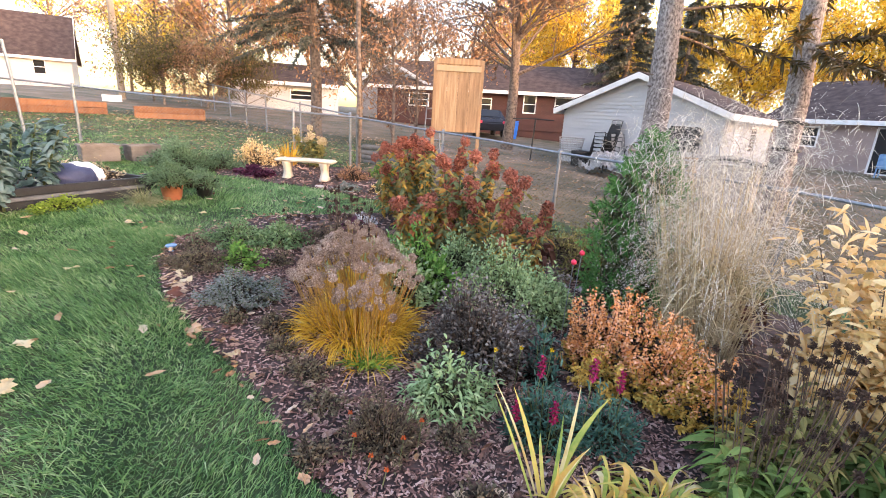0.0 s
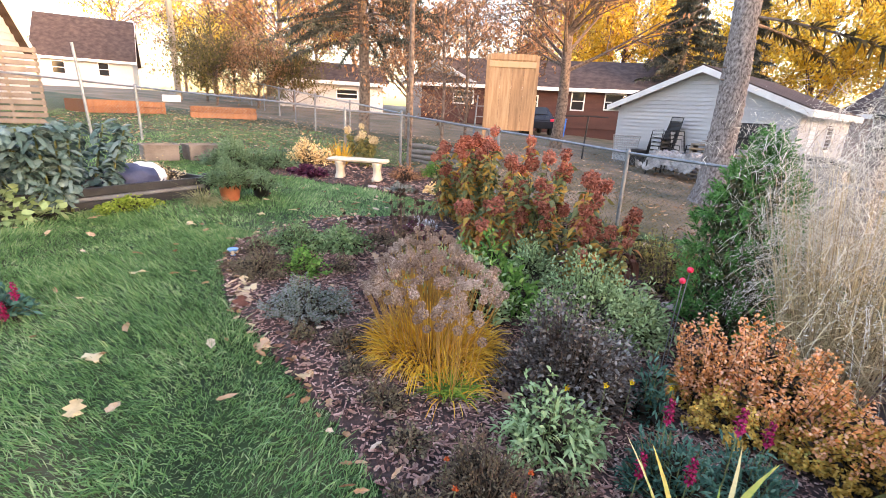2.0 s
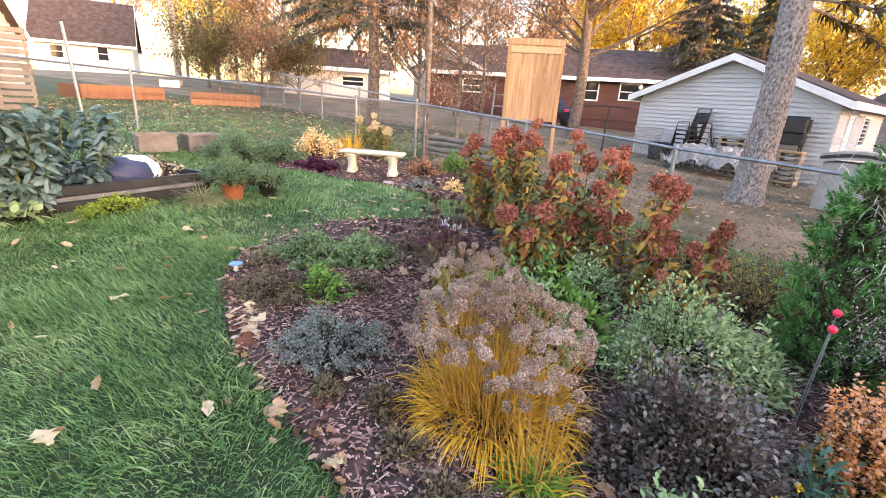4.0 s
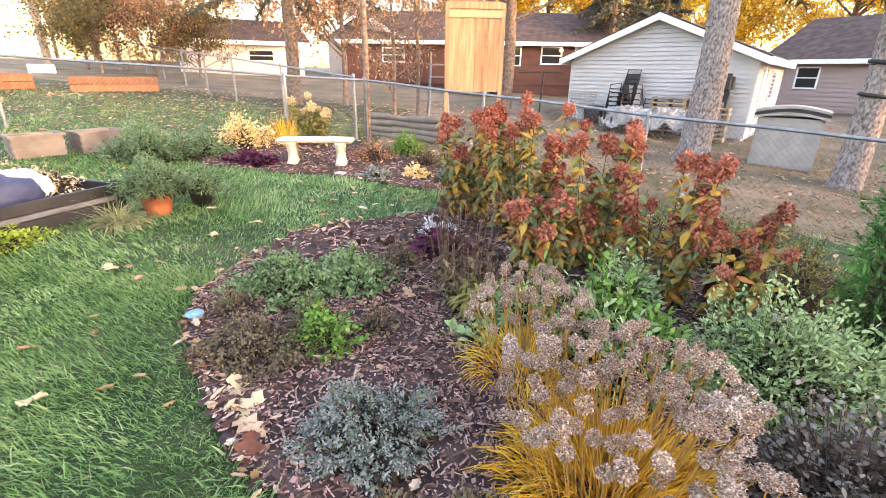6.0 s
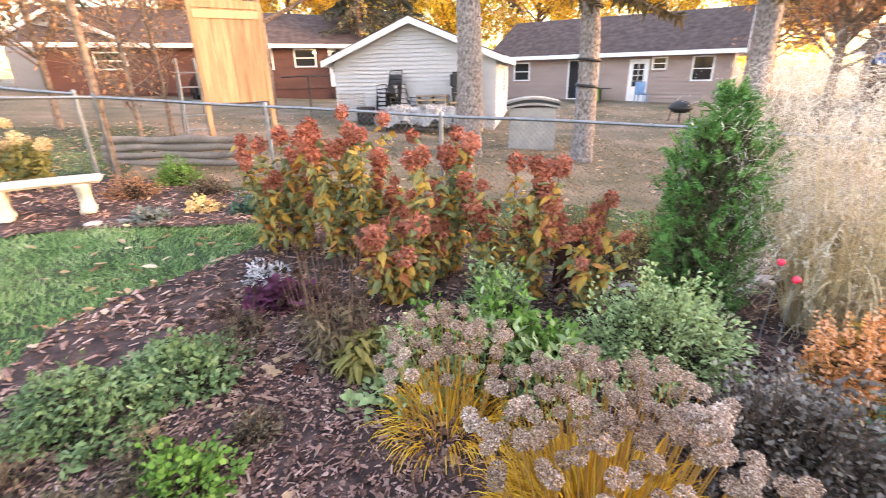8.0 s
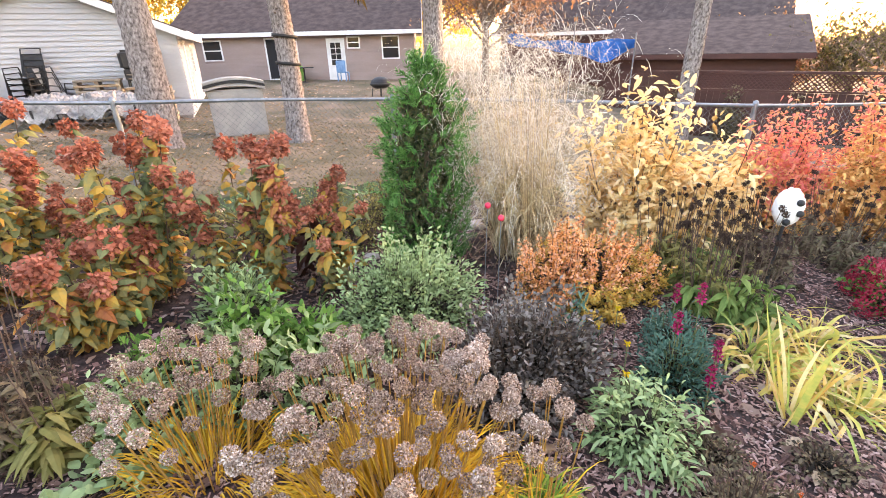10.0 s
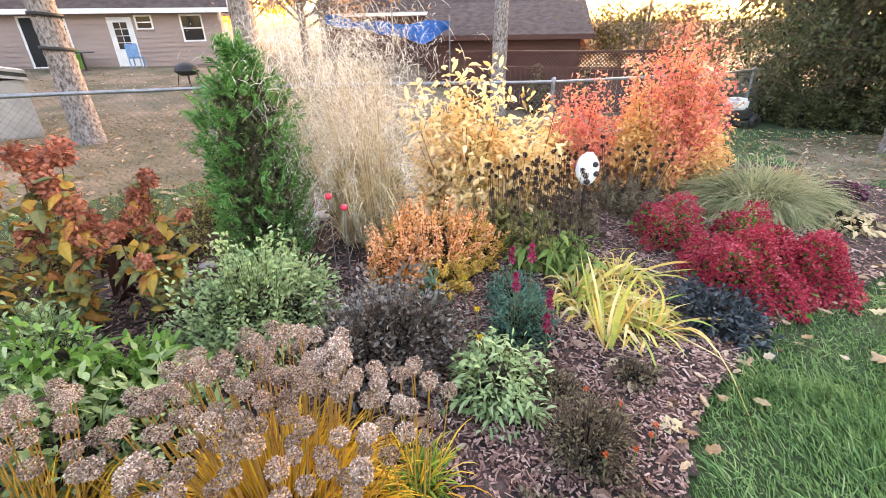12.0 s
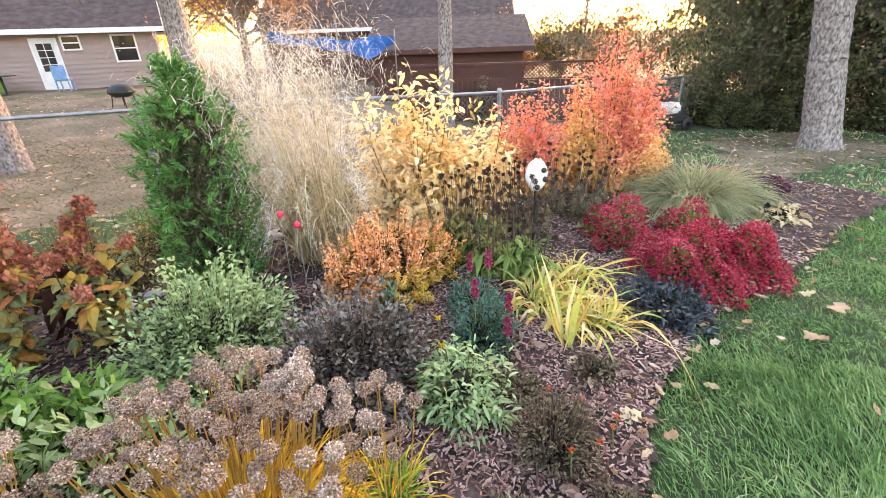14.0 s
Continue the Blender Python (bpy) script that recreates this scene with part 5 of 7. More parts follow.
def switchgrass(x, y):
    root = thing("switchgrass", x, y, gz(x, y), "tall straw-coloured switchgrass with airy plumes", "ornamental grass")
    n = 320
    az, k = rng.uniform(0, 6.28, n), np.sqrt(rng.uniform(0, 1, n))
    P = np.stack([np.cos(az) * k * 0.22, np.sin(az) * k * 0.22, np.zeros(n)], -1)
    lean = k * 0.27 * rng.uniform(0.3, 1.3, n)
    D = np.stack([np.cos(az) * lean - 0.03, np.sin(az) * lean + 0.09, np.ones(n)], -1)
    g = Geo()
    g.tubes(P, D, 1.35 * rng.uniform(0.6, 1.15, n), 0.0024, lean * 0.15, taper=0.5, rows=4, n=3)
    tagged(part("stalkwork", g, M["straw"], root), kind="stuff")
    f = Geo()
    m = 900
    i = rng.integers(0, n, m)
    t = rng.uniform(0.05, 0.75, m)[:, None]
    a2 = rng.uniform(0, 6.28, m)
    D2 = np.stack([np.cos(a2), np.sin(a2), rng.uniform(0.6, 2.2, m)], -1)
    f.ribbons(P[i] + unit(D[i]) * t, D2, rng.uniform(0.25, 0.6, m), 0.0080, rng.uniform(0.3, 1.1, m), prof=(0.8, 1, 0.9, 0.6, 0.05))
    tagged(part("leaf_tuft", f, M["straw"], root), kind="stuff")
    s = Geo()
    m = 6500                      # the fine flowering panicles: branchlets with tiny spikelets
    i = rng.integers(0, n, m)
    t = rng.uniform(0.85, 1.8, m)[:, None]
    c = P[i] + unit(D[i]) * t + rng.normal(size=(m, 3)) * (0.14, 0.14, 0.10)
    a2 = rng.uniform(0, 6.28, m)
    s.ribbons(c, np.stack([np.cos(a2), np.sin(a2), rng.uniform(-0.5, 0.9, m)], -1), rng.uniform(0.04, 0.14, m), 0.0024, rng.uniform(0.3, 0.9, m), prof=(0.6, 0.7, 1.8, 0.4))
    q = 7000
    j = rng.integers(0, m, q)
    s.ribbons(c[j] + rng.normal(size=(q, 3)) * 0.03, rng.normal(size=(q, 3)), 0.009, 0.005, 0, prof=(0.4, 1, 0.3))
    tagged(part("plume_haze", s, M["plume"], root), kind="stuff")
    # long plumes that arch out and down over the neighbours, most of them over the juniper
    m = 240
    a2 = np.where(np.arange(m) < 140, rng.uniform(0, 6.28, m), rng.normal(2.1, 0.45, m))
    q = Geo()
    P3 = np.stack([np.cos(a2) * 0.22, np.sin(a2) * 0.22, rng.uniform(0.5, 1.15, m)], -1)
    D3 = np.stack([np.cos(a2), np.sin(a2), rng.uniform(0.4, 1.0, m)], -1)
    L3, B3 = rng.uniform(0.4, 0.8, m), rng.uniform(0.8, 1.3, m)
    q.tubes(P3, D3, L3, 0.0017, B3, taper=0.4, rows=7, n=3)
    w = 6000
    j = rng.integers(0, m, w)
    t = rng.uniform(0.4, 1.0, w)
    c = P3[j] + unit(D3[j]) * (L3[j] * t)[:, None] - UP * (B3[j] * L3[j] * t * t)[:, None] + rng.normal(size=(w, 3)) * 0.02
    q.ribbons(c, rng.normal(size=(w, 3)) - UP * 0.5, 0.018, 0.0055, 0, prof=(0.4, 1, 0.2))
    tagged(part("arching_plume_haze", q, M["plume"], root), kind="stuff")


switchgrass(1.86, 3.42)


def juniper(x, y, r, h):
    """Flat fans of scale leaves, set upright and outwards, over a dark inside."""
    root = thing("juniper", x, y, gz(x, y), "dense green cone-shaped juniper", "shrub")
    g = Geo()
    g.path([(0, 0, -0.05), (0, 0, h * 0.5), (0, 0, h * 0.9)], (0.04, 0.03, 0.01), 8)
    part("trunk", g, M["twig"], root)

    def outline(q, az):
        return r * np.interp(q, (0, 0.25, 0.6, 0.76, 0.85, 0.92, 1.0), (0.88, 1.03, 1.02, 0.84, 0.48, 0.15, 0.03)) * (0.90 + 0.20 * np.sin(4 * az + 7 * q * h) * np.sin(9 * q * h + 2 * az))

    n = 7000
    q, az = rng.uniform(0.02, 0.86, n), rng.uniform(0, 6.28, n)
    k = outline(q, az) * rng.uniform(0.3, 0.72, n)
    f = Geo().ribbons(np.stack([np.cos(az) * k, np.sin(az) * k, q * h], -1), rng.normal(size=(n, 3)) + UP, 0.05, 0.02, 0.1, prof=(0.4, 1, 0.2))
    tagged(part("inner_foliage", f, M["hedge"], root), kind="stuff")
    n, m = 760, 30
    q, az = rng.uniform(0.03, 1, n) ** 1.12, rng.uniform(0, 6.28, n)
    k = outline(q, az) * rng.uniform(0.70, 1.0, n)
    out = np.stack([np.cos(az), np.sin(az), 0 * az], -1)
    c = out * k[:, None] + UP * (q * h)[:, None]
    axis = unit(out * 0.6 + UP * rng.uniform(0.3, 1.2, n)[:, None] + rng.normal(size=(n, 3)) * 0.3)
    side = unit(np.cross(axis, out + rng.normal(size=(n, 3)) * 0.8))
    L = rng.uniform(0.07, 0.14, n) * np.where(q > 0.85, 1.2, 1.0)
    t = rng.uniform(0, 1, (n, m))
    sgn = np.where(rng.uniform(size=(n, m)) < 0.5, -1.0, 1.0) * rng.uniform(0.3, 1.0, (n, m))
    P = c[:, None] + axis[:, None] * (L[:, None] * t)[..., None]
    D = axis[:, None] * 0.8 + side[:, None] * sgn[..., None] + rng.normal(size=(n, m, 3)) * 0.18
    f = Geo().ribbons(P.reshape(-1, 3), D.reshape(-1, 3), (L[:, None] * (0.2 + 0.4 * (1 - t))).ravel(), 0.0085, 0.15, prof=(0.6, 1.0, 0.15))
    tagged(part("foliage", f, M["juniper"], root), kind="stuff")


juniper(1.50, 4.13, 0.41, 1.56)


def leafy_shrub(name, x, y, rx, ry, h, leaf, label, n, size, canes=60, lowest=0.1, ratio=0.42, lower=""):
    """A shrub of upright canes with leaves along them."""
    root = thing(name, x, y, gz(x, y), label, "shrub")
    P, D = stalks(canes, rx, ry, h, 0.25, True)
    g = Geo()
    g.tubes(P, D, np.linalg.norm(D, axis=1), 0.007, -0.08, taper=0.4, rows=5, n=5)
    tagged(part("canework", g, M["brownstem"], root), kind="stuff")
    i = rng.integers(0, canes, n)
    c = P[i] + D[i] * rng.uniform(lowest, 1.05, (n, 1)) + rng.normal(size=(n, 3)) * size * 0.7
    p, d = dome(n // 2, rx, ry, h, 0.6, 0.3, True)
    c[: n // 2] = p
    d = unit(D[i]) * 0.5 + rng.normal(size=(n, 3)) * 0.7 + UP * 0.1
    low = c[:, 2] < h * (0.42 + 0.2 * np.sin(5 * c[:, 1] + 3 * c[:, 0]) + 0.12 * rng.normal(size=n)) if lower else np.zeros(n, bool)
    for pick, nm, tone in ((~low, "foliage", leaf), (low, "lower_foliage", lower)):
        m = int(pick.sum())
        if m:
            f = Geo().ribbons(c[pick], d[pick], size * rng.uniform(0.6, 1.3, m), size * ratio, rng.uniform(0.1, 0.6, m), prof=(0.12, 0.9, 0.8, 0.05), cols=3, fold=0.2)
            tagged(part(nm, f, M[tone], root), kind="stuff")
    return root


leafy_shrub("dogwood", 2.66, 2.72, 0.62, 0.60, 1.50, "cream", "pale yellow-leaved dogwood shrub", 4600, 0.10, 46, 0.15, 0.46)
leafy_shrub("dogwood", 2.75, 2.15, 0.46, 0.44, 1.15, "cream", "pale yellow dogwood with brown-tipped leaves", 2500, 0.095, 36, 0.25, 0.46)
leafy_shrub("spirea", 4.0, 1.58, 0.50, 0.52, 1.25, "flame", "orange-red autumn shrub behind coneflowers", 10500, 0.052, 60, 0.15, 0.6, "flamegold")
leafy_shrub("spirea", 4.15, 0.52, 0.72, 0.80, 1.75, "flame", "tall orange and crimson autumn shrub", 18000, 0.056, 90, 0.15, 0.6, "flamegold")
tuft("maiden_grass", 3.30, -0.18, 0.6, 1.00, "variegated", "arching variegated grass mound", 2500, 0.009, 0.55, 1.2, sway=0.35, least=0.30, sag=0.30, prof=(0.8, 1, 1, 0.9, 0.7, 0.5, 0.05))
tuft("maiden_grass", 3.55, -0.50, 0.5, 0.86, "variegated", "arching pale green grass mound", 1500, 0.009, 0.55, 1.2, sway=0.35, least=0.30, sag=0.30, prof=(0.8, 1, 1, 0.9, 0.7, 0.5, 0.05))

# hydrangeas in rust red
HYD = [head_mesh("flower_head", 0.068, 230, 0.026, "hydrangea", 1.15, 0.55, 0.9) for _ in range(3)]


def hydrangea(x, y, rx, ry, h, heads, label, leaves=420, kind=HYD, leaf="hydleaf"):
    root = thing("hydrangea", x, y, gz(x, y) + 0.02, label, "shrub", "rust-red hydrangeas" if kind is HYD else "")
    P, D = stalks(heads, rx, ry, h, 0.45, True)
    D[:, 2] = np.maximum(D[:, 2], h * rng.uniform(0.38, 0.97, heads))
    for i in range(heads):
        g = Geo()
        g.tubes(P[i], D[i], np.linalg.norm(D[i]), 0.005, 0, taper=0.6, rows=4, n=5)
        part("cane", g, M["brownstem"], root)
        ob = part("flower_head", kind[i % len(kind)], None, root)
        ob.matrix_basis = Matrix.Translation(P[i] + D[i] * 1.03) @ pose(0, 0, 0, *rng.uniform(-35, 35, 2), rng.uniform(0, 360)) @ Matrix.Scale(rng.uniform(0.6, 1.15), 4)
    f = Geo()
    i = rng.integers(0, heads, leaves)
    c = P[i] + D[i] * rng.uniform(0.1, 0.95, (leaves, 1)) + rng.normal(size=(leaves, 3)) * 0.03
    f.ribbons(c, rng.normal(size=(leaves, 3)) * (1, 1, 0.3) + UP * 0.1, 0.09 * rng.uniform(0.5, 1.3, leaves), 0.062, rng.uniform(0.0, 0.9, leaves), prof=(0.2, 0.9, 1.0, 0.6, 0.05), cols=3, fold=0.25)
    tagged(part("foliage", f, M[leaf], root), kind="stuff")


hydrangea(-1.25, 6.40, 0.48, 0.45, 1.12, 24, "rust-red hydrangea with yellowing leaves", 1000)
hydrangea(-0.68, 5.95, 0.48, 0.45, 1.20, 24, "rust-red hydrangea with olive and gold leaves", 1050)
hydrangea(-0.18, 5.35, 0.44, 0.40, 1.14, 22, "tall rust-red hydrangea over green phlox", 1000)
hydrangea(0.20, 4.80, 0.38, 0.36, 1.06, 18, "rust-red hydrangea on bare brown canes", 560)
hydrangea(0.48, 4.38, 0.32, 0.30, 0.86, 8, "open rust-red hydrangea with golden leaves", 240)
hydrangea(-0.62, 5.05, 0.34, 0.28, 0.62, 14, "low rust-red hydrangea over the mulch", 620)

# dark coneflowers gone to seed
CONE = [head_mesh("seed_cone", 0.017, 150, 0.007, "black", 0.95, 0.3, 0.8) for _ in range(2)]


def coneflowers(x, y, rx, ry, h, n, label, leaf, leaves, size=0.09):
    root = thing("coneflower", x, y, gz(x, y) + 0.02, label, "plant", "coneflowers gone to seed")
    az, k = rng.uniform(0, 6.28, n), np.sqrt(rng.uniform(0, 1, n))
    tip = np.stack([np.cos(az) * k * rx, np.sin(az) * k * ry, h * rng.uniform(0.65, 1.1, n)], -1)
    base = tip * (0.6, 0.6, 0)
    for i in range(n):
        part("stem", Geo().tubes(base[i], tip[i] - base[i], np.linalg.norm(tip[i] - base[i]), 0.003, 0, taper=0.7, rows=3, n=5), M["brownstem"], root)
        ob = part("seed_cone", CONE[i % 2], None, root)
        ob.matrix_basis = Matrix.Translation(tip[i]) @ pose(0, 0, 0, *rng.uniform(-30, 30, 2), 0) @ Matrix.Scale(rng.uniform(0.8, 1.4), 4)
    f = Geo()
    i = rng.integers(0, n, leaves)
    c = base[i] + (tip[i] - base[i]) * rng.uniform(0, 0.6, (leaves, 1)) ** 1.3
    f.ribbons(c, rng.normal(size=(leaves, 3)) * (1, 1, 0.3) + UP * 0.35, size * rng.uniform(0.5, 1.4, leaves), size * 0.32, rng.uniform(0.3, 1.0, leaves), prof=LEAF, cols=3)
    tagged(part("foliage", f, M[leaf], root), kind="stuff")


coneflowers(1.62, 2.02, 0.32, 0.28, 0.68, 38, "black-headed coneflowers above green basal leaves", "weed", 330)
coneflowers(2.02, 2.30, 0.42, 0.34, 0.64, 36, "coneflowers gone to seed with olive leaves", "weed", 420)
coneflowers(1.45, 1.80, 0.32, 0.28, 0.55, 14, "coneflowers with fresh green leaves", "basal", 260, 0.13)
coneflowers(1.95, 2.08, 0.38, 0.28, 0.36, 4, "broad yellow-green basal coneflower leaves", "basal", 200, 0.16)
coneflowers(1.56, 1.98, 0.32, 0.26, 0.36, 4, "fresh green basal coneflower leaves", "basal", 190, 0.17)
coneflowers(2.40, 1.72, 0.40, 0.40, 0.64, 46, "dark seed heads beside the white ornament", "umber", 1500, 0.06)
coneflowers(3.1, 1.15, 0.55, 0.45, 0.62, 44, "dark seed heads below the orange shrub", "umber", 1500, 0.065)
coneflowers(-1.27, 4.45, 0.28, 0.26, 0.72, 40, "black seed heads over browning leaves", "umber", 620, 0.07)
coneflowers(-1.78, 4.72, 0.30, 0.26, 0.34, 16, "short black-headed coneflowers on mulch", "umber", 220, 0.05)
coneflowers(-1.15, 4.28, 0.20, 0.18, 0.50, 10, "withered coneflower with olive and yellow leaves", "weed", 340, 0.12)


def canna(x, y):
    root = thing("canna", x, y, gz(x, y), "withered dark brown canna leaves", "plant")
    n = 26
    az = rng.uniform(0, 6.28, n)
    D = np.stack([np.cos(az) * 0.4, np.sin(az) * 0.4, np.ones(n)], -1)
    f = Geo()
    f.ribbons(np.stack([np.cos(az) * 0.06, np.sin(az) * 0.06, rng.uniform(0.05, 0.35, n)], -1), D, rng.uniform(0.25, 0.45, n), 0.085, rng.uniform(0.4, 1.5, n), prof=(0.2, 0.8, 1, 0.9, 0.6, 0.1), cols=3, fold=0.5)
    tagged(part("foliage", f, M["deadbrown"], root), kind="stuff")


canna(0.72, 4.64)
canna(2.32, 3.86)

# bench bed and vegetable patch
bush("stonecrop", -5.0, 9.35, 0.62, 0.45, 0.58, "cream", "pale yellow bush beside the bench", 1900, 0.05, 0.55, "brownstem", 110, "shrub")
tuft("iris", -4.45, 9.75, 0.4, 0.6, "ochre", "yellowing iris leaves behind the bench", 120, 0.014, 0.5, 0.7, "plant")
bush("coral_bells", -4.35, 8.15, 0.40, 0.24, 0.20, "plum", "purple coral bells at the bench", 700, 0.07, 0.9, "brownstem", 40)
PALE = [head_mesh("flower_head", 0.075, 200, 0.028, "straw", 1.0, 0.6, 0.9)]
hydrangea(-3.95, 10.0, 0.55, 0.4, 0.8, 7, "faded cream hydrangea behind the bench", 420, PALE, "weed")
bush("catmint", -5.75, 7.95, 0.70, 0.55, 0.58, "feather", "feathery green foliage beside grey crates", 8000, 0.055, 0.35, "stem", 120)
bush("catmint", -5.2, 8.45, 0.5, 0.4, 0.42, "feather", "feathery green foliage in the corner bed", 2200, 0.055, 0.35, "stem", 80)
bush("mint_bush", -2.25, 9.7, 0.40, 0.3, 0.46, "bright", "bright green bush near the logs", 1300, 0.05, 0.5, "stem", 70)
bush("rusty_fern", -2.75, 9.1, 0.42, 0.3, 0.38, "rust", "rust-coloured wispy foliage near logs", 900, 0.05, 0.25, "brownstem", 70)
bush("rusty_fern", -1.9, 9.0, 0.4, 0.3, 0.34, "umber", "brown wispy foliage near the bench", 800, 0.05, 0.25, "brownstem", 60)
bush("stonecrop", -1.95, 8.25, 0.24, 0.18, 0.18, "cream", "low pale cream stonecrop on mulch", 380, 0.05, 0.8, "stem", 24)
bush("lambs_ear", -2.5, 7.98, 0.26, 0.18, 0.14, "lavender", "grey-green low leaves beside the lawn", 260, 0.08, 0.4, "stem", 20)
bush("rue", -1.45, 8.0, 0.26, 0.2, 0.28, "teal", "blue-green foliage under the hydrangea", 420, 0.06, 0.4, "stem", 24)
tuft("yellow_grass", -4.28, 5.28, 0.3, 0.36, "variegated", "yellow-green arching grass tuft", 420, 0.006, 1.1, 1.5, sway=0.4)
bush("lettuce", -4.68, 4.55, 0.25, 0.45, 0.14, "lime", "bright lime low leaves along the planter", 1500, 0.036, 0.6, "stem", 30)
bush("squash_leaves", -5.25, 3.75, 0.5, 0.5, 0.28, "sage", "low drooping green leaves below the kale", 420, 0.10, 0.7, "stem", 30)


def kale(x, y, r, h, n, label):
    root = thing("kale", x, y, gz(x, y), label, "vegetable")
    g = Geo()
    k = 18
    az = rng.uniform(0, 6.28, k)
    P = np.stack([np.cos(az), np.sin(az), 0 * az], -1) * r * 0.55
    D = np.stack([np.cos(az) * 0.35, np.sin(az) * 0.35, np.ones(k)], -1) * h * 0.8
    g.tubes(P, D, np.linalg.norm(D, axis=1), 0.016, 0, taper=0.6, rows=3, n=6)
    tagged(part("stemwork", g, M["stem"], root), kind="stuff")
    f = Geo()
    i = rng.integers(0, k, n)
    c = P[i] + D[i] * rng.uniform(0.1, 1.0, (n, 1))
    a2 = rng.uniform(0, 6.28, n)
    d = np.stack([np.cos(a2), np.sin(a2), rng.uniform(0.1, 1.1, n)], -1)
    f.ribbons(c, d, rng.uniform(0.09, 0.19, n), rng.uniform(0.055, 0.105, n), rng.uniform(0.2, 1.0, n), prof=(0.06, 0.12, 0.75, 0.85, 1.05, 0.8, 0.85, 0.3), cols=3, fold=0.3)
    tagged(part("foliage", f, M["kale"], root), kind="stuff")


kale(-5.35, 4.35, 0.72, 1.10, 1500, "tall blue-green kale with ruffled leaves")
kale(-5.6, 3.8, 0.62, 1.0, 1000, "blue-green kale beside the planter")

for x, y, r, h in ((9.9, -4.0, 0.9, 1.1), (9.2, -5.0, 1.0, 1.3), (10.9, -3.6, 1.0, 1.5), (8.4, -6.4, 1.0, 1.5), (12.2, -3.2, 1.0, 1.4), (7.6, -7.6, 1.1, 1.6), (11.2, -5.4, 1.3, 2.4), (9.6, -6.6, 1.3, 2.4)):
    bush("hedge_shrub", x, y, r, r, h, "hedge", "dark evergreen shrub at the hedge foot", 4200, 0.08, 0.5, "brownstem", 60, "shrub")
for x, y in ((12.0, 1.9), (12.2, 0.6), (12.2, 3.2), (12.1, -0.7)):
    bush("vine", x, y, 0.9, 0.4, 1.3, "umber", "dry reddish vine on the brown fence", 1300, 0.08, 0.6, "brownstem", 50)

# ---- things ----
def bench():
    root = thing("garden_bench", -3.47, 8.44, gz(-3.47, 8.44) + 0.02, "pale cast-concrete garden bench on two moulded legs", "bench", turn=4)
    bm = bmesh.new()
    n = 17
    vs = []
    for i in range(n):
        u = -0.56 + 1.12 * i / (n - 1)
        bend = 0.05 * (1 - (u / 0.56) ** 2)
        vs.append([bm.verts.new((u, w + bend, z)) for w, z in ((-0.17, 0.335), (0.17, 0.335), (0.17, 0.395), (-0.17, 0.395))])
    for a, b in zip(vs, vs[1:]):
        for k in range(4):
            bm.faces.new((a[k], a[(k + 1) % 4], b[(k + 1) % 4], b[k]))
    bm.faces.new(vs[0][::-1]), bm.faces.new(vs[-1])
    bmesh.ops.recalc_face_normals(bm, faces=bm.faces)
    bmesh.ops.bevel(bm, geom=[e for e in bm.edges if e.calc_face_angle(0) > 0.6], offset=0.02, segments=3, affect="EDGES")
    part("seat", bm, M["concrete"], root, smoothed=True)
    for u in (-0.36, 0.36):
        bm = bmesh.new()
        prof = [(0.14, 0.0), (0.14, 0.035), (0.115, 0.06), (0.085, 0.12), (0.08, 0.18), (0.10, 0.25), (0.125, 0.295), (0.13, 0.335)]
        rows = [[bm.verts.new((u + sx * (0.055 + 0.25 * (w - 0.08)), sy * w, z)) for sx, sy in ((-1, -1), (1, -1), (1, 1), (-1, 1))] for w, z in prof]
        for a, b in zip(rows, rows[1:]):
            for k in range(4):
                bm.faces.new((a[k], a[(k + 1) % 4], b[(k + 1) % 4], b[k]))
        bm.faces.new(rows[0][::-1]), bm.faces.new(rows[-1])
        bmesh.ops.bevel(bm, geom=[e for e in bm.edges if abs(e.verts[0].co.z - e.verts[1].co.z) > 0.01], offset=0.012, segments=2, affect="EDGES")
        part("leg", bm, M["concrete"], root, smoothed=True)


bench()


def cedar_panel():
    x, y = -1.08, 12.45
    z = gz(x, y)
    root = thing("fence_panel", x, y, z, "new cedar fence panel standing upright behind the fence", "panel", turn=7)
    for i in range(4):
        w = 0.284
        part("board", bevelled((w - 0.004, 0.02, 1.72 + 0.01 * (i % 3)), 0.003, 1, (-0.57 + w * (i + 0.5), 0, 1.85)), M["cedar"], root)
    for xx in (-0.6, 0.6):
        part("post", bevelled((0.09, 0.09, 2.85), 0.006, 1, (xx, 0.03, 1.35)), M["cedar"], root)
    for zz in (2.55, 2.72):
        part("rail", bevelled((1.14, 0.03, 0.14), 0.004, 1, (0, -0.02, zz)), M["cedar"], root)


cedar_panel()


def log_stack():
    root = thing("log_stack", -2.35, 11.15, gz(-2.35, 11.15), "low stack of grey split rails along the fence", "logs", turn=-31)
    for i in range(4):
        g = Geo()
        k = np.linspace(-1.25, 1.25, 12)
        g.path(np.stack([k, 0.03 * np.sin(3 * k + i) + 0.02 * i, 0.07 + 0.125 * i + 0.012 * np.sin(5 * k + 2 * i)], -1), 0.062 + 0.008 * np.sin(4 * k), 9)
        part("log", g, M["crate"], root, smoothed=True)


log_stack()


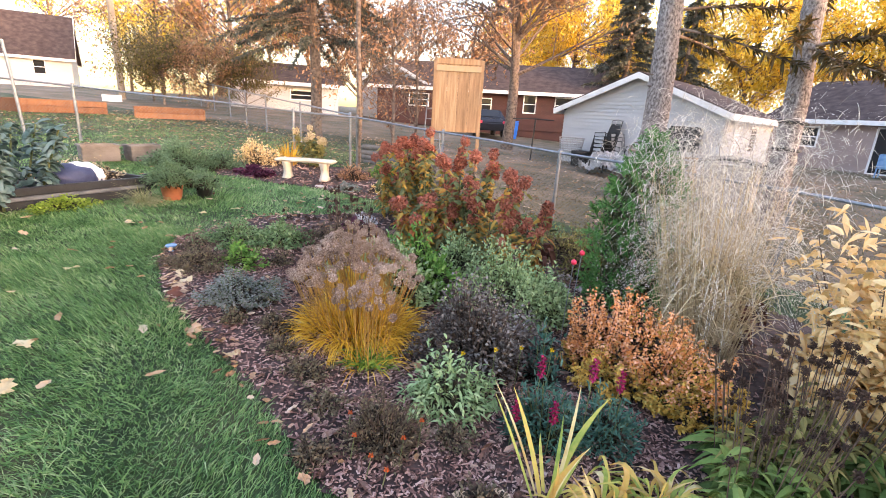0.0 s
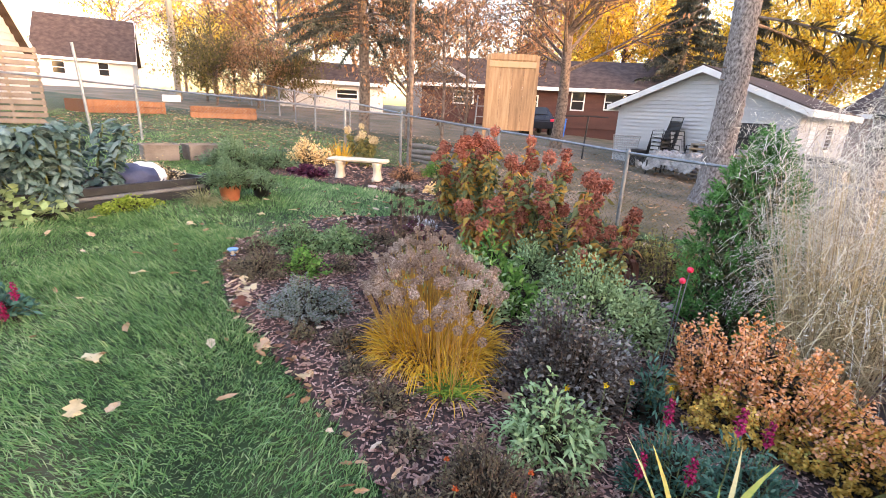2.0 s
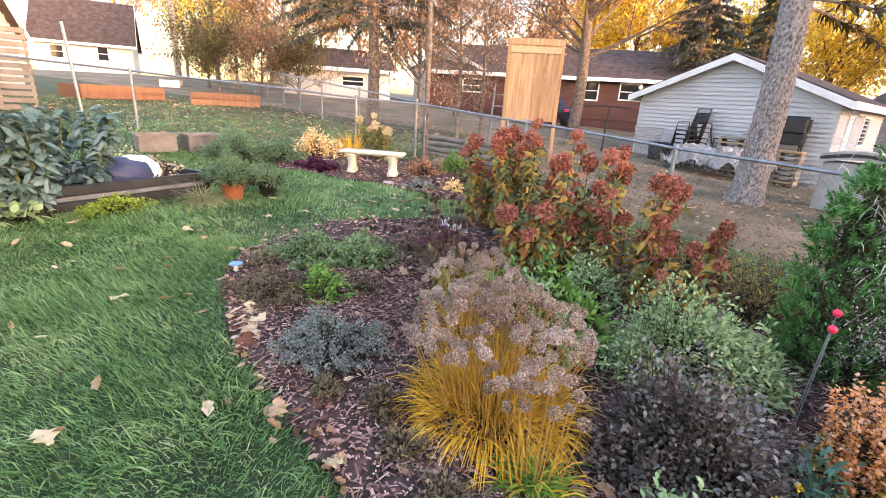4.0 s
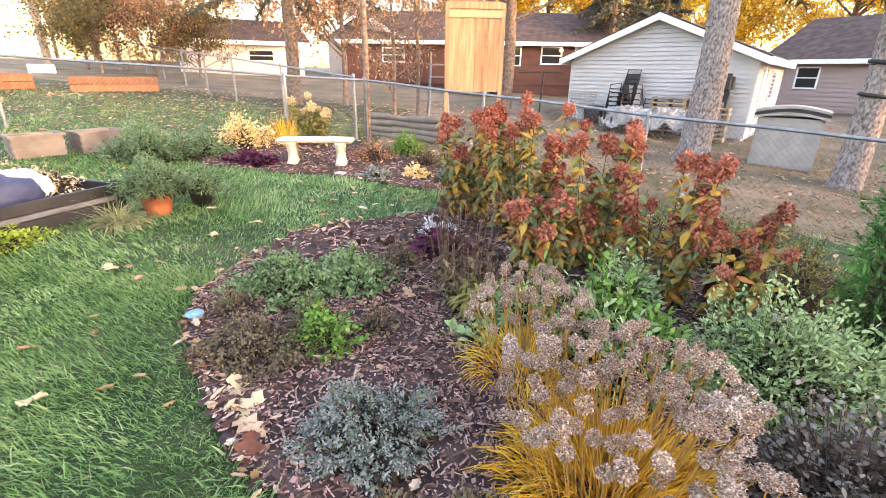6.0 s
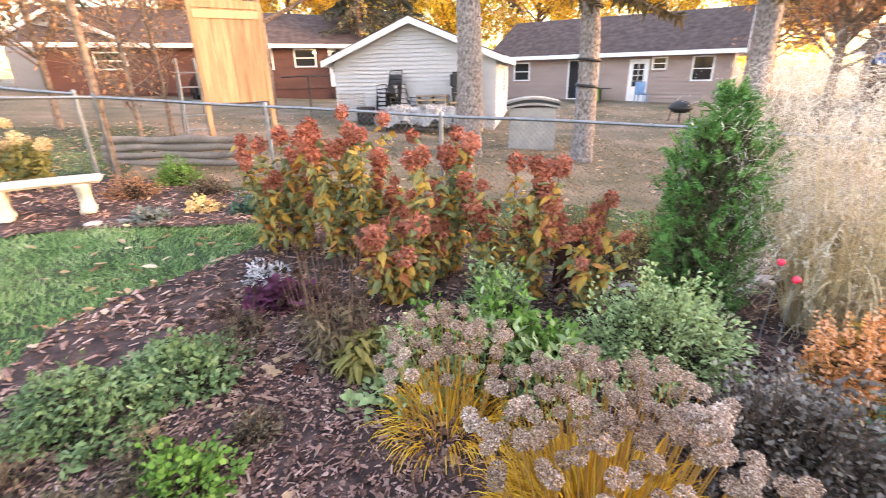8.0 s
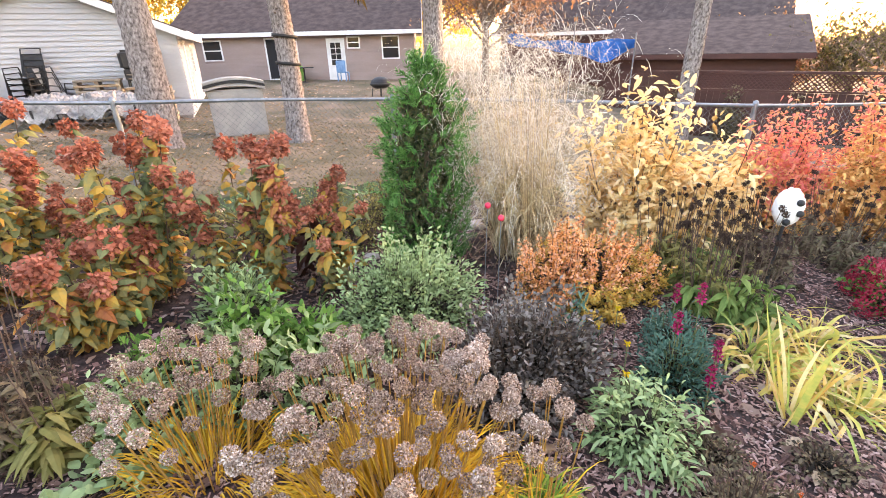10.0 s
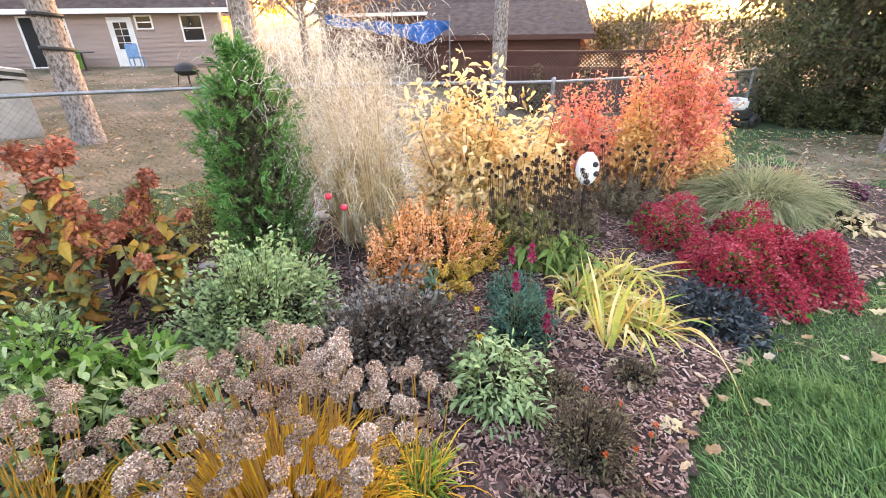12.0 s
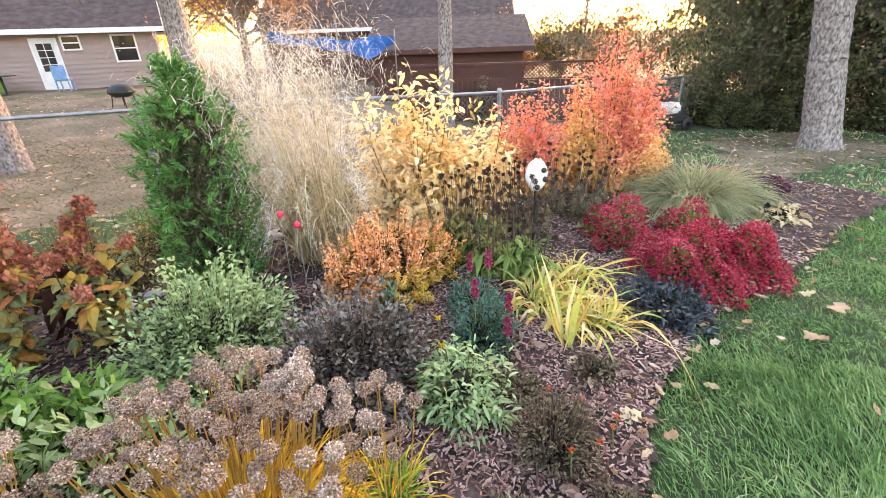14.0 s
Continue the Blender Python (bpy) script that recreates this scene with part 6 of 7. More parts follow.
def stone(x, y, s, label, squash=0.6):
    bm = bmesh.new()
    bmesh.ops.create_icosphere(bm, subdivisions=3, radius=s)
    seed = Vector((x * 7, y * 5, s * 30))
    for v in bm.verts:
        v.co *= 1 + 0.28 * noise.noise(v.co * (1.3 / s) + seed) + 0.06 * noise.noise(v.co * (5 / s) + seed)
        v.co.z *= squash
    ob = part("stone", bm, M["rock"], smoothed=True)
    ob.location = (x, y, gz(x, y) + s * squash * 0.5)
    tagged(ob, label, "stone", "bed edging stones")


for x, y, s in ((2.15, 4.35, 0.14), (1.95, 4.55, 0.10), (1.04, 4.85, 0.08), (0.95, 4.55, 0.07), (1.15, 4.5, 0.07), (2.4, 4.1, 0.10)):
    stone(x, y, s, "rounded pinkish field stone edging the bed")
for x, y, s in ((-3.0, 7.95, 0.09), (-2.75, 8.0, 0.07), (0.0, 1.98, 0.035)):
    stone(x, y, s, "small flat stone lying on the mulch", 0.45)


def pot():
    x, y = -4.2, 5.72
    root = thing("terracotta_pot", x, y, gz(x, y), "orange terracotta pot with feathery herbs", "plant pot")
    part("body", lathe([(0.001, 0.0), (0.105, 0.0), (0.11, 0.01), (0.14, 0.2), (0.155, 0.2), (0.16, 0.26), (0.148, 0.262), (0.135, 0.22), (0.001, 0.215)], 28), M["terracotta"], root, smoothed=True)
    ob = bush("herb", x, y, 0.36, 0.34, 0.36, "feather", "feathery grey-green herb filling a terracotta pot", 5200, 0.05, 0.22, "stem", 90)
    ob.location.z += 0.2
    x, y = -3.98, 6.1
    root = thing("nursery_pot", x, y, gz(x, y), "small black plastic nursery pot", "plant pot")
    part("body", lathe([(0.001, 0.0), (0.09, 0.0), (0.115, 0.17), (0.125, 0.17), (0.125, 0.19), (0.108, 0.185), (0.1, 0.15), (0.001, 0.15)], 20), M["dark"], root, smoothed=True)
    ob = bush("herb", x, y, 0.3, 0.25, 0.3, "feather", "feathery herb in a black pot", 2000, 0.05, 0.22, "stem", 30)
    ob.location.z += 0.13


pot()


def planter():
    """A raised bed of dark and grey composite boards."""
    root = thing("raised_bed", -5.53, 4.64, gz(-5.5, 4.7), "raised bed of black and grey boards", "planter", turn=72)
    for nm, mt, z0, z1 in (("lower_board", "dark", -0.05, 0.07), ("middle_board", "charcoalboard", 0.075, 0.12), ("upper_board", "dark", 0.125, 0.22)):
        for yy in (-0.62, 0.62):
            part(nm, bevelled((2.6, 0.04, z1 - z0), 0.006, 1, (0, yy, (z0 + z1) / 2)), M[mt], root)
        for xx in (-1.3, 1.3):
            part(nm, bevelled((0.04, 1.2, z1 - z0), 0.006, 1, (xx, 0, (z0 + z1) / 2)), M[mt], root)
    for xx in (-1.3, 1.3):
        for yy in (-0.62, 0.62):
            part("corner_post", bevelled((0.07, 0.07, 0.34), 0.01, 1, (xx, yy, 0.09)), M["dark"], root)
    k = np.linspace(-1, 1, 12)
    X, Y = np.meshgrid(k * 1.27, k * 0.59, indexing="ij")
    g = Geo()
    g.grid(np.stack([X, Y, 0.13 + 0.03 * np.sin(5 * X) * np.cos(6 * Y)], -1)[None])
    part("soil", g, M["mulch"], root)


planter()
for x, y in ((-5.15, 5.62), (-5.55, 5.70), (-5.6, 5.3)):
    ob = bush("dead_vine", x, y, 0.34, 0.3, 0.34, "straw", "tangle of dead pale vines in the raised bed", 260, 0.07, 0.3, "brownstem", 50, droop=0.8)
    ob.location.z += 0.12


def sack():
    x, y = -5.12, 5.12
    root = thing("soil_bag", x, y, gz(x, y) + 0.14, "plump navy and white plastic bag lying in the raised bed", "bag", turn=70)
    for nm, mt, sx, sy, sz, off in (("bag", "navy", 0.34, 0.22, 0.19, (0, 0, 0.1)), ("white_panel", "white", 0.27, 0.19, 0.18, (0.13, 0.03, 0.12))):
        bm = bmesh.new()
        bmesh.ops.create_icosphere(bm, subdivisions=4, radius=1)
        for v in bm.verts:
            c = v.co.copy()
            c *= 1 + 0.10 * noise.noise(c * 2.2) + 0.05 * noise.noise(c * 6)
            v.co = Vector((c.x * sx, c.y * sy, max(c.z * sz, -0.1))) + Vector(off)
        part(nm, bm, M[mt], root, smoothed=True)


sack()


def crate(x, y, turn):
    root = thing("storage_crate", x, y, gz(x, y), "weathered grey plastic crate used as a planter", "crate", "grey crates", turn=turn)
    w, d, h, t = 0.55, 0.36, 0.30, 0.02
    for nm, s, at in (("side_panel", (w, t, h), (0, -d / 2, h / 2)), ("side_panel", (w, t, h), (0, d / 2, h / 2)), ("end_panel", (t, d, h), (-w / 2, 0, h / 2)), ("end_panel", (t, d, h), (w / 2, 0, h / 2))):
        part(nm, bevelled(s, 0.006, 1, at), M["crate"], root)
    for z in (0.10, 0.19, 0.285):
        o = 0.012 if z < 0.25 else 0.03
        g = Geo()
        for sy in (-1, 1):
            g.boxes((0, sy * (d / 2 + o / 2 + 0.006), z), (1, 0, 0), (0, 1, 0), (w + 2 * o, o, 0.03))
            g.boxes((sy * (w / 2 + o / 2 + 0.006), 0, z), (1, 0, 0), (0, 1, 0), (o, d + 0.01, 0.03))
        part("rim" if z > 0.25 else "rib", g, M["crate"], root)
    part("soil", Geo().box((-w / 2 + t, -d / 2 + t, 0.12), (w / 2 - t, d / 2 - t, 0.24)), M["mulch"], root)


crate(-7.1, 7.65, 55)
crate(-6.72, 8.28, 62)


def ornament():
    x, y = -2.81, 3.86
    root = thing("garden_ornament", x, y, gz(x, y) + 0.01, "small blue glass dish ornament on a short stem", "ornament")
    root.scale = (0.8, 0.8, 0.8)
    part("stem", lathe([(0.03, 0), (0.03, 0.01), (0.012, 0.02), (0.012, 0.05)], 12), M["paleblue"], root)
    part("dish", lathe([(0.012, 0.045), (0.045, 0.055), (0.062, 0.08), (0.06, 0.085), (0.035, 0.065), (0.03, 0.08), (0.018, 0.082), (0.001, 0.06)], 24), M["paleblue"], root, smoothed=True)


ornament()


def bead_stake(x, y, h, lean):
    root = thing("garden_stake", x, y, gz(x, y), "thin wire garden stake topped with a red bead", "stake", "red-topped stakes")
    g = Geo()
    g.path([(0, 0, -0.05), (lean * 0.4, 0, h * 0.5), (lean, 0, h)], 0.003, 6)
    part("wire", g, M["steel"], root)
    bm = bmesh.new()
    bmesh.ops.create_uvsphere(bm, u_segments=14, v_segments=10, radius=0.02, matrix=Matrix.Translation((lean, 0, h)))
    part("bead", bm, M["red"], root, smoothed=True)


bead_stake(0.86, 3.32, 0.72, 0.03)
bead_stake(0.80, 3.20, 0.68, 0.02)


def face_ornament():
    """A white pitted egg-shaped ornament on a stake."""
    x, y = 2.15, 1.66
    root = thing("white_ornament", x, y, gz(x, y), "white pitted oval garden ornament among coneflowers", "ornament", turn=-80)
    bm = bmesh.new()
    bmesh.ops.create_icosphere(bm, subdivisions=4, radius=1)
    for v in bm.verts:
        c = v.co
        pit = 0.06 * math.sin(14 * c.x) * math.sin(12 * c.z) * (1 - abs(c.y))
        v.co = Vector((c.x * 0.09, c.y * 0.08, c.z * 0.135)) * (1 + pit)
        v.co.z += 0.66
    part("body", bm, M["white"], root, smoothed=True)
    g = Geo()
    g.path([(0, 0, -0.05), (0, 0, 0.2), (0, 0, 0.54)], 0.012, 8)
    part("stake", g, M["dark"], root)
    for sx, sz in ((0.038, 0.715), (0.052, 0.64), (-0.012, 0.575)):
        bm = bmesh.new()
        bmesh.ops.create_icosphere(bm, subdivisions=2, radius=0.024, matrix=Matrix.Translation((sx, -0.072, sz)))
        part("dark_hollow", bm, M["dark"], root)


face_ornament()


# things beyond the fence
def stacked_chairs(x, y, turn, n):
    for i in range(n):
        root = thing("patio_chair", x + 0.03 * i, y + 0.05 * i, gz(x, y) + 0.2 + 0.13 * i, "dark metal sling patio chair in a stack", "chair", "stacked patio chairs", turn=turn)
        f = Geo()
        for sx in (-0.28, 0.28):
            f.path([(sx, -0.25, -0.2 - 0.0 * i), (sx, -0.27, 0.2), (sx, -0.25, 0.42), (sx, 0.2, 0.44)], 0.014, 6)
            f.path([(sx * 0.9, -0.25, 0.2), (sx * 0.9, 0.2, 0.16), (sx * 0.9, 0.42, 0.85)], 0.014, 6)
            f.path([(sx, 0.2, 0.44), (sx, 0.3, -0.2)], 0.014, 6)
        f.path([(-0.25, 0.42, 0.85), (0.25, 0.42, 0.85)], 0.014, 6)
        part("frame", f, M["dark"], root)
        u = np.linspace(0, 1, 8)
        pr = np.stack([0 * u, -0.24 + 0.44 * np.minimum(1, 2 * u) + 0.22 * np.clip(2 * u - 1, 0, 1), 0.2 - 0.05 * np.minimum(1, 2 * u) + 0.68 * np.clip(2 * u - 1, 0, 1)], -1)
        g = Geo()
        g.grid(np.stack([pr - (0.24, 0, 0), pr + (0.24, 0, 0)], 1)[None])
        g.grid(np.stack([pr - (0.24, 0, 0.012), pr + (0.24, 0, -0.012)], 1)[None])
        part("sling", g, M["greyp" if i == n - 1 else "dark"], root)


stacked_chairs(3.55, 16.75, -60, 6)
stacked_chairs(4.15, 16.5, 20, 3)


def deck_box():
    root = thing("deck_box", 5.66, 11.9, gz(5.66, 11.9), "grey resin storage shed with a curved ribbed lid", "storage box", turn=-35)
    part("body", bevelled((1.15, 0.75, 1.05), 0.03, 2, (0, 0, 0.5)), M["greyp"], root)
    for k in range(3):
        g = Geo()
        u = np.linspace(-0.64, 0.64, 14)
        y0, y1 = -0.45 + 0.04 * k, 0.45 - 0.04 * k
        z = 1.05 + 0.06 * k + 0.10 * np.cos(u * 2.4)
        a = np.stack([u, 0 * u + y0, z], -1)
        b = np.stack([u, 0 * u + y1, z], -1)
        g.grid(np.stack([a, b, b - (0, 0, 0.05), a - (0, 0, 0.05), a], 1)[None])
        part("lid", g, M["dark"] if k == 1 else M["greyp"], root)
    for xx in (-0.3, 0.3):
        part("door", bevelled((0.52, 0.03, 0.9), 0.02, 2, (xx, -0.385, 0.48)), M["greyp"], root)


deck_box()


def covered_table():
    root = thing("covered_table", 4.08, 15.2, gz(4.08, 15.2), "low table under a crumpled grey tarp", "table", turn=-37)
    u, v = np.meshgrid(np.linspace(-1, 1, 60), np.linspace(-1, 1, 34), indexing="ij")
    r = np.maximum(np.abs(u), np.abs(v))
    z = 0.70 - 0.42 * smooth(0.70, 1.0, r + 0.12 * np.sin(9 * u + 5 * v)) + 0.05 * np.sin(7 * u + 4 * v) * np.cos(5 * v) + 0.035 * np.sin(15 * u - 9 * v) + 0.03 * rng.normal(size=u.shape)
    g = Geo()
    g.grid(np.stack([1.35 * u, 0.6 * v, z], -1)[None])
    part("cover", g, M["cover"], root)
    for a in (-1, 1):
        for b in (-0.5, 0.5):
            g = Geo()
            g.path([(a, b, -0.05), (a, b, 0.5)], 0.025, 6)
            part("leg", g, M["dark"], root)


covered_table()


def grill():
    root = thing("barbecue_grill", 5.78, 15.62, gz(5.78, 15.62), "black covered barbecue grill beside the garage", "grill", turn=-32)
    part("hood", bevelled((0.95, 0.55, 0.5), 0.08, 3, (0, 0, 1.55)), M["dark"], root, smoothed=False)
    part("firebox", bevelled((0.85, 0.5, 0.3), 0.03, 2, (0, 0, 1.2)), M["dark"], root)
    for sx in (-0.38, 0.38):
        for sy in (-0.2, 0.2):
            part("leg", bevelled((0.04, 0.04, 1.08), 0.005, 1, (sx, sy, 0.53)), M["dark"], root)
    for cx, cy, count in ((4.85, 16.15, 8), (5.55, 15.12, 7)):
        root = thing("wooden_crate", cx, cy, gz(cx, cy), "slatted wooden pallets stacked by the garage", "pallet", "garage pallets", turn=-37)
        for i in range(count):
            part("slat", bevelled((1.0, 0.45, 0.05), 0.005, 1, (0.03 * (i % 2), 0, 0.10 + 0.13 * i)), M["greywood" if i % 3 else "cedar"], root)
        for sx in (-0.45, 0, 0.45):
            part("bearer", bevelled((0.09, 0.4, 0.13 * count), 0.005, 1, (sx, 0.02, 0.065 * count)), M["greywood"], root)
    root = thing("wire_basket", 2.65, 17.7, gz(2.65, 17.7), "grey wire basket and dark clutter by the garage", "basket", turn=-30)
    g = Geo()
    for i in range(9):
        a = np.linspace(0, 2 * np.pi, 18)
        g.path(np.stack([0.45 * np.cos(a) * (0.7 + 0.04 * i), 0.35 * np.sin(a) * (0.7 + 0.04 * i), 0.3 + 0.08 * i + 0 * a], -1), 0.008, 4)
    for a in np.linspace(0, 2 * np.pi, 16, endpoint=False):
        g.path([(0.31 * math.cos(a), 0.25 * math.sin(a), 0.0), (0.46 * math.cos(a), 0.36 * math.sin(a), 0.95)], 0.008, 4)
    part("basket", g, M["greyp"], root)
    part("dark_tub", lathe([(0.001, 0.0), (0.28, 0.0), (0.32, 0.5), (0.3, 0.52), (0.001, 0.45)], 16), M["dark"], root).location = (0.5, -0.3, 0)


grill()


def blue_bin(x, y):
    root = thing("wheelie_bin", x, y, gz(x, y), "blue plastic wheeled bin on the grass", "bin", turn=12)
    bm = bmesh.new()
    bmesh.ops.create_cube(bm, size=1, matrix=Matrix.Translation((0, 0, 0.48)) @ Matrix.Diagonal((0.56, 0.6, 0.9, 1)))
    for v in bm.verts:
        if v.co.z < 0.3:
            v.co.x *= 0.78
            v.co.y *= 0.82
    bmesh.ops.bevel(bm, geom=bm.edges[:], offset=0.03, segments=2, affect="EDGES")
    part("body", bm, M["blue"], root)
    part("lid", bevelled((0.60, 0.66, 0.06), 0.025, 2, (0, -0.02, 0.97)), M["blue"], root)
    for sx in (-0.24, 0.24):
        w = part("wheel", lathe([(0.02, -0.025), (0.09, -0.03), (0.10, 0), (0.09, 0.03), (0.02, 0.025)], 16), M["dark"], root, smoothed=True)
        w.matrix_basis = pose(sx, 0.26, 0.10, 0, 90, 0)


def parked_car(x, y, turn):
    root = thing("parked_car", x, y, gz(x, y), "dark parked car with red tail lamps", "car", turn=turn)
    prof = [(-2.0, 0.35), (-2.05, 0.75), (-1.9, 0.95), (-1.2, 1.0), (-0.7, 1.42), (0.7, 1.46), (1.35, 1.02), (1.95, 0.9), (2.05, 0.6), (2.0, 0.35)]
    bm = bmesh.new()
    sides = [[bm.verts.new((sx * (0.86 if z < 1.05 else 0.68), u, z)) for u, z in prof] for sx in (-1, 1)]
    bm.faces.new(sides[0]), bm.faces.new(sides[1][::-1])
    for a in range(len(prof)):
        b = (a + 1) % len(prof)
        bm.faces.new((sides[0][a], sides[1][a], sides[1][b], sides[0][b]))
    bmesh.ops.recalc_face_normals(bm, faces=bm.faces)
    bmesh.ops.bevel(bm, geom=bm.edges[:], offset=0.05, segments=2, affect="EDGES")
    part("body", bm, M["carpaint"], root, smoothed=False)
    rear = Geo().add([(-0.58, -1.16, 1.05), (0.58, -1.16, 1.05), (0.52, -0.76, 1.40), (-0.52, -0.76, 1.40)], [(0, 1, 2, 3)])
    part("rear_window", rear, M["glass"], root).location = (0, -0.03, 0.02)
    for sx in (-1, 1):
        g = Geo().add([(sx * 0.80, -0.95, 1.06), (sx * 0.80, 1.1, 1.06), (sx * 0.72, 0.62, 1.38), (sx * 0.72, -0.62, 1.38)], [(0, 1, 2, 3)])
        part("side_window", g, M["glass"], root)
        part("tail_lamp", bevelled((0.22, 0.05, 0.14), 0.015, 1, (sx * 0.66, -2.03, 0.78)), M["red"], root)
        for uy in (-1.3, 1.3):
            w = part("wheel", lathe([(0.12, -0.1), (0.30, -0.11), (0.33, 0), (0.30, 0.11), (0.12, 0.1)], 20), M["dark"], root, smoothed=True)
            w.matrix_basis = pose(sx * 0.78, uy, 0.33, 0, 90, 0)


def iron_post(x, y):
    root = thing("iron_post", x, y, gz(x, y), "thin dark iron post with a crossbar", "post")
    part("upright", Geo().path([(0, 0, -0.1), (0.02, 0, 0.7), (0.05, 0, 1.45)], 0.03, 8), M["dark"], root)
    part("crossbar", Geo().path([(-0.75, 0.05, 1.42), (0, 0, 1.45), (0.7, -0.05, 1.43)], 0.025, 6), M["dark"], root)


BIN_AT, CAR_AT, POST_AT = (0.55, 26.6), (-1.0, 26.9), (1.21, 17.4)
blue_bin(*BIN_AT)
parked_car(*CAR_AT, 14)
iron_post(*POST_AT)


def wall_lamp(x, y, z):
    root = thing("wall_lamp", x, y, z, "small lit globe lamp beside the brown house door", "lamp")
    part("bracket", Geo().path([(0, 0.12, 0.1), (0, 0, 0.14), (0, 0, 0.09)], 0.015, 6), M["dark"], root)
    bm = bmesh.new()
    bmesh.ops.create_uvsphere(bm, u_segments=14, v_segments=10, radius=0.10)
    part("globe", bm, M["lampglow"], root, smoothed=True)


wall_lamp(4.1, 29.75, 2.85)


def ladder():
    root = thing("step_ladder", -1.95, 14.0, gz(-1.95, 14), "grey aluminium step ladder behind the fence", "ladder", turn=10)
    for sx in (-0.22, 0.22):
        for sy, ty in ((-0.3, 0.0), (0.35, 0.05)):
            g = Geo()
            g.path([(sx * 1.2, sy, 0), (sx * 0.8, ty, 1.75)], 0.022, 6)
            part("rail", g, M["steel"], root)
    for i in range(5):
        k = (i + 1) / 6
        part("step", bevelled((0.44, 0.09, 0.03), 0.004, 1, (0, -0.3 * (1 - k), 1.75 * k)), M["steel"], root)


ladder()


def pallets():
    root = thing("pallet_stack", -12.3, 9.0, gz(-12.3, 9.0), "wooden pallets leaning in a stack", "pallet", turn=50)
    for k in range(2):
        for i in range(12):
            part("slat", bevelled((1.25, 0.025, 0.10), 0.003, 1, (0, 0.15 * k, 0.08 + 0.145 * i)), M["crate"], root)
    for sx in (-0.58, 0, 0.58):
        part("bearer", bevelled((0.05, 0.10, 1.75), 0.004, 1, (sx, 0.075, 0.88)), M["greywood"], root)


pallets()


def wooden_beds():
    for x, y, t, l in ((-13.9, 13.3, 75, 2.4), (-11.7, 15.65, 35, 2.1)):
        root = thing("raised_bed", x, y, gz(x, y), "low weathered orange-brown plank bed in the far garden", "planter", "far plank beds", turn=t)
        for yy in (-0.6, 0.6):
            for z in (0.1, 0.3):
                part("plank", bevelled((l, 0.04, 0.18), 0.005, 1, (0, yy, z)), M["plank"], root)
        for xx in (-l / 2, l / 2):
            part("end_plank", bevelled((0.04, 1.2, 0.38), 0.005, 1, (xx, 0, 0.2)), M["plank"], root)
    root = thing("small_sign", -8.3, 9.42, gz(-8.3, 9.42) + 0.9, "small white sign hanging on the fence", "sign", turn=10)
    part("plate", bevelled((0.42, 0.012, 0.14), 0.004, 1, (0, 0, 0.1)), M["white"], root)
    root = thing("steel_pole", -10.2, 9.05, gz(-10.2, 9.05), "leaning galvanised steel pole at the fence", "pole")
    g = Geo()
    g.path([(0, 0, -0.1), (-0.08, 0, 1.2), (-0.14, 0, 1.95)], 0.03, 8)
    part("tube", g, M["steel"], root)


wooden_beds()


def patio_set():
    """Terrace furniture before the beige house."""
    for x, y, t in ((17.81, 19.28, 110), (16.02, 21.58, 130)):
        root = thing("patio_chair", x, y, gz(x, y), "pale blue-grey garden chair on the terrace", "chair", turn=t)
        part("seat", bevelled((0.5, 0.5, 0.05), 0.02, 2, (0, 0, 0.42)), M["paleblue"], root)
        part("backrest", bevelled((0.5, 0.05, 0.55), 0.02, 2, (0, 0.25, 0.72)), M["paleblue"], root)
        for sx in (-0.22, 0.22):
            for sy in (-0.22, 0.22):
                part("leg", bevelled((0.05, 0.05, 0.42), 0.008, 1, (sx, sy, 0.21)), M["paleblue"], root)
    root = thing("patio_table", 16.47, 20.68, -0.00, "dark round table on the terrace", "table")
    part("tabletop", lathe([(0.001, 0.72), (0.5, 0.72), (0.5, 0.75), (0.001, 0.75)], 20), M["dark"], root)
    part("pedestal", lathe([(0.3, 0), (0.3, 0.03), (0.04, 0.06), (0.04, 0.72)], 14), M["dark"], root)
    root = thing("green_bin", 16.74, 21.56, -0.00, "green plastic storage bin by the wall", "bin")
    part("body", bevelled((0.6, 0.6, 0.8), 0.04, 2, (0, 0, 0.4)), M["juniper"], root)
    x, y = 13.95, 14.00
    root = thing("fire_pit", x, y, gz(x, y), "black metal fire pit on legs", "fire pit")
    part("bowl", lathe([(0.001, 0.35), (0.25, 0.36), (0.42, 0.5), (0.42, 0.55), (0.38, 0.55), (0.001, 0.45)], 18), M["dark"], root, smoothed=True)
    part("lid", lathe([(0.40, 0.56), (0.36, 0.66), (0.2, 0.76), (0.001, 0.8)], 18), M["dark"], root, smoothed=True)
    for a in range(4):
        g = Geo()
        g.path([(0.38 * math.cos(a * 1.57 + 0.7), 0.38 * math.sin(a * 1.57 + 0.7), 0), (0.3 * math.cos(a * 1.57 + 0.7), 0.3 * math.sin(a * 1.57 + 0.7), 0.42)], 0.018, 6)
        part("leg", g, M["dark"], root)


patio_set()


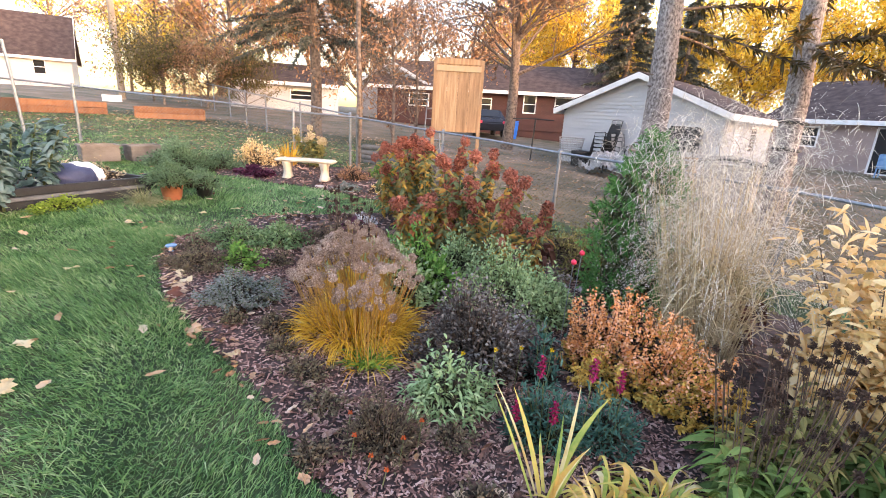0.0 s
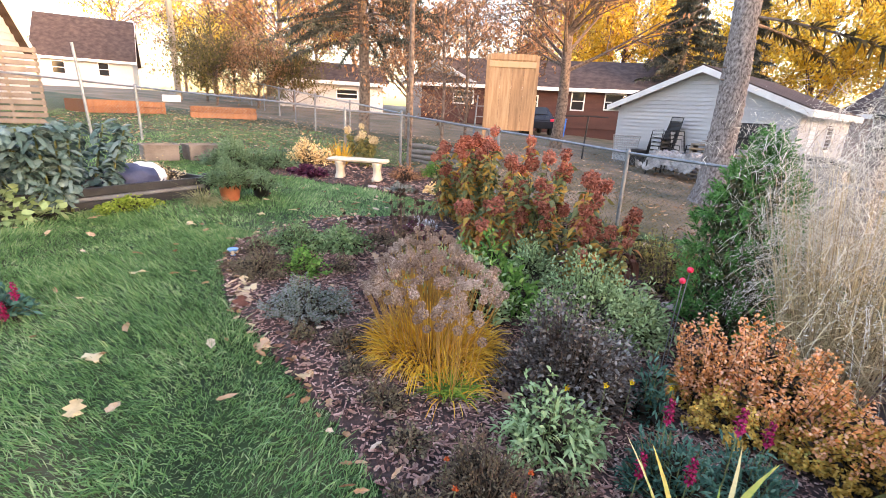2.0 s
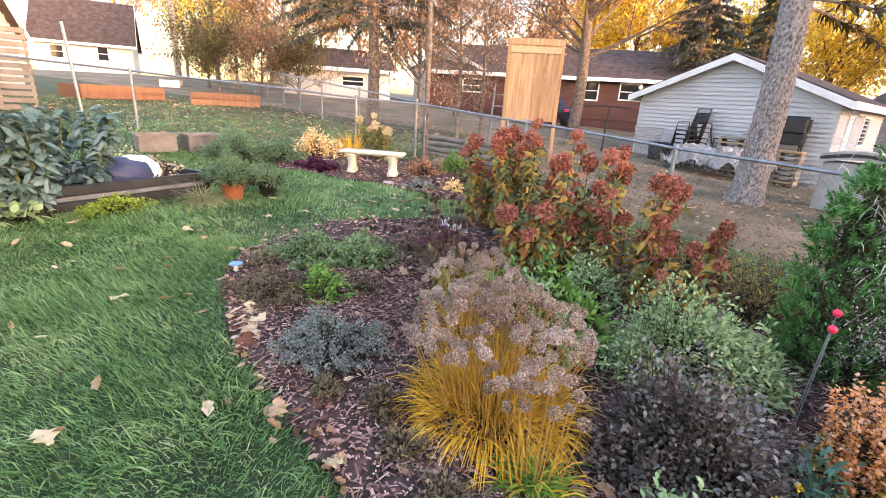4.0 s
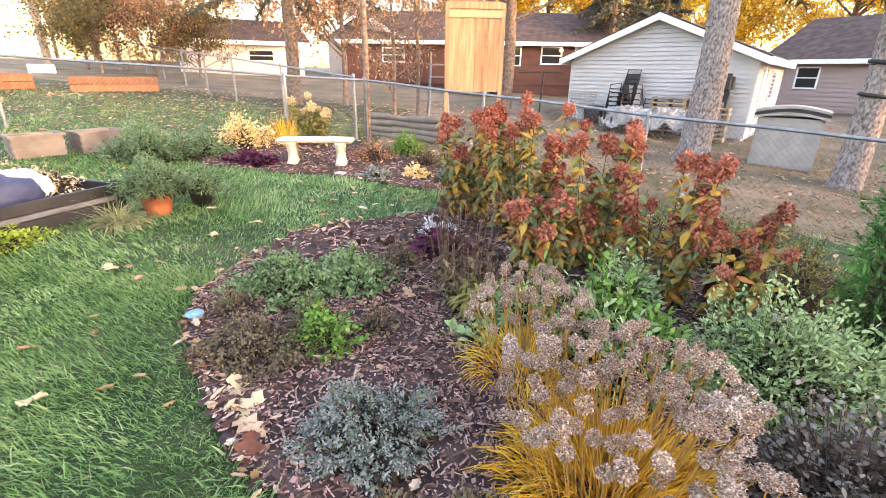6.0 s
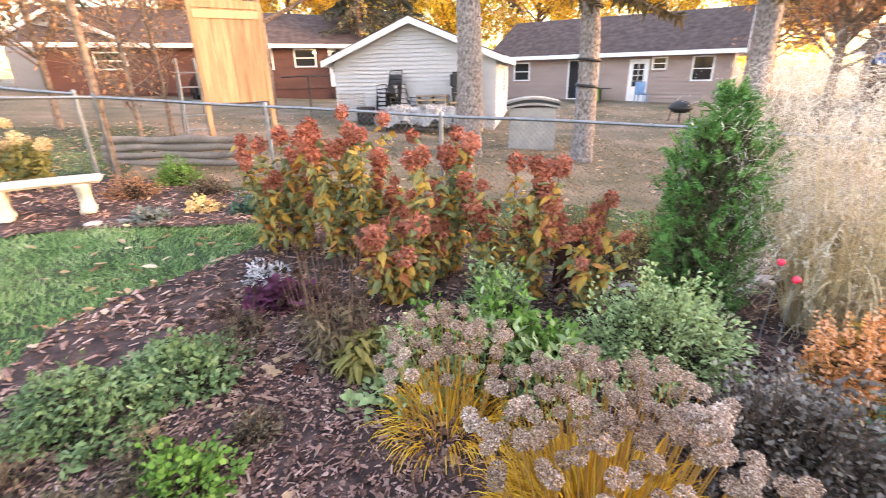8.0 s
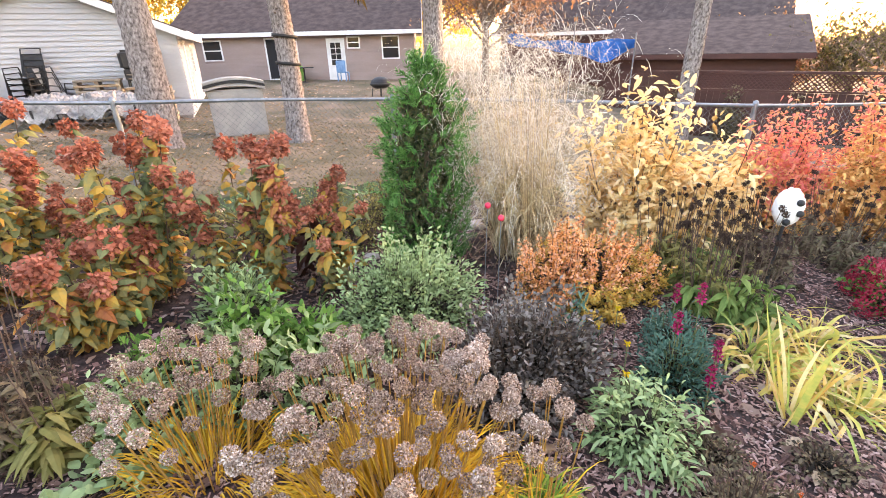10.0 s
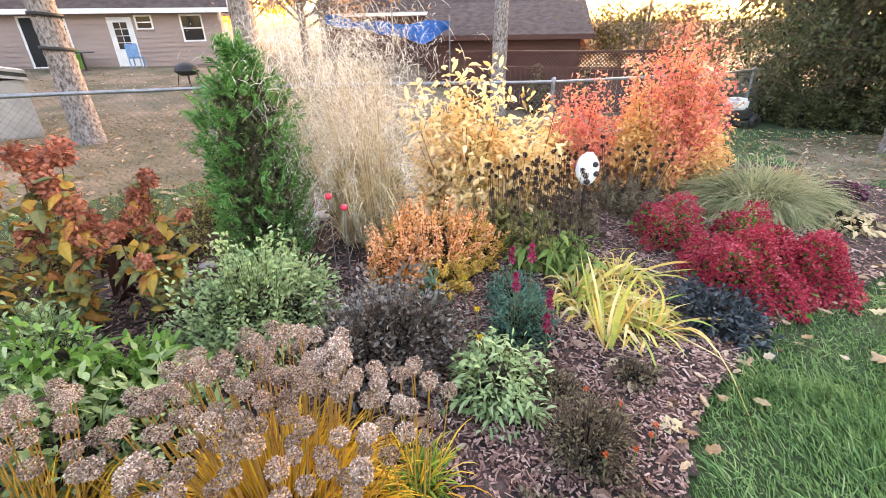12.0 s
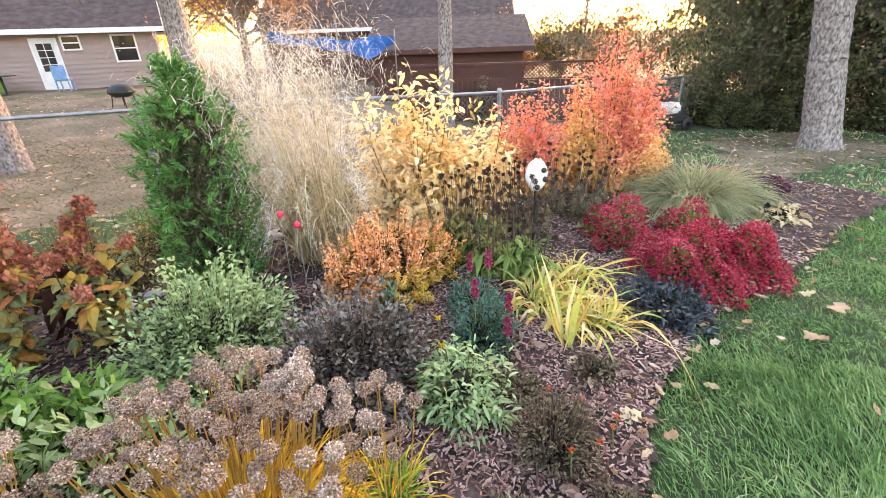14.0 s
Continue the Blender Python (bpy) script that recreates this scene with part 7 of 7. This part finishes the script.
def mower():
    x, y = 9.6, -2.3
    root = thing("lawn_mower", x, y, gz(x, y), "white and black push mower parked by the hedge", "lawn mower", turn=200)
    part("deck", bevelled((0.55, 0.75, 0.22), 0.06, 3, (0, 0, 0.26)), M["dark"], root)
    part("engine_cover", bevelled((0.36, 0.42, 0.24), 0.06, 3, (0, 0.05, 0.48)), M["white"], root)
    for sx in (-0.32, 0.32):
        for sy in (-0.3, 0.32):
            w = part("wheel", lathe([(0.05, -0.03), (0.13, -0.035), (0.15, 0), (0.13, 0.035), (0.05, 0.03)], 18), M["dark"], root, smoothed=True)
            w.matrix_basis = pose(sx, sy, 0.15, 0, 90, 0)
    g = Geo()
    g.path([(-0.25, -0.35, 0.35), (-0.25, -0.95, 1.0), (0.25, -0.95, 1.0), (0.25, -0.35, 0.35)], 0.016, 6)
    part("handle", g, M["dark"], root)


mower()


def big_leaf(x, y, s, turn, tilt, tone):
    """A large lobed leaf, curled at the edge."""
    root_z = gz(x, y) + 0.045
    g = Geo()
    t = np.linspace(0, 1, 15)
    w = np.sin(np.pi * np.clip(t, 0.02, 0.98)) ** 0.7 * (0.75 + 0.3 * np.cos(t * 22)) * 0.42
    cols = np.array((-1.0, -0.5, 0.0, 0.5, 1.0))
    z = 0.12 * np.abs(cols) ** 2 * np.sin(t * 5 + turn)[:, None] + 0.10 * (t[:, None] - 0.4) ** 2
    v = np.stack([w[:, None] * cols, np.broadcast_to(t[:, None] - 0.5, z.shape), z], -1) * s
    g.grid(v[None])
    g.grid((v - (0, 0, 0.0012))[None])
    g.path([(0, -0.5 * s, 0.01 * s), (0.03 * s, -0.62 * s, 0.02 * s), (0.02 * s, -0.78 * s, 0.0)], 0.0015, 4)
    ob = part("fallen_leaf", g, M[tone], smoothed=True)
    ob.matrix_basis = pose(x, y, root_z, tilt, 6, turn)
    tagged(ob, {"litter": "large dry tan leaf lying on the ground", "straw": "large pale straw-coloured fallen leaf", "deadbrown": "large curled dark red-brown fallen leaf"}[tone], "leaf", "large fallen leaves")


for x, y, s, turn, tilt, tone in ((-2.30, 3.30, 0.15, 40, 8, "straw"), (-2.20, 3.18, 0.17, -30, 14, "straw"), (-2.13, 3.05, 0.16, 80, 5, "litter"), (-2.08, 2.93, 0.15, 10, 20, "deadbrown"),
                                  (-1.62, 4.42, 0.12, 60, 6, "litter"), (-1.48, 4.36, 0.12, -20, 10, "deadbrown"), (-1.55, 4.52, 0.13, 130, 0, "litter"), (-0.02, 1.50, 0.11, 200, 10, "straw"),
                                  (-1.62, 2.50, 0.12, 15, 8, "litter"), (-1.45, 2.62, 0.10, 95, 4, "deadbrown"), (-1.25, 2.32, 0.10, 140, 12, "straw"), (-2.05, 1.70, 0.11, 35, 5, "straw"), (-2.35, 2.05, 0.12, 75, 8, "straw"),
                                  (-3.1, 3.1, 0.11, 120, 3, "straw"), (0.95, -0.05, 0.14, 20, 5, "litter"), (0.62, 0.30, 0.13, 110, 4, "litter"), (0.75, 0.85, 0.10, 60, 6, "straw"), (1.15, 0.0, 0.09, 160, 8, "straw"),
                                  (-3.4, 5.2, 0.13, 20, 4, "straw"), (-3.2, 5.6, 0.12, 100, 3, "straw"), (-3.7, 4.4, 0.12, 65, 5, "straw"), (0.15, 2.62, 0.12, 40, 10, "litter"), (-0.15, 2.55, 0.11, 80, 14, "litter")):
    big_leaf(x, y, s, turn, tilt, tone)
